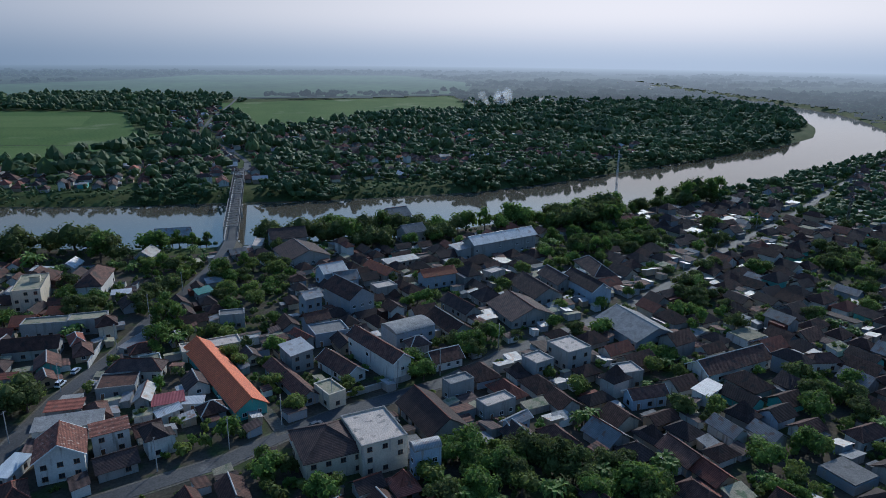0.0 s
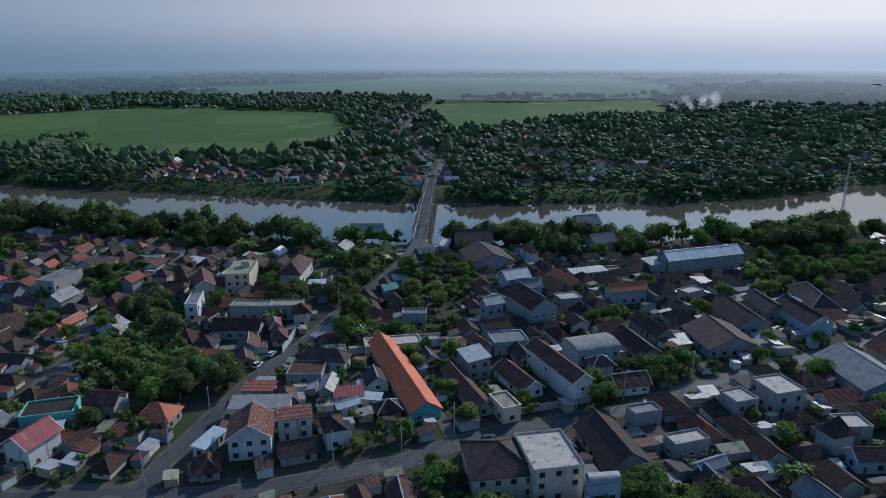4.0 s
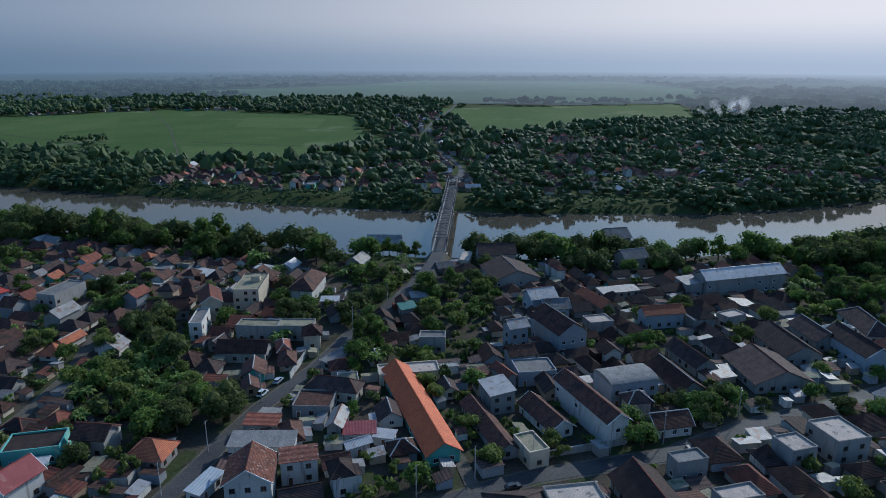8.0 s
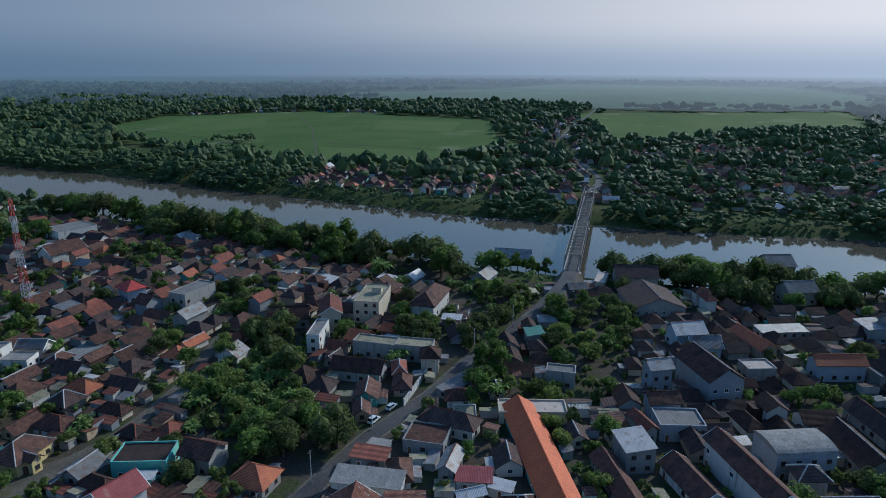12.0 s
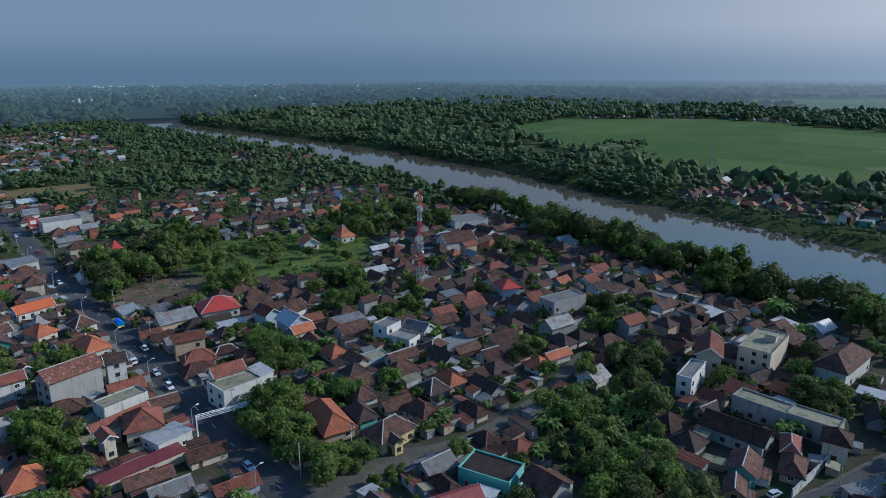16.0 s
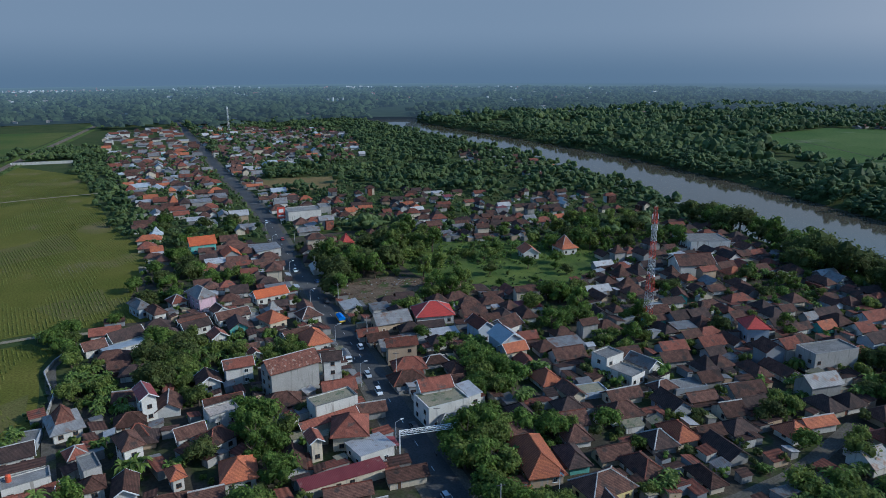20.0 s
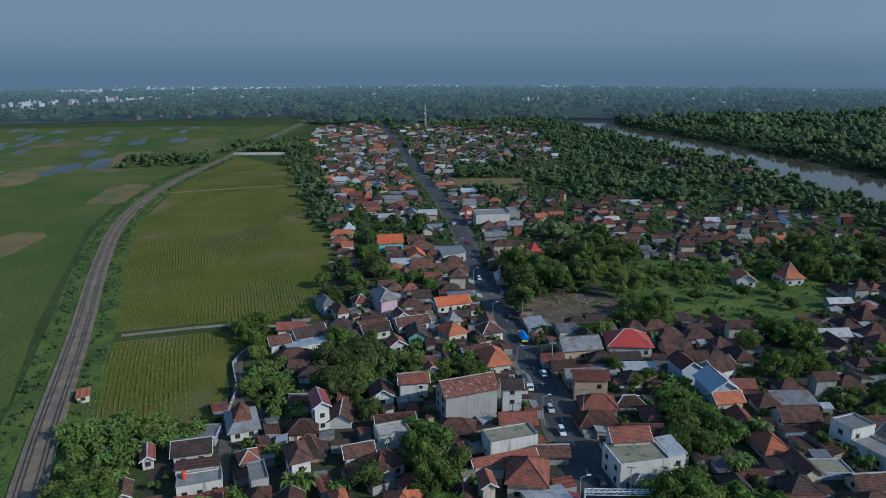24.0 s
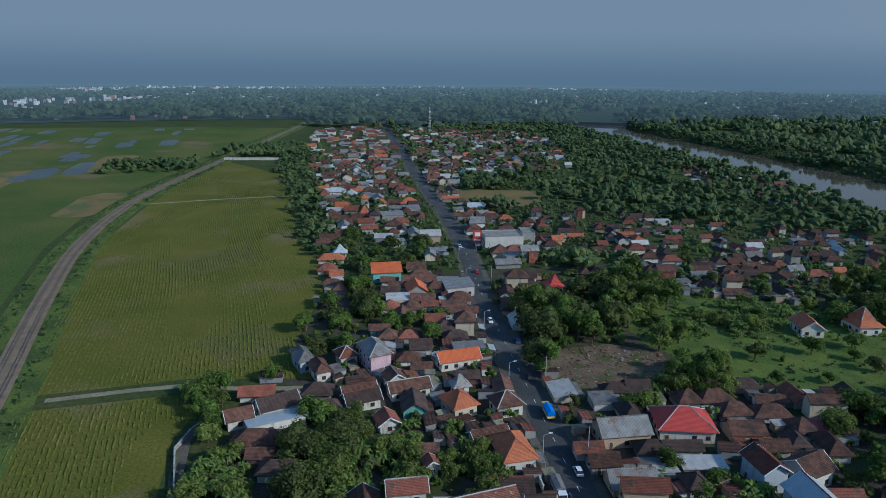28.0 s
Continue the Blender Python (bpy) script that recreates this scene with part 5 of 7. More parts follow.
grove([(-155, 262), (-150, 276), (-134, 250), (-139, 243)], 4, [1], (0.7, 0.9), 141, 0.0, bananas=0.7)
grove([(-117, 218), (-101, 247), (-82, 214), (-94, 190)], 22, [1,4,0], (0.7, 1.0), 142, 0.0, bananas=0.7)
grove([(-286, 434), (-230, 449), (-203, 399), (-238, 376)], 14, [0,6,2], (1.1, 1.6), 143, 0.0, bananas=0)
grove([(-195, 426), (-175, 450), (-151, 396), (-166, 377)], 8, [0,6], (1.2, 1.7), 144, 0.0, bananas=0)
grove([(-156, 420), (-123, 429), (-101, 362), (-125, 353)], 22, [1,0], (0.8, 1.1), 145, 0.0, bananas=0.6)
grove([(-240, 355), (-219, 380), (-194, 344), (-218, 331)], 10, [1,5], (0.7, 0.9), 146, 0.0, bananas=0.3)
grove([(-430, 215), (-378, 232), (-298, 195), (-311, 173), (-350, 175)], 13, [2,3,6], (1.0, 1.5), 147, 0.0, bananas=0)
grove([(-407, 242), (-393, 258), (-307, 226), (-296, 197)], 12, [5,3,1], (1.2, 1.6), 148, 0.0, bananas=0)
grove([(-272, 131), (-253, 145), (-237, 134), (-244, 125)], 4, [0,4], (0.6, 0.8), 149, 0.0, bananas=0.2)
grove([(-213, 108), (-207, 121), (-163, 107), (-169, 99)], 10, [0,3,1], (0.8, 1.1), 150, 0.0, bananas=0)
grove([(-290, 93), (-276, 105), (-249, 99), (-253, 88)], 8, [0,1,6], (0.75, 1.0), 151, 0.0, bananas=0.1)
grove([(-236, 15), (-242, 30), (-231, 52), (-220, 52), (-221, 36), (-204, 37), (-202, 27)], 44, [1,4], (0.7, 1.0), 152, 0.0, bananas=0.9)
grove([(-208, 23), (-213, 33), (-191, 39), (-195, 24)], 12, [0,1], (0.7, 1.0), 153, 0.0, bananas=0.2)
grove([(-288, 88), (-287, 105), (-252, 103), (-249, 91), (-262, 86)], 9, [0,1,6], (0.8, 1.15), 154, 0.0, bananas=0.2)
grove([(-268, 63), (-259, 78), (-226, 80), (-236, 68), (-254, 62)], 16, [1,4], (0.7, 0.95), 155, 0.0, bananas=0.7)
grove([(-218, 109), (-216, 115), (-175, 108), (-177, 103)], 9, [3,0,1], (0.8, 1.1), 156, 0.0, bananas=0)
grove([(-250, 95), (-247, 106), (-223, 103), (-222, 94)], 6, [1,4], (0.7, 0.9), 157, 0.0, bananas=0.3)
grove([(-311, 53), (-308, 64), (-263, 64), (-275, 55)], 5, [0,1], (0.7, 0.9), 158, 0.0, bananas=0.1)
grove([(-250, 112), (-260, 132), (-238, 123), (-232, 111)], 5, [1,4], (0.6, 0.8), 159, 0.0, bananas=0.2)
grove([(-278, 106), (-279, 123), (-248, 118), (-252, 105)], 8, [1], (0.6, 0.9), 160, 0.0, bananas=0.5)
grove([(-229, 192), (-225, 204), (-190, 186), (-197, 176)], 13, [1,0], (0.8, 1.0), 161, 0.0, bananas=0.5)
grove([(-180, 156), (-178, 174), (-159, 163), (-162, 150)], 12, [0,1], (0.8, 1.1), 162, 0.0, bananas=0)
grove([(-369, 80), (-416, 122), (-400, 130), (-325, 109), (-317, 82)], 12, [0,6], (0.8, 1.1), 163, 0.0, bananas=0.1)
grove([(-501, 109), (-514, 134), (-401, 126), (-394, 110)], 8, [0,6], (0.8, 1.1), 164, 0.0, bananas=0)
grove([(-593, 62), (-576, 77), (-474, 75), (-477, 64)], 4, [3,6], (0.9, 1.2), 165, 0.0, bananas=0)
grove([(-275, 84), (-275, 99), (-245, 103), (-245, 86)], 13, [0,1,6], (0.8, 1.15), 166, 0.0, bananas=0.1)
grove([(-271, 99), (-267, 118), (-242, 113), (-245, 98)], 14, [1,4], (0.7, 0.9), 167, 0.0, bananas=0.6)
grove([(-306, 54), (-316, 65), (-286, 68), (-288, 59)], 8, [0,4,1], (0.7, 0.95), 168, 0.0, bananas=0.1)
grove([(-269, 61), (-270, 72), (-248, 74), (-249, 64)], 9, [1,4], (0.7, 0.9), 169, 0.0, bananas=0.6)
grove([(-262, 133), (-266, 143), (-238, 137), (-237, 128)], 6, [1,4], (0.7, 0.9), 170, 0.0, bananas=0.2)
grove([(-336, 59), (-343, 76), (-314, 79), (-317, 63)], 5, [0,1], (0.7, 0.9), 171, 0.0, bananas=0)
grove([(-278, 188), (-280, 195), (-264, 186), (-265, 181)], 2, [0,1], (0.8, 1.0), 172, 0.0, bananas=0)
grove([(-300, 203), (-294, 233), (-272, 218), (-279, 200)], 16, [0,1,3], (0.8, 1.1), 173, 0.0, bananas=0.1)
grove([(-326, 167), (-358, 202), (-321, 196), (-296, 173), (-307, 165)], 12, [2,3], (1.0, 1.3), 174, 0.0, bananas=0)
grove([(-358, 123), (-369, 139), (-338, 136), (-340, 123)], 5, [0,1], (0.7, 0.9), 175, 0.0, bananas=0)
grove([(-477, 128), (-472, 160), (-428, 146), (-431, 126)], 7, [0,6], (0.8, 1.1), 176, 0.0, bananas=0)
grove([(-350, 455), (-200, 412), (-60, 380), (-30, 350), (-60, 335), (-200, 385), (-360, 430)], 60, [0, 3, 6, 2], (1.2, 1.9), 1, 0.3, bananas=0.1)
grove([(15, 365), (15, 385), (150, 372), (330, 410), (330, 380), (160, 350), (60, 345)], 46, [0, 2, 3, 6], (1.2, 1.9), 2, 0.3)
grove([(-300, 305), (-345, 300), (-380, 320), (-380, 400), (-290, 380)], 24, [0, 3, 5, 6], (1.0, 1.5), 3, 0.3)

STUFF_MATS = [ROOF[k] for k in ROOF] + [WALL[k] for k in WALL]
STUFF_SLOT = {k: i for i, k in enumerate(ROOF)} | {"w_" + k: len(ROOF) + i for i, k in enumerate(WALL)}


def plain_house(target, x, y, rot, w, d, h, kind, roof, wall):
    """A house far from the way, added to the mesh of its quarter: walls and roof."""
    over = {"g": 0.7, "h": 0.75, "p": 0.8, "s": 0.3, "f": 0.0}[kind]
    w, d = w - 2 * over, d - 2 * over
    rise = min({"g": 0.33, "h": 0.36, "p": 0.30, "s": 0.1, "f": 0}[kind] * (d + 2 * over), 4)
    body = Shape()
    if kind == "g":
        body.prism([(-d / 2, 0), (d / 2, 0), (d / 2, h - 0.22), (0, h - 0.3 + rise * d / (d + 2 * over)), (-d / 2, h - 0.22)], -w / 2, w / 2)
    else:
        body.box(-w / 2, -d / 2, 0, w / 2, d / 2, h - 0.2)
    rs, _ = roof_shape(kind, w, d, h + (0.5 if kind == "f" else 0), rise, over)
    c, s = math.cos(radians(rot)), math.sin(radians(rot))
    extra = Shape()
    r = random.Random(int(x * 17 + y * 5))
    if r.random() < 0.55:
        side, aw, ad = r.choice([-1, 1]), w * r.uniform(0.45, 0.9), r.uniform(1.8, 3.0)
        ax = r.uniform(-1, 1) * (w - aw) / 2
        y0, y1 = sorted((side * d / 2, side * (d / 2 + ad)))
        extra.box(ax - aw / 2, y0, 0, ax + aw / 2, y1, h - 0.6)
    for sh, slot in ((body, STUFF_SLOT["w_" + wall]), (rs, STUFF_SLOT[roof]), (extra, STUFF_SLOT[r.choice(["zinc", "brown", "concrete", "redbrown"])])):
        target.add([(x + u * c - v * s, y + u * s + v * c, z) for u, v, z in sh.v], sh.f, slot)
    BUILT.append((x, y, max(w, d) * 0.45, w + 2 * over, d + 2 * over, radians(rot)))


WALK_LINE = [(0, 0), (1, 28), (0, 45), (-12, 68), (-30, 79), (-57, 85), (-105, 94)]
# ---- the rest of the village: small tiled houses, close together ----
rng = random.Random(11)
MIX_OLD = ["brown"] * 11 + ["redbrown"] * 3 + ["dark"] * 6 + ["rust"] * 1 + ["zinc"] + ["white"] + ["concrete"]
MIX_EAST = ["brown"] * 9 + ["dark"] * 12 + ["redbrown"] * 2 + ["zinc"] * 1 + ["concrete"] * 2
WALLS_MIX = ["white"] * 7 + ["cream"] * 4 + ["grey"] * 6 + ["bluewhite"] * 1 + ["tan"] * 2 + ["bluegrey"] * 2 + ["teal"]
MIX_TOWN = ["brown"] * 9 + ["redbrown"] * 3 + ["rust"] * 1 + ["zinc"] * 4 + ["white"] * 2 + ["dark"] * 3 + ["paleblue"]
TREE_SPOTS = []


def village(name, poly, cell, angle, keep, roofs, size=(7, 11), seed=1, woods=0.25, limit=0.0, low=(2.5, 3.1)):
    """Fills a quarter with houses; those within limit of the way are things of their own."""
    r = random.Random(seed)
    c, s = math.cos(radians(angle)), math.sin(radians(angle))
    us = [x * c + y * s for x, y in poly]
    vs = [-x * s + y * c for x, y in poly]
    rest = Shape()
    u, row = min(us), 0
    while u < max(us):
        v = min(vs) + (row % 2) * cell * 0.5
        while v < max(vs):
            pu, pv = u + r.uniform(-1.6, 1.6), v + r.uniform(-1.6, 1.6)
            x, y = pu * c - pv * s, pu * s + pv * c
            if inside(x, y, poly) and not off_limits(x, y) and line_dist(x, y, RIVER) > RIVER_HALF + 24 and not any(inside(x, y, g) for g in GROVE_POLYS):
                w, d = r.uniform(*size), r.uniform(size[0] * 0.75, size[1] * 0.72)
                if r.random() < keep and clear(x, y, max(w, d) * 0.32, 0.0):
                    kind = r.choices(["g", "h", "s", "f", "p"], [5.5, 5, 0.25, 0.2, 0.3])[0]
                    roof = r.choice(roofs)
                    if kind == "f":
                        roof = r.choice(["concrete", "moss", "concrete"])
                    elif kind == "s":
                        roof = r.choice(["zinc", "white", "maroon", "brown", "zinc", "brown", "concrete"] if x < -60 else ["dark", "brown", "zinc", "moss", "dark", "brown", "concrete"])
                    elif roof == "concrete":
                        roof = "brown"
                    elif roof in ("zinc", "white", "maroon"):
                        kind = r.choice("ggs")
                    h = r.uniform(*low) if r.random() < 0.93 else r.uniform(5.4, 6.2)
                    rot = angle + r.choice([0, 90, 90]) + r.uniform(-5, 5)
                    wall = r.choice(WALLS_MIX)
                    if float(line_dist(x, y, WALK_LINE)) < limit:
                        house(x, y, rot, w, d, h, kind, roof, wall, 1)
                    else:
                        plain_house(rest, x, y, rot, w, d, h, kind, roof, wall)
                elif r.random() < woods:
                    TREE_SPOTS.append((x, y))
            v += cell
        u += cell
        row += 1
    if rest.v:
        tagged(put(name, rest.mesh(name, STUFF_MATS)), "close-set small houses with brown tiled roofs", "houses", kind="stuff")


village("village_houses", [(-400, 168), (-420, 300), (-330, 420), (-230, 420), (-120, 400), (-60, 330), (-75, 150), (-130, 152)], 8.4, -9, 0.85, MIX_OLD, (7.5, 12.5), 1, 0.7, 160, (2.2, 2.7))
village("village_houses", [(-420, 92), (-420, 160), (-140, 141), (-140, 40), (-232, 44), (-262, 66), (-300, 74)], 8.6, -8, 0.84, MIX_OLD, (7.5, 12.5), 2, 0.7, 150, (2.2, 2.7))
village("village_houses", [(-140, 40), (-140, 140), (-60, 138), (-40, 60)], 12, -2, 0.6, MIX_OLD, (7, 11), 3, 0.5)
village("village_houses", [(-64, 92), (-64, 139), (-22, 147), (10, 159), (46, 171), (56, 110), (40, 70)], 8.8, 14, 0.85, MIX_OLD, (6.5, 10.5), 17, 0.8, 110, (2.3, 2.9))
village("roadside_houses", [(-940, 100), (-940, 196), (-420, 160), (-420, 100)], 10.5, -4, 0.6, MIX_TOWN, (7, 15), 4, 0.6)
village("roadside_houses", [(-940, 212), (-940, 250), (-420, 212), (-420, 180)], 10.5, -4, 0.66, MIX_TOWN, (7, 15), 5, 0.6)
village("garden_houses", DENSE, 10.0, -6, 0.46, MIX_OLD, (6.5, 10.5), 6, 0.5)
village("garden_houses", TOWN_SIDE, 13, -6, 0.6, MIX_TOWN, (7, 13), 61, 0.5)
village("garden_houses", [(-780, 440), (-780, 530), (-560, 500), (-520, 440)], 13, -12, 0.45, MIX_OLD, (7, 10), 62, 0.5)
village("quarter_houses", [(-60, 150), (-60, 330), (20, 350), (100, 330), (60, 190), (9, 165)], 9.6, 14, 0.9, MIX_EAST, (7, 11), 7, 0.9, 165)
village("quarter_houses", [(60, 40), (40, 150), (60, 178), (160, 225), (330, 325), (400, 250), (330, 60)], 10.0, 12, 0.88, MIX_EAST, (8, 13), 8, 0.9, 130)
village("quarter_houses", [(100, 212), (90, 320), (160, 370), (330, 420), (420, 400), (330, 335)], 10, 12, 0.9, MIX_EAST, (8, 13), 9, 0.9)
village("quarter_houses", [(410, 290), (425, 400), (600, 500), (700, 560), (780, 520), (600, 330)], 11.5, 20, 0.65, MIX_EAST, (7, 12), 91, 0.3)
village("far_village", [(-235, 548), (-240, 650), (-60, 668), (-60, 535)], 10.5, 0, 0.6, MIX_OLD, (8, 12), 10, 0.0)
village("far_village", [(-60, 540), (-60, 900), (120, 900), (420, 760), (430, 600), (250, 530), (100, 525)], 14, 5, 0.62, MIX_OLD, (8, 13), 11, 0.0)
village("far_village", [(-50, 640), (-75, 860), (-75, 1250), (-5, 1350), (25, 1100), (10, 900), (50, 700), (45, 640)], 11, 4, 0.85, MIX_TOWN, (7, 12), 71, 0.0)
village("far_village", [(-330, 1335), (-700, 1180), (-760, 1240), (-330, 1420)], 18, 10, 0.6, MIX_OLD, (9, 15), 12, 0.0)
village("roadside_houses", [(-1300, 215), (-1300, 330), (-940, 330), (-940, 90), (-1240, 110)], 17, -4, 0.55, MIX_TOWN, (9, 15), 13, 0.0)

grove([(100, 205), (95, 300), (160, 340), (230, 330), (180, 250)], 26, [0, 1, 6, 4], (0.7, 1.05), 41, 0.1, bananas=0.15, hold=False)
grove([(60, 110), (60, 170), (160, 215), (260, 275), (300, 200), (240, 90)], 40, [0, 1, 6, 4], (0.7, 1.05), 42, 0.1, bananas=0.2, hold=False)
grove([(-380, 185), (-400, 290), (-330, 410), (-120, 390), (-70, 320), (-80, 160)], 80, [0, 1, 4, 6], (0.5, 0.9), 43, 0.0, bananas=0.25, hold=False)
grove([(-328, 226), (-318, 262), (-340, 292), (-356, 280), (-354, 246)], 34, [1, 4], (0.55, 0.9), 91, 0.3, False, 0.9, False)


# gardens between the houses
r = random.Random(21)
r.shuffle(TREE_SPOTS)
made = 0
for x, y in TREE_SPOTS:
    if made > 150:
        break
    if x > -430 and y < 440 and clear(x, y, 1.4, 0.2):
        q = r.random()
        if q < 0.22:
            banana(x, y, r.uniform(0.9, 1.4))
        elif q < 0.28:
            palm(x, y, r.uniform(0.8, 1.1))
        else:
            tree(r.choice([0, 1, 1, 4, 4, 6, 3]), x, y, r.uniform(0.55, 0.95))
        made += 1

SPARE_SPOTS = [(x, y, 0, r.uniform(0.5, 0.85)) for x, y in TREE_SPOTS[170:] if x > -430 and y < 440 and clear(x, y, 0.9)]
for q in smooth_line(EAST, 9):
    if q.x > 30:
        for side in (-1, 1):
            x, y = q.x + r.uniform(-2, 2) - side * 2.6, q.y + side * 5.4
            if r.random() < 0.6 and clear(x, y, 0.9):
                tree(r.choice([0, 4, 6, 4]), x, y, r.uniform(0.5, 0.8))

# ---- lean-tos, sheds and shrubs in the gaps between the houses ----
def infill(poly, step, seed, green):
    """Small roofs and bushes wherever a yard is left between houses; returns the bushes' spots."""
    q = random.Random(seed)
    standing = np.array([(b[0], b[1], b[3], b[4], b[5]) for b in BUILT])
    ca, sa = np.cos(standing[:, 4]), np.sin(standing[:, 4])
    xs, ys = [p[0] for p in poly], [p[1] for p in poly]
    sheds, bushes = Shape(), []
    y = min(ys)
    while y < max(ys):
        x = min(xs)
        while x < max(xs):
            px, py = x + q.uniform(-1, 1) * step * 0.3, y + q.uniform(-1, 1) * step * 0.3
            x += step
            if not inside(px, py, poly) or off_limits(px, py) or line_dist(px, py, RIVER) < RIVER_HALF + 22:
                continue
            dx, dy = px - standing[:, 0], py - standing[:, 1]
            near = np.maximum(np.abs(dx * ca + dy * sa) - standing[:, 2] / 2, 0) ** 2 + np.maximum(np.abs(-dx * sa + dy * ca) - standing[:, 3] / 2, 0) ** 2
            room = math.sqrt(near.min())
            for line, wd in ROADS:
                room = min(room, float(line_dist(px, py, line)) - wd / 2 - 0.8)
            if room < 0.9:
                continue
            wooded = any(inside(px, py, g) for g in GROVE_POLYS)
            if q.random() < green or wooded or room < 1.3:
                if q.random() < 0.8:
                    bushes.append((px, py, 0, min(room * 0.8, q.uniform(0.6, 2.0)) * (1.3 if wooded else 1)))
                continue
            k = int(near.argmin())
            rot = standing[k, 4] + q.choice([0, math.pi / 2, math.pi, -math.pi / 2])
            w = min(room * 2.3, q.uniform(3.0, step * 1.5)); d = min(room * 1.7, q.uniform(2.2, step * 0.9)); h = q.uniform(1.9, 2.4)
            c, s_ = math.cos(rot), math.sin(rot)
            lift = d * q.uniform(0.1, 0.22)
            body = Shape().prism([(-d / 2, 0), (d / 2, 0), (d / 2, h + lift - 0.1), (-d / 2, h - 0.1)], -w / 2 + 0.15, w / 2 - 0.15)
            lid = Shape().prism([(-d / 2 - 0.25, h - 0.05), (d / 2 + 0.25, h + lift + 0.05), (d / 2 + 0.25, h + lift + 0.13), (-d / 2 - 0.25, h + 0.03)], -w / 2 - 0.1, w / 2 + 0.1)
            roof = q.choice(["brown", "brown", "brown", "dark", "zinc", "redbrown", "redbrown", "brown", "moss", "white"] if px < -60 else ["brown", "dark", "zinc", "moss", "dark", "concrete", "brown", "zinc"])
            for sh, slot in ((body, STUFF_SLOT["w_" + q.choice(["grey", "grey", "tan", "white", "bluegrey"])]), (lid, STUFF_SLOT[roof])):
                sheds.add([(px + u * c - v * s_, py + u * s_ + v * c, z) for u, v, z in sh.v], sh.f, slot)
        y += step
    if sheds.v:
        tagged(put("lean_tos", sheds.mesh("lean_tos", STUFF_MATS)), "low lean-tos and sheds with rusty sheet and tile roofs", "sheds", kind="stuff")
    return bushes


BUSHES = []
BUSHES += infill([(-400, 168), (-420, 300), (-330, 420), (-120, 400), (-60, 335), (-70, 150), (-130, 152)], 5.0, 31, 0.3)
BUSHES += infill([(-420, 92), (-420, 160), (-70, 141), (-50, 60), (-140, 40), (-232, 44), (-262, 66), (-300, 74)], 5.0, 32, 0.35)
BUSHES += infill([(-64, 92), (-64, 140), (-22, 148), (10, 160), (46, 172), (56, 110), (40, 70)], 4.8, 34, 0.4)
BUSHES += infill([(-60, 150), (-60, 335), (20, 350), (100, 330), (330, 420), (430, 300), (330, 50), (60, 100), (48, 176), (9, 163)], 5.6, 33, 0.35)

# ---- woods farther off: many low crowns in one sheet of foliage ----
wr = random.Random(8)
FAR_CROWNS = []
for k in range(6):
    v, f = crown_arrays(wr, 5, 3.4, 2.7, 0.62, 16, 1.0, True)
    v[:, 2] += 3.4
    FAR_CROWNS.append((v, f))


DISTANT_CROWNS = []
for k in range(5):
    v, f = crown_arrays(wr, 3, 4.0, 2.4, 0.8, 6, 1.2, True)
    v[:, 2] += 3.4
    DISTANT_CROWNS.append((v, f))


CANOPY = []
for k in range(6):
    V, F = [], []
    for j in range(5):
        a, q, e = wr.uniform(0, 6.28), math.sqrt(wr.random()) * 4.2, wr.uniform(1.0, 1.9)
        bump_ = np.array([[wr.uniform(0.66, 1.3)] for _ in ICO_V])
        V.append(ICO_V * bump_ * (e, e, e * 1.5) + (math.cos(a) * q, math.sin(a) * q, wr.uniform(3.2, 5.0))); F.append(DOME_F + j * len(ICO_V))
    CANOPY.append((np.concatenate(V), np.concatenate(F)))


def woods(name, spots, label, crowns=None, mat=None):
    V, F, n = [], [], 0
    for x, y, z, s in spots:
        v, f = wr.choice(crowns or FAR_CROWNS)
        a = wr.uniform(0, 6.28)
        c, q = math.cos(a) * s, math.sin(a) * s
        hs = s * wr.uniform(0.75, 1.35) * (0.42 if crowns is CANOPY else 1.0)
        V.append(np.stack([v[:, 0] * c - v[:, 1] * q + x, v[:, 0] * q + v[:, 1] * c + y, v[:, 2] * hs + z - 0.6], 1))
        F.append(f + n)
        n += len(v)
    if V:
        tagged(new(name, tri_mesh(name, np.concatenate(V), np.concatenate(F), mat or WOODS)), label, "woodland", kind="stuff")


LOW_CROWNS = []
for k in range(5):
    v, f = crown_arrays(wr, 3, 2.7, 2.4, 0.55, 12, 0.95, True)
    v[:, 2] += 3.2
    LOW_CROWNS.append((v, f))
MID_CROWNS = []
for k in range(6):
    v, f = crown_arrays(wr, 6, 2.8, 2.6, 0.42, 110, 0.85)
    v[:, 2] += 3.4
    MID_CROWNS.append((v, f))
for k, mat in enumerate((LEAF, LEAF2, LEAF3)):
    woods("village_trees", SPARE_SPOTS[k::3], "small leafy trees in yards between the houses", MID_CROWNS, mat)
SHRUB_CROWNS = []
for k in range(6):
    v, f = crown_arrays(wr, 3, 1.0, 0.9, 0.36, 30, 0.95)
    v[:, 2] += 1.1
    SHRUB_CROWNS.append((v, f))
for k, mat in enumerate((LEAF, LEAF2, LEAF3)):
    woods("garden_shrubs", BUSHES[k::3], "bushes and small garden plants between the houses", SHRUB_CROWNS, mat)


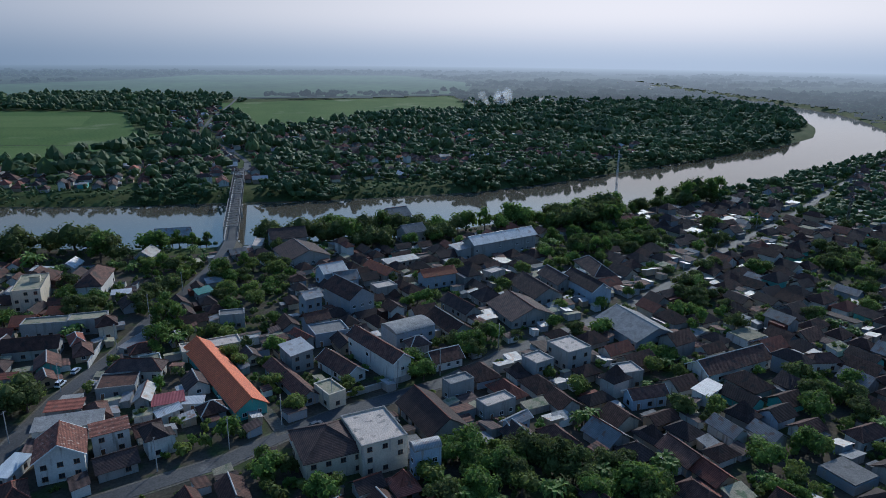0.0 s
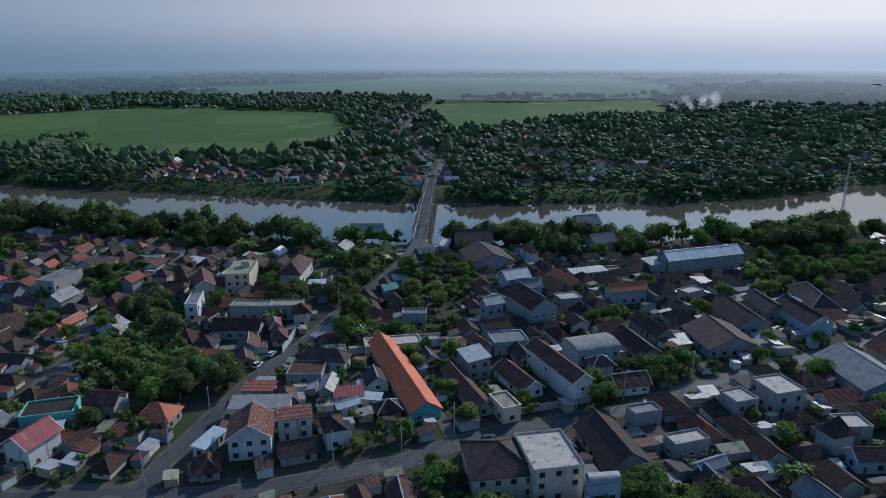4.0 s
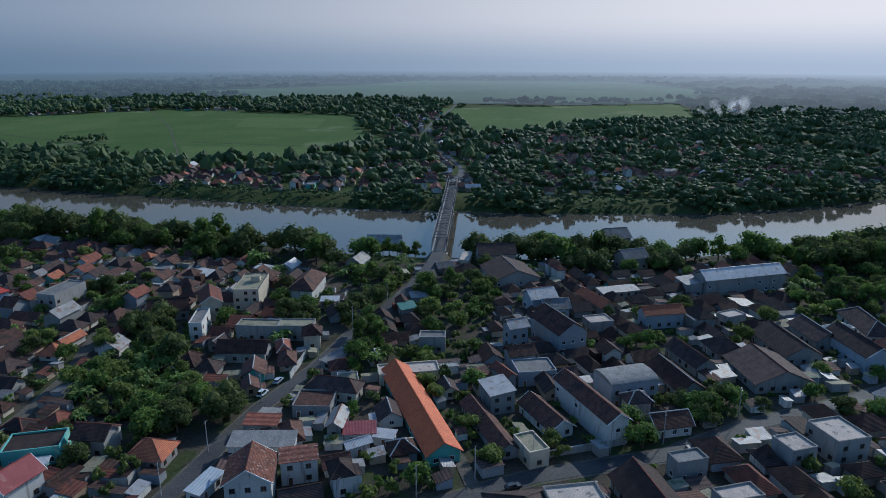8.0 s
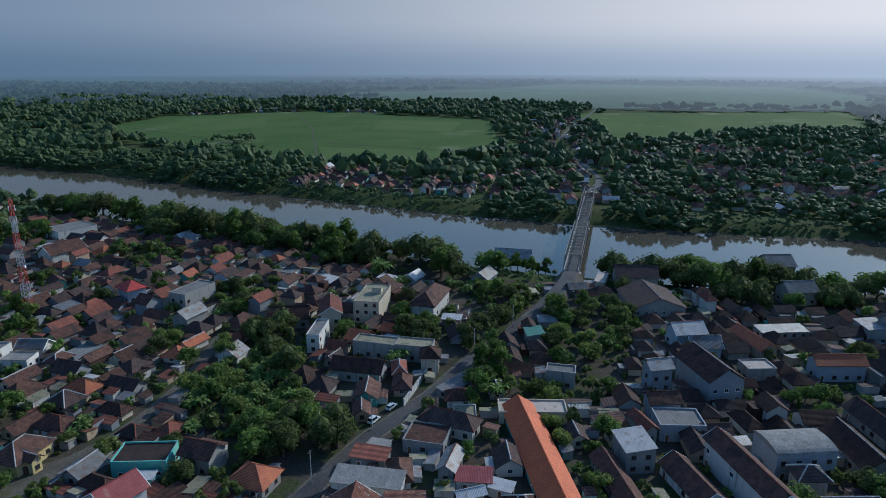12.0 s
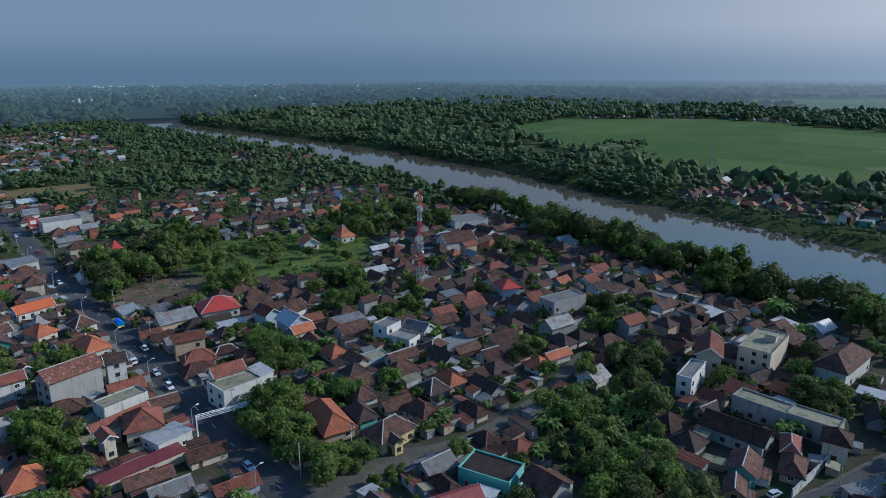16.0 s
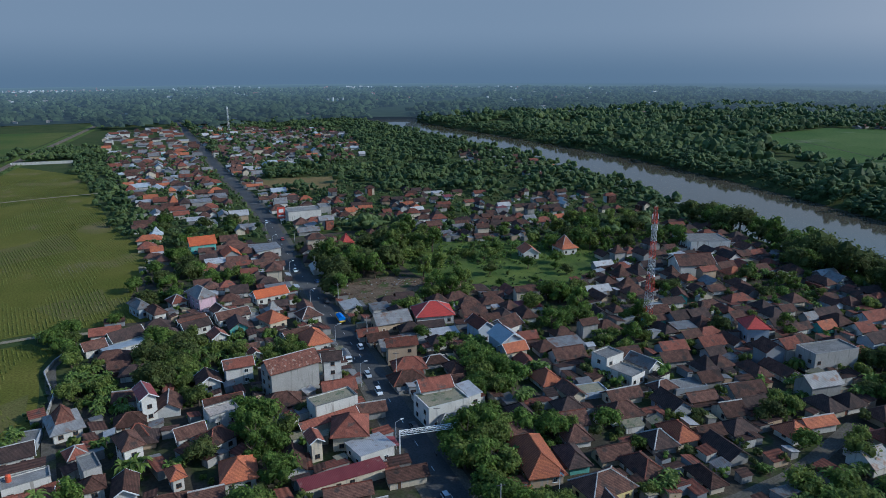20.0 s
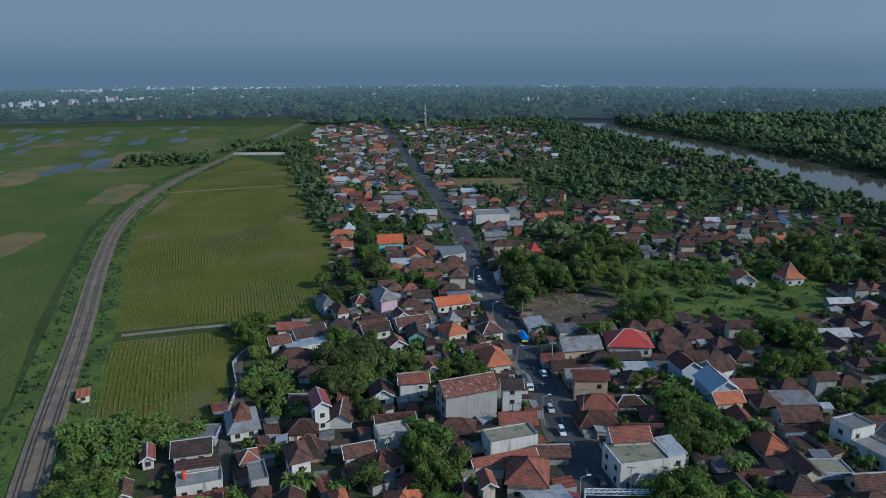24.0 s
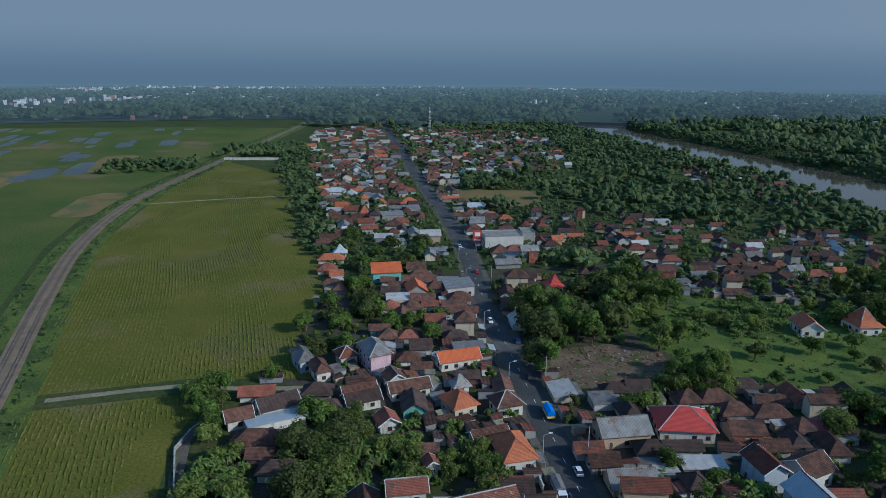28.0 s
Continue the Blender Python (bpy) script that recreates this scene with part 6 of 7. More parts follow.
def scatter(xlo, xhi, ylo, yhi, step, keep, size, test, seed):
    q = np.random.RandomState(seed)
    X, Y = np.meshgrid(np.arange(xlo, xhi, step), np.arange(ylo, yhi, step))
    X = X.ravel() + q.uniform(-0.5, 0.5, X.size) * step
    Y = Y.ravel() + q.uniform(-0.5, 0.5, Y.size) * step
    ok = q.uniform(size=X.size) < keep
    D = line_dist(X, Y, RIVER)
    ok &= D > RIVER_HALF + 5
    for p in OPEN_GROUND:
        ok &= ~inside(X, Y, p)
    for line, wd in ROADS:
        ok &= line_dist(X, Y, line) > wd / 2 + 3
    ok &= test(X, Y, D)
    for bx, by, br, *_ in BUILT:
        ok &= (X - bx) ** 2 + (Y - by) ** 2 > (br + 2) ** 2
    t = np.clip((RIVER_HALF + 22 - D) / 26.0, 0, 1)
    Z = -8.0 * t * t * (3 - 2 * t)
    S = q.uniform(*size, X.size)
    return list(zip(X[ok], Y[ok], Z[ok], S[ok]))


def clearing(X, Y):
    """Gaps in the woods: gardens and small plots, by a smooth pattern."""
    return np.sin(X / 47.0 + 1.3 * np.sin(Y / 61.0)) * np.cos(Y / 39.0 + np.sin(X / 83.0)) < 0.62


river_y = lambda X: np.interp(X, [p[0] for p in RIVER], [p[1] for p in RIVER])
woods("far_bank_shrubs", scatter(-900, 700, 440, 760, 5.8, 0.85, (0.5, 1.1), lambda X, Y, D: (Y > river_y(X)) & (D < RIVER_HALF + 30) & (np.abs(X - 9) > 9), 15), "dense shrubs overhanging the far river bank", LOW_CROWNS)
woods("far_bank_woods", scatter(-1330, 560, 480, 760, 8.4, 0.95, (0.75, 1.7), lambda X, Y, D: clearing(X, Y * 1.4) & (Y > river_y(X)) & (D < np.where(X < -60, 115, 260)) & ~((X > -240) & (X < -60)) & (np.abs(X - 5) > 22), 1), "dense dark woodland on the river's far bank")
woods("far_bank_trees", scatter(-245, -55, 545, 675, 6.4, 0.5, (0.4, 0.9), lambda X, Y, D: D > RIVER_HALF + 20, 33), "low trees among the riverside houses", LOW_CROWNS)
woods("garden_trees", scatter(-780, -340, 205, 430, 6.2, 0.75, (0.4, 1.0), lambda X, Y, D: (Y < river_y(X)) & ((inside(X, Y, DENSE) & (np.sin(X * 3.1 + Y * 5.7) > -0.6)) | ~clearing(X * 1.3, Y)), 28), "low garden trees and bushes between the houses", LOW_CROWNS)
woods("riverside_woods", scatter(-1330, -330, 180, 640, 8.6, 0.86, (0.55, 1.6), lambda X, Y, D: (clearing(X * 1.3, Y) | (D < 130)) & (Y < river_y(X)) & (Y > 212) & ~inside(X, Y, DENSE) & (~inside(X, Y, TOWN_SIDE) | (np.sin(X * 7.3) > 0.2)), 2), "green woodland and gardens between town and river")
woods("riverside_woods", scatter(330, 900, 100, 700, 9.2, 0.85, (0.8, 1.5), lambda X, Y, D: (Y < river_y(X)), 3), "woodland gardens along the river bend")
woods("bank_shrubs", scatter(-900, 700, 300, 640, 6.0, 0.7, (0.4, 0.75), lambda X, Y, D: (Y < river_y(X)) & (D < RIVER_HALF + 34) & (np.abs(X + 1) > 8), 14), "dense shrubs on the near river bank", LOW_CROWNS)
woods("far_woods", scatter(-60, 1000, 640, 1300, 11.0, 0.9, (0.8, 1.9), lambda X, Y, D: (Y > river_y(X)) & (D > np.where(X > 450, 62, 100)) & clearing(X, Y) & (line_dist(X, Y, FAR_ROAD) > 12), 4), "hazy woodland beyond the river", DISTANT_CROWNS)
woods("far_woods", scatter(-1300, 40, 560, 1620, 13.5, 0.8, (1.1, 2.2), lambda X, Y, D: (D > 115) & clearing(X, Y) & (Y > river_y(X)) & (line_dist(X, Y, FAR_ROAD) > 12), 5), "hazy woodland around distant fields", DISTANT_CROWNS)
woods("tree_belt", scatter(-1000, -420, 66, 110, 8.0, 0.6, (0.7, 1.2), lambda X, Y, D: X < 0, 6), "belt of trees between the fields and the town")
woods("field_trees", [(wr.uniform(-452, -405), wr.uniform(785, 855), 0, wr.uniform(0.9, 1.6)) for k in range(14)] + [(-400 + wr.uniform(-45, 45), 765 + wr.uniform(-45, 45), 0, wr.uniform(0.3, 0.8)) for k in range(26)],
      "clump of trees and bushes amid the rice fields")
woods("town_trees", scatter(-940, -425, 96, 262, 6.2, 0.85, (0.45, 1.1), lambda X, Y, D: X < 0, 26), "garden trees among the roadside houses", LOW_CROWNS)
woods("tree_belt", scatter(-1005, -900, -8, 78, 7.5, 0.85, (0.9, 1.4), lambda X, Y, D: X < 0, 27), "dark clump of trees by the railway's bend")
woods("tree_belt", [(x, y, 0, wr.uniform(0.8, 1.35)) for x, y in ((wr.uniform(-870, -795), wr.uniform(-105, -18)) for k in range(90)) if y < -18 - 0.16 * (x + 795) - 6], "dark clump of trees in the fields")


def belts(X, Y):
    """Woods between far fields, in long belts."""
    return np.sin(X / 310.0 + 1.1 * np.sin(Y / 270.0)) * np.cos(Y / 150.0 + 0.8 * np.sin(X / 390.0)) < 0.35


# these far crowns glow faintly, haze put into their emission colour
woods("distant_woods", scatter(-3200, -1250, -1500, 2400, 40.0, 0.97, (4.0, 6.6), lambda X, Y, D: (belts(X, Y) | (Y > -200)) & (np.hypot(X, Y) < 3300) & ((Y > 90) | (X < -1500)), 8), "distant woodland with painted haze around the town", CANOPY, FAR_TREES)
woods("distant_woods", scatter(-1250, 2400, 1250, 3200, 40.0, 0.92, (3.0, 5.5), lambda X, Y, D: belts(X, Y) & (np.hypot(X, Y) < 3300) & (np.hypot(X, Y) > np.where(X < 100, 1660, 1300)), 9), "distant woodland with painted haze", CANOPY, FAR_TREES)
woods("distant_woods", scatter(1000, 2600, 200, 1500, 32.0, 0.8, (2.4, 4.6), lambda X, Y, D: belts(X, Y) | (D < 150), 10), "distant woodland with painted haze past the river bend", CANOPY, FAR_TREES)

woods("distant_woods", scatter(-1800, -1300, 540, 1000, 14.0, 0.92, (1.4, 2.3), lambda X, Y, D: D < 170, 13), "trees with painted haze where the river turns away", CANOPY, FAR_TREES)
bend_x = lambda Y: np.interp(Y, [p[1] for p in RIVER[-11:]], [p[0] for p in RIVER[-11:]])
woods("distant_woods", scatter(640, 1700, 560, 2300, 15.0, 0.9, (1.5, 2.6), lambda X, Y, D: (X > bend_x(Y)) & (D < 125), 12), "trees with painted haze along the river bend", CANOPY, FAR_TREES)

# ---- the distant town: many small pale buildings ----
qr = np.random.RandomState(4)
s_town = Shape()


def town_block(x, y, w, e, h, slot):
    if line_dist(x, y, RIVER) > 110 and not off_limits(x, y):
        s_town.box(x - w / 2, y - e / 2, 0, x + w / 2, y + e / 2, h + 7, slot)


for k in range(240):
    a, d = radians(qr.uniform(42, 116)), qr.uniform(1500, 2300)
    town_block(-math.sin(a) * d, math.cos(a) * d, qr.uniform(5, 9), qr.uniform(5, 9), qr.uniform(-1, 3), qr.choice([0, 1, 2]))
CLUSTERS = [(-3250, 1380, 130, 50), (-1868, 718, 70, 22), (-2713, 1650, 130, 44), (-2344, -35, 110, 46)]
for k in range(46):
    a, d = radians(qr.uniform(46, 116)), qr.uniform(2250, 3700)
    CLUSTERS.append((-math.sin(a) * d, math.cos(a) * d, qr.uniform(90, 240), 50))
for cx, cy, reach, many in CLUSTERS:
    for k in range(many):
        long = qr.uniform() < 0.08
        town_block(cx + qr.normal(0, reach * 0.6), cy + qr.normal(0, reach * 0.6), qr.uniform(3.5, 7.5), qr.uniform(4, 8) * (3 if long else 1), qr.choice([1.5, 3, 5, 8], p=[0.4, 0.35, 0.2, 0.05]), qr.choice([0, 0, 0, 1, 2]))
for k in range(5):
    s_town.bar((-1890 + 16 * k, 690 + 9 * k, 0), (-1890 + 16 * k, 690 + 9 * k, 17 + 4 * (k % 2)), 3.6, 0, 10, 3.2)
# walls and roofs emit a little light as painted haze
tagged(put("distant_town", s_town.mesh("distant_town", [painted_haze("far pale walls with painted haze", (0.38, 0.38, 0.37), 0.02, 0.3), painted_haze("far cream walls with painted haze", (0.22, 0.19, 0.16), 0.02, 0.3), painted_haze("far red roofs with painted haze", (0.2, 0.09, 0.06), 0.02, 0.3)])), "pale buildings of a distant town in painted haze", "town", kind="stuff")

# the plain beyond, out to the horizon, its haze painted as emission
radii = list(range(1500, 2640, 38)) + [2700, 3000, 3400, 3900, 4400, 4690]
turns = 420
pv = [(math.cos(2 * math.pi * k / turns) * q, math.sin(2 * math.pi * k / turns) * q, 0.5) for q in radii for k in range(turns)]
flat = np.array(pv)
wet = (line_dist(flat[:, 0], flat[:, 1], RIVER) < 60) & (np.hypot(flat[:, 0], flat[:, 1]) < 2660) & (flat[:, 0] > 0)
for p in (PADDY_WEST, PADDY_EAST, SOUTH_FIELDS, CORN):
    wet |= inside(flat[:, 0], flat[:, 1], p)
pf = []
for j in range(len(radii) - 1):
    for k in range(turns):
        q = (turns * j + k, turns * (j + 1) + k, turns * (j + 1) + (k + 1) % turns, turns * j + (k + 1) % turns)
        if not any(wet[n] for n in q):
            pf.append(q)
tagged(put("backdrop", mesh_of("backdrop", pv, pf, FAR_LAND)), "plain with painted haze reaching to the horizon", "plain", kind="structure")

# glowing shell with the haze painted on, far behind all
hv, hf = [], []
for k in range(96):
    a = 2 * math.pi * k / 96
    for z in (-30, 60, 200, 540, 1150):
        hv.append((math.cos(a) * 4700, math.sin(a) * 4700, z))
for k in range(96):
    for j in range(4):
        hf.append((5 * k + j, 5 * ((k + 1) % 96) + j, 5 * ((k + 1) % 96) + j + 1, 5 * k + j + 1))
tagged(put("backdrop", mesh_of("backdrop", hv, hf, haze_mat, smooth=True)), "grey-blue morning haze painted as a glow along the horizon", "haze", kind="structure")

# ---- bridge ----
def bridge():
    a, b, z = Vector((-1.2, 357.0)), Vector((9.7, 561.0)), 4.0
    length = (b - a).length
    ob = thing("bridge", a.x, a.y, 0, math.degrees(math.atan2(b.y - a.y, b.x - a.x)), "two-span steel truss road bridge over the river", "bridge")
    put("deck", Shape().box(0, -3.6, z - 0.7, length, 3.6, z).mesh("deck", ASPHALT), ob)
    for sy in (-1, 1):
        put("kerb", Shape().box(0, sy * 3.3 - 0.25, z, length, sy * 3.3 + 0.25, z + 0.35).mesh("kerb", CONCRETE), ob)
    for x0, x1, n in ((2.0, 88.0, 14), (90.0, length - 2.0, 18)):
        step = (x1 - x0) / n
        for sy in (-3.75, 3.75):
            s = Shape()
            s.bar((x0, sy, z + 0.1), (x1, sy, z + 0.1), 0.24)
            s.bar((x0 + step, sy, z + 5.4), (x1 - step, sy, z + 5.4), 0.24)
            put("chord", s.mesh("chord", BRIDGE_STEEL), ob)
            s = Shape()
            for k in range(n):
                p, q = x0 + k * step, x0 + (k + 1) * step
                if k == 0:
                    s.bar((p, sy, z), (q, sy, z + 5.4), 0.2)
                elif k == n - 1:
                    s.bar((p, sy, z + 5.4), (q, sy, z), 0.2)
                elif k % 2:
                    s.bar((p, sy, z + 5.4), (q, sy, z), 0.15)
                else:
                    s.bar((p, sy, z), (q, sy, z + 5.4), 0.15)
                if k:
                    s.bar((p, sy, z), (p, sy, z + 5.4), 0.12)
            put("web", s.mesh("web", BRIDGE_STEEL), ob)
            s = Shape()
            for hgt in (0.6, 1.1):
                s.bar((x0, sy * 0.94, z + hgt), (x1, sy * 0.94, z + hgt), 0.07)
            put("railing", s.mesh("railing", BRIDGE_STEEL), ob)
        for k in range(1, n):
            p = x0 + k * step
            s = Shape().bar((p, -3.75, z + 5.4), (p, 3.75, z + 5.4), 0.15)
            if k < n - 1:
                s.bar((p, -3.75, z + 5.4), (p + step, 3.75, z + 5.4), 0.09).bar((p, 3.75, z + 5.4), (p + step, -3.75, z + 5.4), 0.09)
            put("cross_brace", s.mesh("cross_brace", BRIDGE_STEEL), ob)
    for x in (0.5, 89.0, length - 0.5):
        put("pier", Shape().box(x - 1.1, -3.9, -9, x + 1.1, 3.9, z - 0.7).box(x - 1.5, -4.6, z - 1.8, x + 1.5, 4.6, z - 0.72).mesh("pier", CONCRETE), ob)


bridge()


def ramp(line, zs, width):
    """An earth embankment with the road on top, rising to the bridge."""
    top, v, f = Shape(), [], []
    for (x, y), z, (dx, dy) in zip(line, zs, [(line[min(i + 1, len(line) - 1)][0] - line[max(i - 1, 0)][0], line[min(i + 1, len(line) - 1)][1] - line[max(i - 1, 0)][1]) for i in range(len(line))]):
        n = math.hypot(dx, dy)
        nx_, ny_ = -dy / n, dx / n
        for o, zz in ((-width / 2 - 2.2 * z / 2, -0.5), (-width / 2, z), (width / 2, z), (width / 2 + 2.2 * z / 2, -0.5)):
            v.append((x + nx_ * o, y + ny_ * o, zz))
    for k in range(len(line) - 1):
        for j in range(3):
            f.append((4 * k + j, 4 * k + 4 + j, 4 * k + 5 + j, 4 * k + 1 + j))
    me = mesh_of("embankment", v, f, [VERGE, ASPHALT], [1 if i % 3 == 1 else 0 for i in range(len(f))])
    tagged(put("embankment", me), "sloped road embankment leading up to the bridge", "embankment", kind="structure")


ramp([(-22, 287), (-15.5, 305), (-10, 320), (-4.6, 338), (-2.4, 348), (-1.25, 357)], [0.2, 0.7, 1.6, 3.0, 3.7, 4.0], 6.4)
ramp([(9.7, 561), (11.5, 572), (14, 590), (17, 615), (18, 640)], [4.0, 3.4, 2.2, 0.8, 0.2], 6.0)


# ---- masts, gantry, lamps ----
def lattice_mast(x, y, height, base, top, sections, label, bands):
    ob = thing("radio_mast", x, y, 0, 20, label, "mast")
    for k in range(sections):
        z0, z1 = height * k / sections, height * (k + 1) / sections
        r0, r1 = base + (top - base) * k / sections, base + (top - base) * (k + 1) / sections
        s = Shape()
        for j in range(4):
            c0, c1 = [(math.cos(math.pi / 4 + q * math.pi / 2), math.sin(math.pi / 4 + q * math.pi / 2)) for q in (j, j + 1)]
            s.bar((c0[0] * r0, c0[1] * r0, z0), (c0[0] * r1, c0[1] * r1, z1), 0.09)
            zm, rm = (z0 + z1) / 2, (r0 + r1) / 2
            s.bar((c0[0] * r0, c0[1] * r0, z0), (c1[0] * rm, c1[1] * rm, zm), 0.045)
            s.bar((c1[0] * r0, c1[1] * r0, z0), (c0[0] * rm, c0[1] * rm, zm), 0.045)
            s.bar((c0[0] * rm, c0[1] * rm, zm), (c1[0] * r1, c1[1] * r1, z1), 0.045)
            s.bar((c1[0] * rm, c1[1] * rm, zm), (c0[0] * r1, c0[1] * r1, z1), 0.045)
            s.bar((c0[0] * r0, c0[1] * r0, z0), (c1[0] * r0, c1[1] * r0, z0), 0.045)
        put("section", s.mesh("section", bands[k % len(bands)]), ob)
    if base > 1.5:
        for k in range(6):
            a = k * math.pi / 3
            put("antenna", Shape().box(-0.16, -0.1, 0, 0.16, 0.1, 2.0).mesh("antenna", WHITEPAINT), ob, pose(math.cos(a) * (top + 0.5), math.sin(a) * (top + 0.5), height * (0.9 - 0.1 * (k % 2)), 0, 0, math.degrees(a)))
        put("dish", Shape().bar((0, 0, 0), (0.35, 0, 0), 0.55, 0, 12).mesh("dish", WHITEPAINT), ob, pose(top + 0.4, 0, height * 0.42))
        put("ladder", Shape().box(-0.25, 0, 0, -0.19, 0.06, height).box(0.19, 0, 0, 0.25, 0.06, height).mesh("ladder", GALV), ob, pose(0, 0, 0.3))


lattice_mast(-215.5, 267.5, 47.5, 2.1, 0.7, 14, "tall red and white lattice radio mast among houses", [REDPAINT, REDPAINT, GALV, GALV])
lattice_mast(270, 424, 33, 0.9, 0.5, 8, "slim grey lattice mast near the river", [GALV])
lattice_mast(-1147, 280, 42, 2.4, 0.8, 8, "distant lattice mast above the town", [GALV])
lattice_mast(352, 300, 38, 0.9, 0.5, 8, "slim dark lattice mast in the hazy quarter", [STEEL])


def gantry():
    ax, ay, bx, by = -175.2, 141.4, -171.6, 157.0
    length = math.hypot(bx - ax, by - ay)
    ob = thing("road_gantry", ax, ay, 0, math.degrees(math.atan2(by - ay, bx - ax)), "white lattice beam spanning the main road on posts", "gantry")
    for x in (0, length):
        put("post", Shape().bar((x, -0.4, 0), (x, -0.4, 7), 0.14).bar((x, 0.4, 0), (x, 0.4, 7), 0.14).mesh("post", WHITEPAINT), ob)
    s = Shape()
    for y in (-0.45, 0.45):
        for z in (5.9, 6.9):
            s.bar((0, y, z), (length, y, z), 0.09)
    n = 12
    for k in range(n):
        p, q = length * k / n, length * (k + 1) / n
        for y in (-0.45, 0.45):
            s.bar((p, y, 5.9 if k % 2 else 6.9), (q, y, 6.9 if k % 2 else 5.9), 0.06)
        s.bar((p, -0.45, 6.9), (q, 0.45, 6.9), 0.06)
    put("beam", s.mesh("beam", WHITEPAINT), ob)


gantry()
lamp_pole = Shape().bar((0, 0, 0), (0, 0, 8.2), 0.12, 0, 8, 0.08).bar((0, 0, 8.1), (1.6, 0, 8.7), 0.06, 0, 6).mesh("pole", GALV)
lamp_head = Shape().box(1.4, -0.16, 8.62, 2.3, 0.16, 8.82).mesh("lamp_head", WHITEPAINT)


def street_lamp(x, y, rot):
    ob = thing("street_lamp", x, y, 0.05, rot, "tall grey street lamp beside the main road", "street lamp", "lamps along the main road")
    put("pole", lamp_pole, ob)
    put("lamp_head", lamp_head, ob)


for q in smooth_line(MAIN, 34)[::1]:
    if -480 < q.x < -90:
        street_lamp(q.x, q.y - 6.0, 85)
pole_mesh = Shape().bar((0, 0, 0), (0, 0, 9.5), 0.14, 0, 8, 0.1).mesh("pole", CONCRETE)
arm_mesh = Shape().box(-1.0, -0.07, 9.0, 1.0, 0.07, 9.14).mesh("crossarm", STEEL)
for line, off, lo, hi in ((EAST, 5.0, -40, 300), (BRIDGE_ROAD, 4.4, -80, -20), (MAIN, 6.4, -430, -80)):
    for k, q in enumerate(smooth_line(line, 30)):
        if lo < q.x < hi:
            ob = thing("utility_pole", q.x, q.y + off, 0, 75, "grey concrete utility pole by the street", "utility pole", "poles along the streets")
            put("pole", pole_mesh, ob)
            put("crossarm", arm_mesh, ob)
ob = thing("flagpole", -139.0, 166.0, 0, 0, "white flagpole with a small red and white flag", "flagpole")
put("pole", Shape().bar((0, 0, 0), (0, 0, 9), 0.09, 0, 8, 0.05).mesh("pole", WHITEPAINT), ob)
put("flag", Shape().box(0.06, -0.03, 8.4, 1.5, 0.03, 8.95, 0).box(0.06, -0.03, 7.85, 1.5, 0.03, 8.4, 1).mesh("flag", [REDPAINT, WHITEPAINT]), ob)
ob = thing("shop_sign", -466, 186, 0, 80, "tall red and white shop sign on posts", "sign")
put("post", Shape().bar((-1.0, 0, 0), (-1.0, 0, 10), 0.15).bar((1.0, 0, 0), (1.0, 0, 10), 0.15).mesh("post", WHITEPAINT), ob)
put("panel", Shape().box(-2.6, -0.25, 3.2, 2.6, 0.25, 10.8).mesh("panel", REDPAINT), ob)
put("emblem", Shape().box(-1.5, -0.32, 7.2, 1.5, -0.24, 9.4).box(-1.8, -0.32, 4.6, 1.8, -0.24, 5.4).mesh("emblem", WHITEPAINT), ob)


# ---- vehicles ----
def wheels(ob, xs, half, r):
    tyre = Shape().bar((0, -0.11, 0), (0, 0.11, 0), r, 0, 12).mesh("wheel", RUBBER)
    for x in xs:
        for y in (-half, half):
            put("wheel", tyre, ob, pose(x, y, r))


def car(x, y, rot, paint, tall=1.45, length=4.2, words="car"):
    ob = thing("car", x, y, 0.17, rot, words, "car", "cars on the roads")
    l = length / 2
    prof = [(-l, 0.35), (l, 0.35), (l, 0.72), (l - 0.25, 0.9), (l - 1.2, 0.98), (-l + 0.1, 0.98), (-l, 0.8)]
    s = Shape()
    n = len(prof)
    s.add([(px, -0.84, pz) for px, pz in prof] + [(px, 0.84, pz) for px, pz in prof],
          [(k, (k + 1) % n, n + (k + 1) % n, n + k) for k in range(n)] + [tuple(range(n))[::-1], tuple(range(n, 2 * n))])
    put("body", s.mesh("body", paint), ob)
    s = Shape()
    lo, hi = 0.98, tall
    f0, f1, b0, b1 = l - 1.15, l - 1.75, -l + 0.15, -l + 0.5
    s.add([(b0, -0.78, lo), (f0, -0.78, lo), (f0, 0.78, lo), (b0, 0.78, lo), (b1, -0.62, hi), (f1, -0.62, hi), (f1, 0.62, hi), (b1, 0.62, hi)],
          [(0, 1, 5, 4), (1, 2, 6, 5), (2, 3, 7, 6), (3, 0, 4, 7)])
    put("glazing", s.mesh("glazing", GLASS), ob)
    put("roof", Shape().box(b1 - 0.04, -0.64, hi - 0.02, f1 + 0.04, 0.64, hi + 0.05).mesh("roof", paint), ob)
    wheels(ob, (-l + 0.8, l - 0.8), 0.78, 0.32)


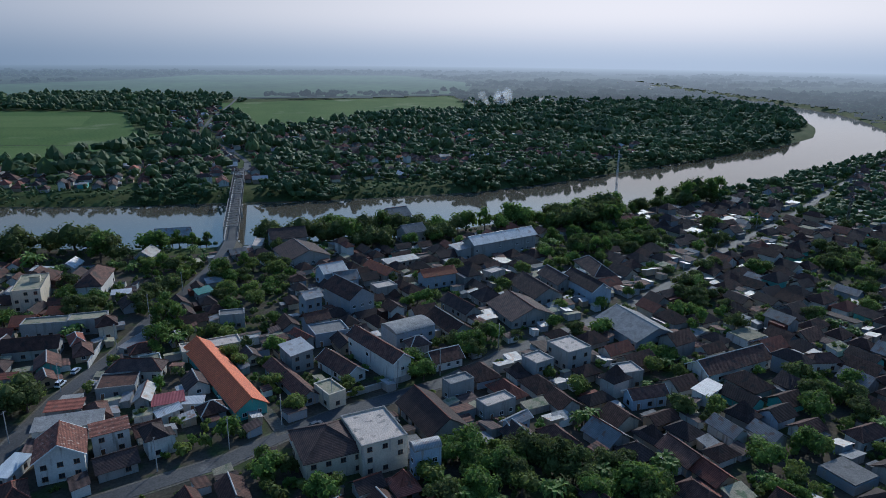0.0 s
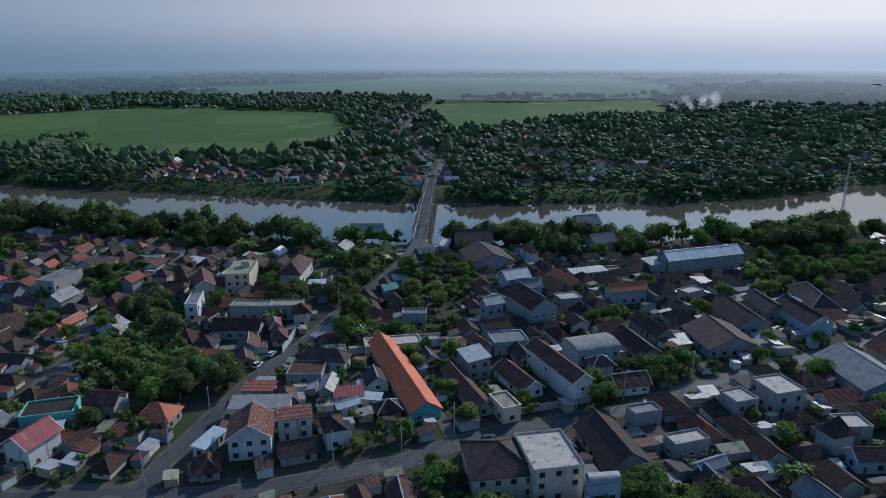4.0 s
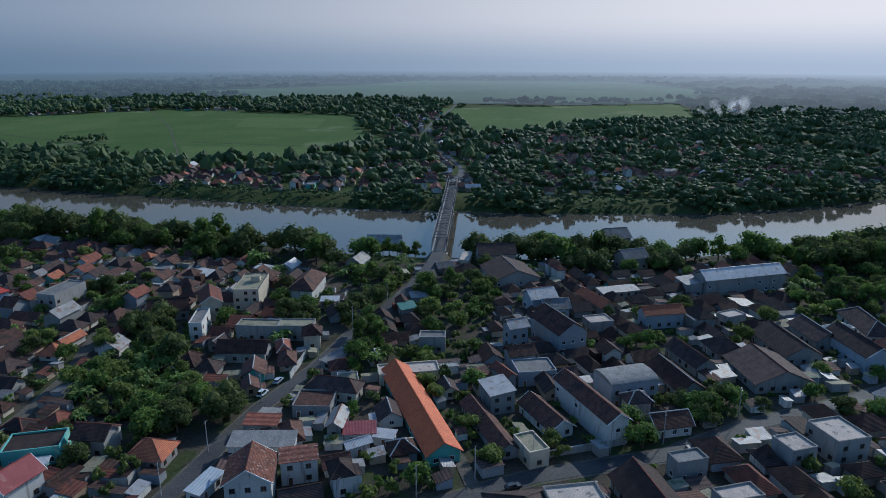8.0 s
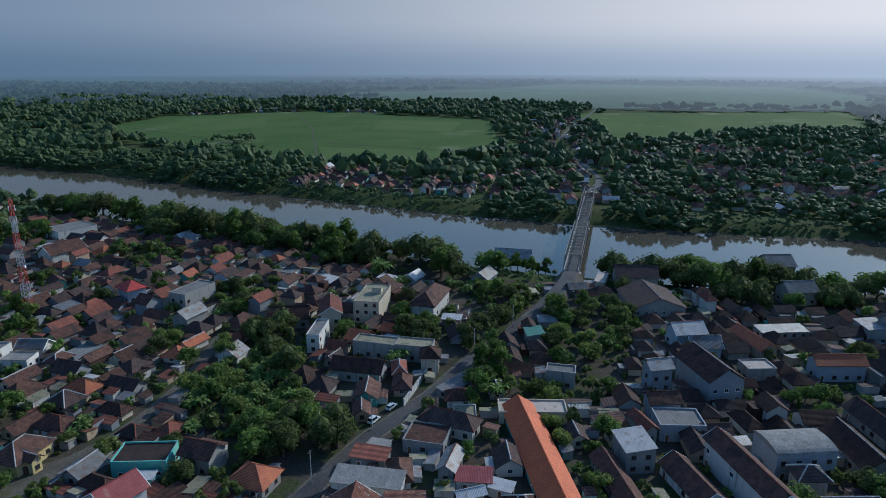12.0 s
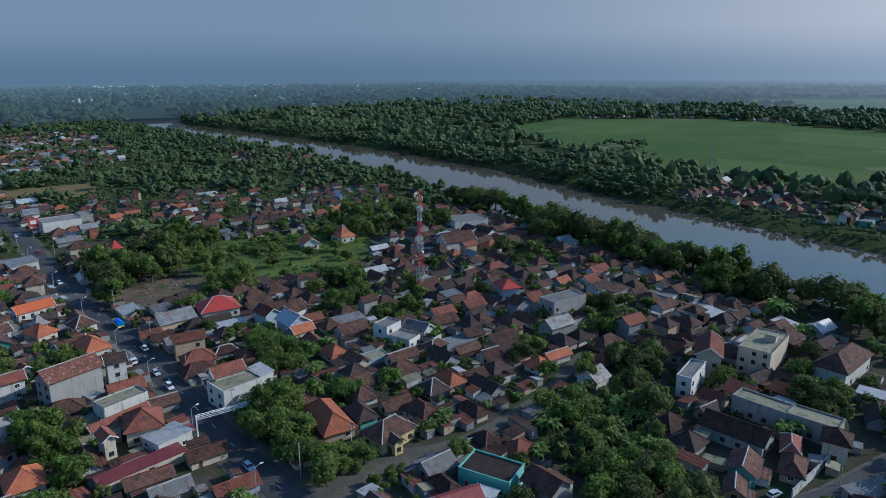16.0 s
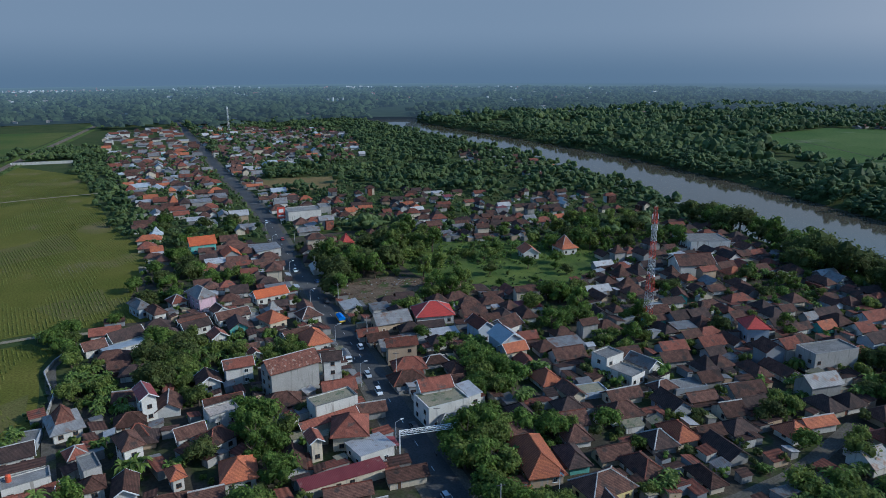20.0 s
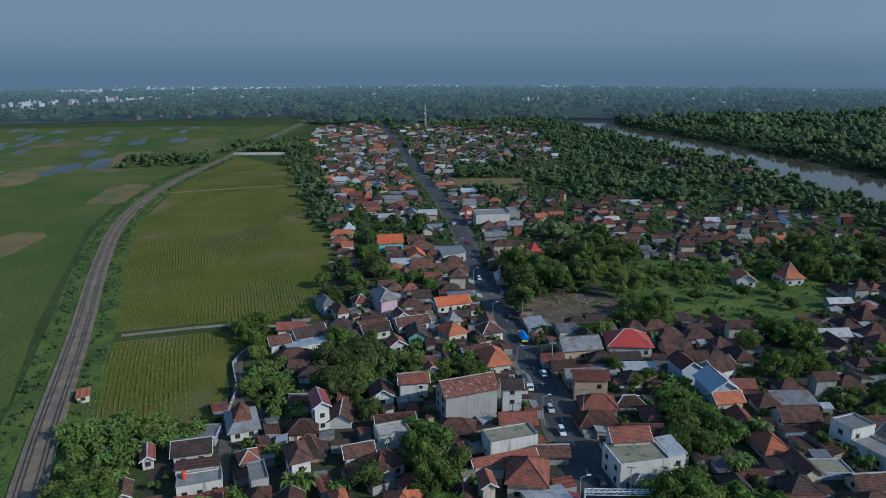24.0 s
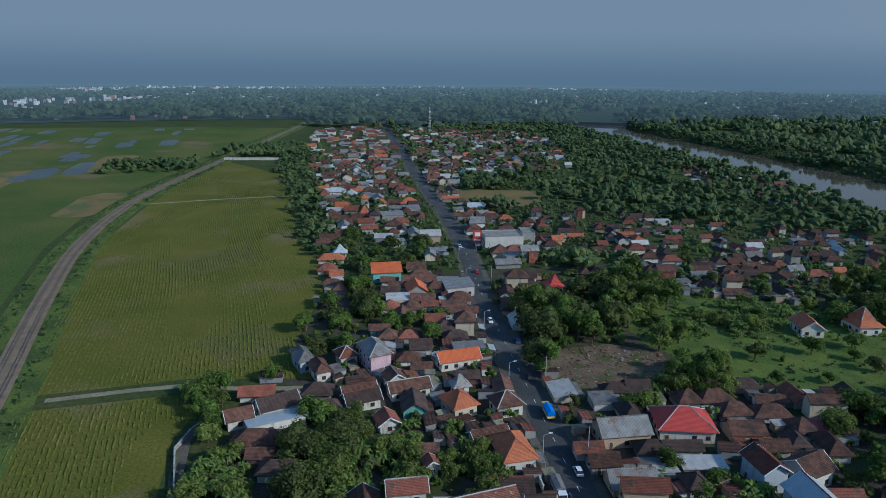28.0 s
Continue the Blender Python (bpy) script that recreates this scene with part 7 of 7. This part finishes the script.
def truck(x, y, rot, cover, cab, words):
    ob = thing("truck", x, y, 0.17, rot, words, "truck")
    put("cab", Shape().box(2.2, -1.05, 0.6, 4.0, 1.05, 2.3).mesh("cab", cab), ob)
    put("windscreen", Shape().box(3.9, -0.9, 1.5, 4.06, 0.9, 2.15).mesh("windscreen", GLASS), ob)
    put("bed", Shape().box(-4.0, -1.15, 0.8, 2.1, 1.15, 1.5).mesh("bed", cab), ob)
    put("cover", Shape().prism([(-1.2, 1.5), (1.2, 1.5), (1.2, 2.5), (0, 3.0), (-1.2, 2.5)], -4.0, 2.05).mesh("cover", cover), ob)
    wheels(ob, (-2.6, -1.6, 3.0), 0.95, 0.48)


def road_angle(line, x):
    p = [q for q in line]
    for a, b in zip(p, p[1:]):
        if a[0] <= x <= b[0]:
            return math.degrees(math.atan2(b[1] - a[1], b[0] - a[0]))
    return -5.0


def on_main(x):
    xs = [p[0] for p in MAIN]
    return float(np.interp(x, xs, [p[1] for p in MAIN]))


for x, side, paint, tall, words in ((-210, -1.9, 0, 1.75, "white van driving on the main road"), (-223, -1.9, 1, 1.45, "silver car driving on the main road"),
                                    (-246, 1.9, 0, 1.7, "white minibus driving on the main road"), (-300, 1.9, 2, 1.45, "black car driving on the main road"),
                                    (-186, 2.0, 2, 1.45, "black hatchback driving on the main road"), (-352, -1.9, 0, 1.5, "white car driving on the main road"),
                                    (-420, 1.9, 3, 1.45, "red car driving on the main road"), (-330, 4.6, 4, 1.45, "dark blue car parked on the verge"),
                                    (-152, -2.0, 1, 1.5, "silver car driving past the gantry"), (-470, -1.9, 0, 1.5, "white car on the far stretch of the road")):
    car(x, on_main(x) + side, road_angle(MAIN, x) + (0 if side < 0 else 180), CARPAINT[paint], tall, 4.2, words)
truck(-276, on_main(-276) + 1.9, road_angle(MAIN, -276) + 180, BLUE, YELLOW, "truck with a yellow cab and blue tarpaulin")
truck(-239, on_main(-239) - 5.2, road_angle(MAIN, -239), ROOF["zinc"], CARPAINT[0], "white box truck parked on the verge")
car(-53.8, 213.6, 72, CARPAINT[0], 1.8, 4.3, "white van parked beside the bridge road")
car(-51.0, 222.0, 72, CARPAINT[1], 1.45, 4.0, "silver car parked beside the bridge road")
car(72, 186.5, 25, CARPAINT[0], 1.5, 4.2, "white car on the old quarter's street")
car(18, 167.5, 25, CARPAINT[2], 1.45, 4.0, "black car on the old quarter's street")


# ---- garden and boundary walls ----
def boundary(line, height, mat, label, coping=True):
    ob = thing("boundary_wall", line[0][0], line[0][1], 0, 0, label, "wall")
    x0, y0 = line[0]
    for (ax, ay), (bx, by) in zip(line, line[1:]):
        l, ang = math.hypot(bx - ax, by - ay), math.degrees(math.atan2(by - ay, bx - ax))
        m = pose(ax - x0, ay - y0, 0, 0, 0, ang)
        put("panel", Shape().box(0, -0.1, 0, l, 0.1, height).mesh("panel", mat), ob, m)
        if coping:
            put("coping", Shape().box(-0.1, -0.2, height, l + 0.1, 0.2, height + 0.12).mesh("coping", CONCRETE), ob, m)
        s = Shape()
        for k in range(int(l / 4) + 1):
            s.box(k * 4 - 0.17, -0.17, 0, k * 4 + 0.17, 0.17, height + 0.2)
        put("pier", s.mesh("pier", mat), ob, m)


boundary([(-119.5, 167.0), (-117.5, 194.6)], 2.4, WALL["yellow"], "long yellow-painted compound wall with piers")
boundary([(-47.7, 224.1), (-45.6, 245.5)], 2.4, WALL["white"], "stained white wall along the bridge road")
boundary([(-236, 57), (-254.7, 59.2), (-275.2, 55.9), (-284.1, 58.6), (-288.5, 61)], 1.4, WALL["grey"], "low pale wall at the field's edge")
boundary([(-882, 3), (-872, 70)], 3.0, WALL["white"], "long white wall across the far field")
boundary([(28, 180.5), (50, 187)], 2.0, WALL["grey"], "grey garden wall along the old quarter's street")
boundary([(-262, 147.5), (-240, 146)], 2.0, WALL["white"], "white garden wall near the main road")

boundary([(-890, 10), (-880, 75)], 1.7, WALL["white"], "long white wall at the end of the field", False)


# orange water tanks on flat roofs
for x, y, z in ((-203.5, 51.5, 3.69),):
    ob = thing("water_tank", x, y, z, 0, "orange plastic water tank on a flat roof", "water tank")
    put("tank", TANK_MESH, ob)

# shop awnings, motorcycles and dishes along the main road
awning_s = Shape()
awning_s.prism([(-1.2, 2.35), (1.2, 2.85), (1.2, 2.91), (-1.2, 2.41)], -2.6, 2.6)
AWNINGS = [awning_s.mesh("sheet", ROOF[k]) for k in ("zinc", "white", "maroon", "zinc", "paleblue", "concrete")]
AWNING_POST = Shape().bar((0, 0, 0), (0, 0, 2.38), 0.05, 0, 6).mesh("post", GALV)
ar = random.Random(77)
for q in smooth_line(MAIN, 6.6):
    if -560 < q.x < -90:
        for side in (-1, 1):
            x, y = q.x + ar.uniform(-1, 1), q.y + side * ar.uniform(6.6, 7.6)
            if ar.random() < 0.62 and clear(x, y, 0.3) and not clear(x, y + side * 2.6, 1.0):
                ob = thing("shop_awning", x, y, 0, (0 if side > 0 else 180) - 5, "sloping sheet-metal shop awning on thin posts", "awning", "awnings along the main road")
                put("sheet", ar.choice(AWNINGS), ob)
                for u in (-2.4, 2.4):
                    put("post", AWNING_POST, ob, pose(u, -1.05, 0))
bike_s = Shape()
bike_s.bar((-0.55, 0, 0.62), (0.35, 0, 0.7), 0.14, 0, 6, 0.12)
bike_s.bar((0.35, 0, 0.7), (0.62, 0, 0.32), 0.09, 0, 6).bar((0.4, 0, 0.66), (0.34, 0, 1.0), 0.05, 0, 5)
bike_s.bar((0.34, -0.32, 1.0), (0.34, 0.32, 1.0), 0.03, 0, 5).box(-0.72, -0.13, 0.68, -0.05, 0.13, 0.82)
BIKES = [bike_s.mesh("frame", m) for m in CARPAINT]
BIKE_WHEEL = Shape().bar((0, -0.05, 0.29), (0, 0.05, 0.29), 0.29, 0, 12).mesh("wheel", RUBBER)
for k in range(22):
    x = ar.uniform(-430, -110)
    off = ar.choice([-6.3, 6.3, -5.6, 5.6, -2.8, 2.8])
    y = on_main(x) + off
    if clear(x, y, -3.6):
        turn = road_angle(MAIN, x) + (ar.choice([70, 90, 110]) if abs(off) > 5 else (0 if off < 0 else 180))
        ob = thing("motorcycle", x, y, 0.15, turn, "small motorcycle parked on the verge" if abs(off) > 5 else "small motorcycle standing on the main road", "motorcycle", "motorcycles along the road")
        put("frame", ar.choice(BIKES), ob)
        for u in (-0.6, 0.62):
            put("wheel", BIKE_WHEEL, ob, pose(u, 0, 0))
tarp = Shape().prism([(-1.6, 0.0), (-1.2, 0.5), (0.2, 0.75), (1.3, 0.4), (1.7, 0.0)], -2.1, 2.1)
ob = thing("tarpaulin", -132.0, 190.5, 0.04, 20, "crumpled blue tarpaulin over a heap in a yard", "tarpaulin")
put("sheet", tarp.mesh("sheet", BLUE), ob)

litter = Shape()
for k in range(420):
    x, y = ar.uniform(-324, -286), ar.uniform(171, 216)
    if inside(x, y, WASTE) and clear(x, y, 0.3):
        a, b, c = ar.uniform(0.1, 0.5), ar.uniform(0.1, 0.4), ar.uniform(0.05, 0.3)
        litter.box(x - a, y - b, 0.0, x + a, y + b, 0.1 + c, ar.choice([0, 0, 0, 0, 1, 1, 0, 2]))
tagged(put("litter", litter.mesh("litter", [WOODDOOR, BALLAST, WALL["grey"], BLUE])), "scattered rubble and litter on bare ground", "litter", kind="stuff")

# ---- maize rows ----
maize = surface("maize leaves", (0.108, 0.125, 0.02), (0.148, 0.148, 0.028), 0.05, 1.5, 0.8, world_space=True, rand=0, leafy=0.2, stain=((0.17, 0.15, 0.075), 0.025, 0.6), spec=0.08)
mr_ = np.random.RandomState(2)
V, F, n = [], [], 0
for poly, lo, hi in ((CORN, -760, -310), (CORN_NEAR, -310, -232)):
    for y in np.arange(-20, 175, 1.45):
        xs = np.arange(lo, hi, 1.5)
        ys = y + 1.6 * np.sin(xs / 37.0) + mr_.uniform(-0.15, 0.15, xs.size) + 0.14 * (xs + 310)
        ok = inside(xs, ys, poly) & (line_dist(xs, ys, TRACK_FAR) > 3) & (np.sin(xs / 31.0 + 2 * np.sin(ys / 19.0)) * np.sin(ys / 13.0 + xs / 47.0) < 0.55)
        hgt = mr_.uniform(0.05, 0.46, xs.size) * (0.4 + 0.6 * np.clip(np.sin(xs / 23.0 + y * 0.05) + 0.7, 0.2, 1))
        for k in range(xs.size - 1):
            if ok[k] and ok[k + 1] and mr_.uniform() < 0.8:
                a, b, h0, h1 = xs[k], xs[k + 1], hgt[k], hgt[k + 1]
                V += [(a, ys[k] - 0.42, 0.05), (a, ys[k], h0), (a, ys[k] + 0.42, 0.05), (b, ys[k + 1] - 0.42, 0.05), (b, ys[k + 1], h1), (b, ys[k + 1] + 0.42, 0.05)]
                F += [(n, n + 3, n + 4), (n, n + 4, n + 1), (n + 1, n + 4, n + 5), (n + 1, n + 5, n + 2)]
                n += 6
tagged(new("maize_rows", tri_mesh("maize_rows", V, F, maize)), "rows of young green maize", "crop", kind="stuff")

# shrubs along the railway and the field's edge
hedge = []
hr_ = random.Random(17)
for q in smooth_line(RAIL, 5):
    if -900 < q.x < -120:
        for side in (-1, 1):
            for k in range(3):
                hedge.append((q.x + hr_.uniform(-2.5, 2.5), q.y + side * hr_.uniform(5.6, 11.0), 0, hr_.uniform(0.12, 0.45)))
for q in smooth_line([(-232, 20), (-236, 46), (-262, 60)], 4):
    hedge.append((q.x + hr_.uniform(-2, 2), q.y + hr_.uniform(-2, 2), 0, hr_.uniform(0.2, 0.4)))
for k in range(330):
    x, y = hr_.uniform(-350, -256), hr_.uniform(214, 310)
    if inside(x, y, GREEN):
        hedge.append((x, y, 0, hr_.uniform(0.1, 0.34)))
plants = []
for k in range(900):
    x, y = hr_.uniform(-372, -262), hr_.uniform(214, 330)
    if inside(x, y, GREEN) and not inside(x, y, WASTE):
        far_half = x < -318 + 0.2 * (y - 250)
        plants.append((round(x / 3.2) * 3.2 + hr_.uniform(-0.5, 0.5) if far_half else x, y, 0, hr_.uniform(0.5, 1.1) if far_half else hr_.uniform(0.25, 0.5)))
woods("meadow_plants", plants, "rows of low crops and tufts in the meadow", SHRUB_CROWNS, BANANA)
woods("trackside_shrubs", hedge, "low green shrubs along the railway", LOW_CROWNS)

# ---- smoke over the far woods ----
smoke = bpy.data.materials.new("thin white smoke")
smoke.use_nodes = True
nt = smoke.node_tree
puff = nt.nodes.new("ShaderNodeBsdfTranslucent"); puff.inputs[0].default_value = (0.85, 0.87, 0.9, 1)
sx = nt.nodes.new("ShaderNodeMixShader"); sx.inputs[0].default_value = 0.92
st = nt.nodes.new("ShaderNodeBsdfTransparent")
nt.links.new(puff.outputs[0], sx.inputs[1]); nt.links.new(st.outputs[0], sx.inputs[2]); nt.links.new(sx.outputs[0], nt.nodes["Material Output"].inputs[0])
for px, py, size, count in ((437, 1143, 1.0, 16), (566, 1184, 0.45, 7)):
    V, F, n = [], [], 0
    for k in range(count):
        q = k / count
        c = np.array([px + (q * 62 - 10 + hr_.gauss(0, 9)) * size, py + hr_.gauss(0, 8) * size, 5 + q * 26 * size + hr_.gauss(0, 5) * size])
        V.append(LUMP_V * np.array([[hr_.uniform(0.75, 1.25)] for _ in LUMP_V]) * (4 + 8 * q) * size + c); F.append(LUMP_F + n); n += len(LUMP_V)
    tagged(new("smoke_plume", tri_mesh("smoke_plume", np.concatenate(V), np.concatenate(F), smoke, smooth=True)), "thin white smoke drifting up from the woods", "smoke", kind="stuff")
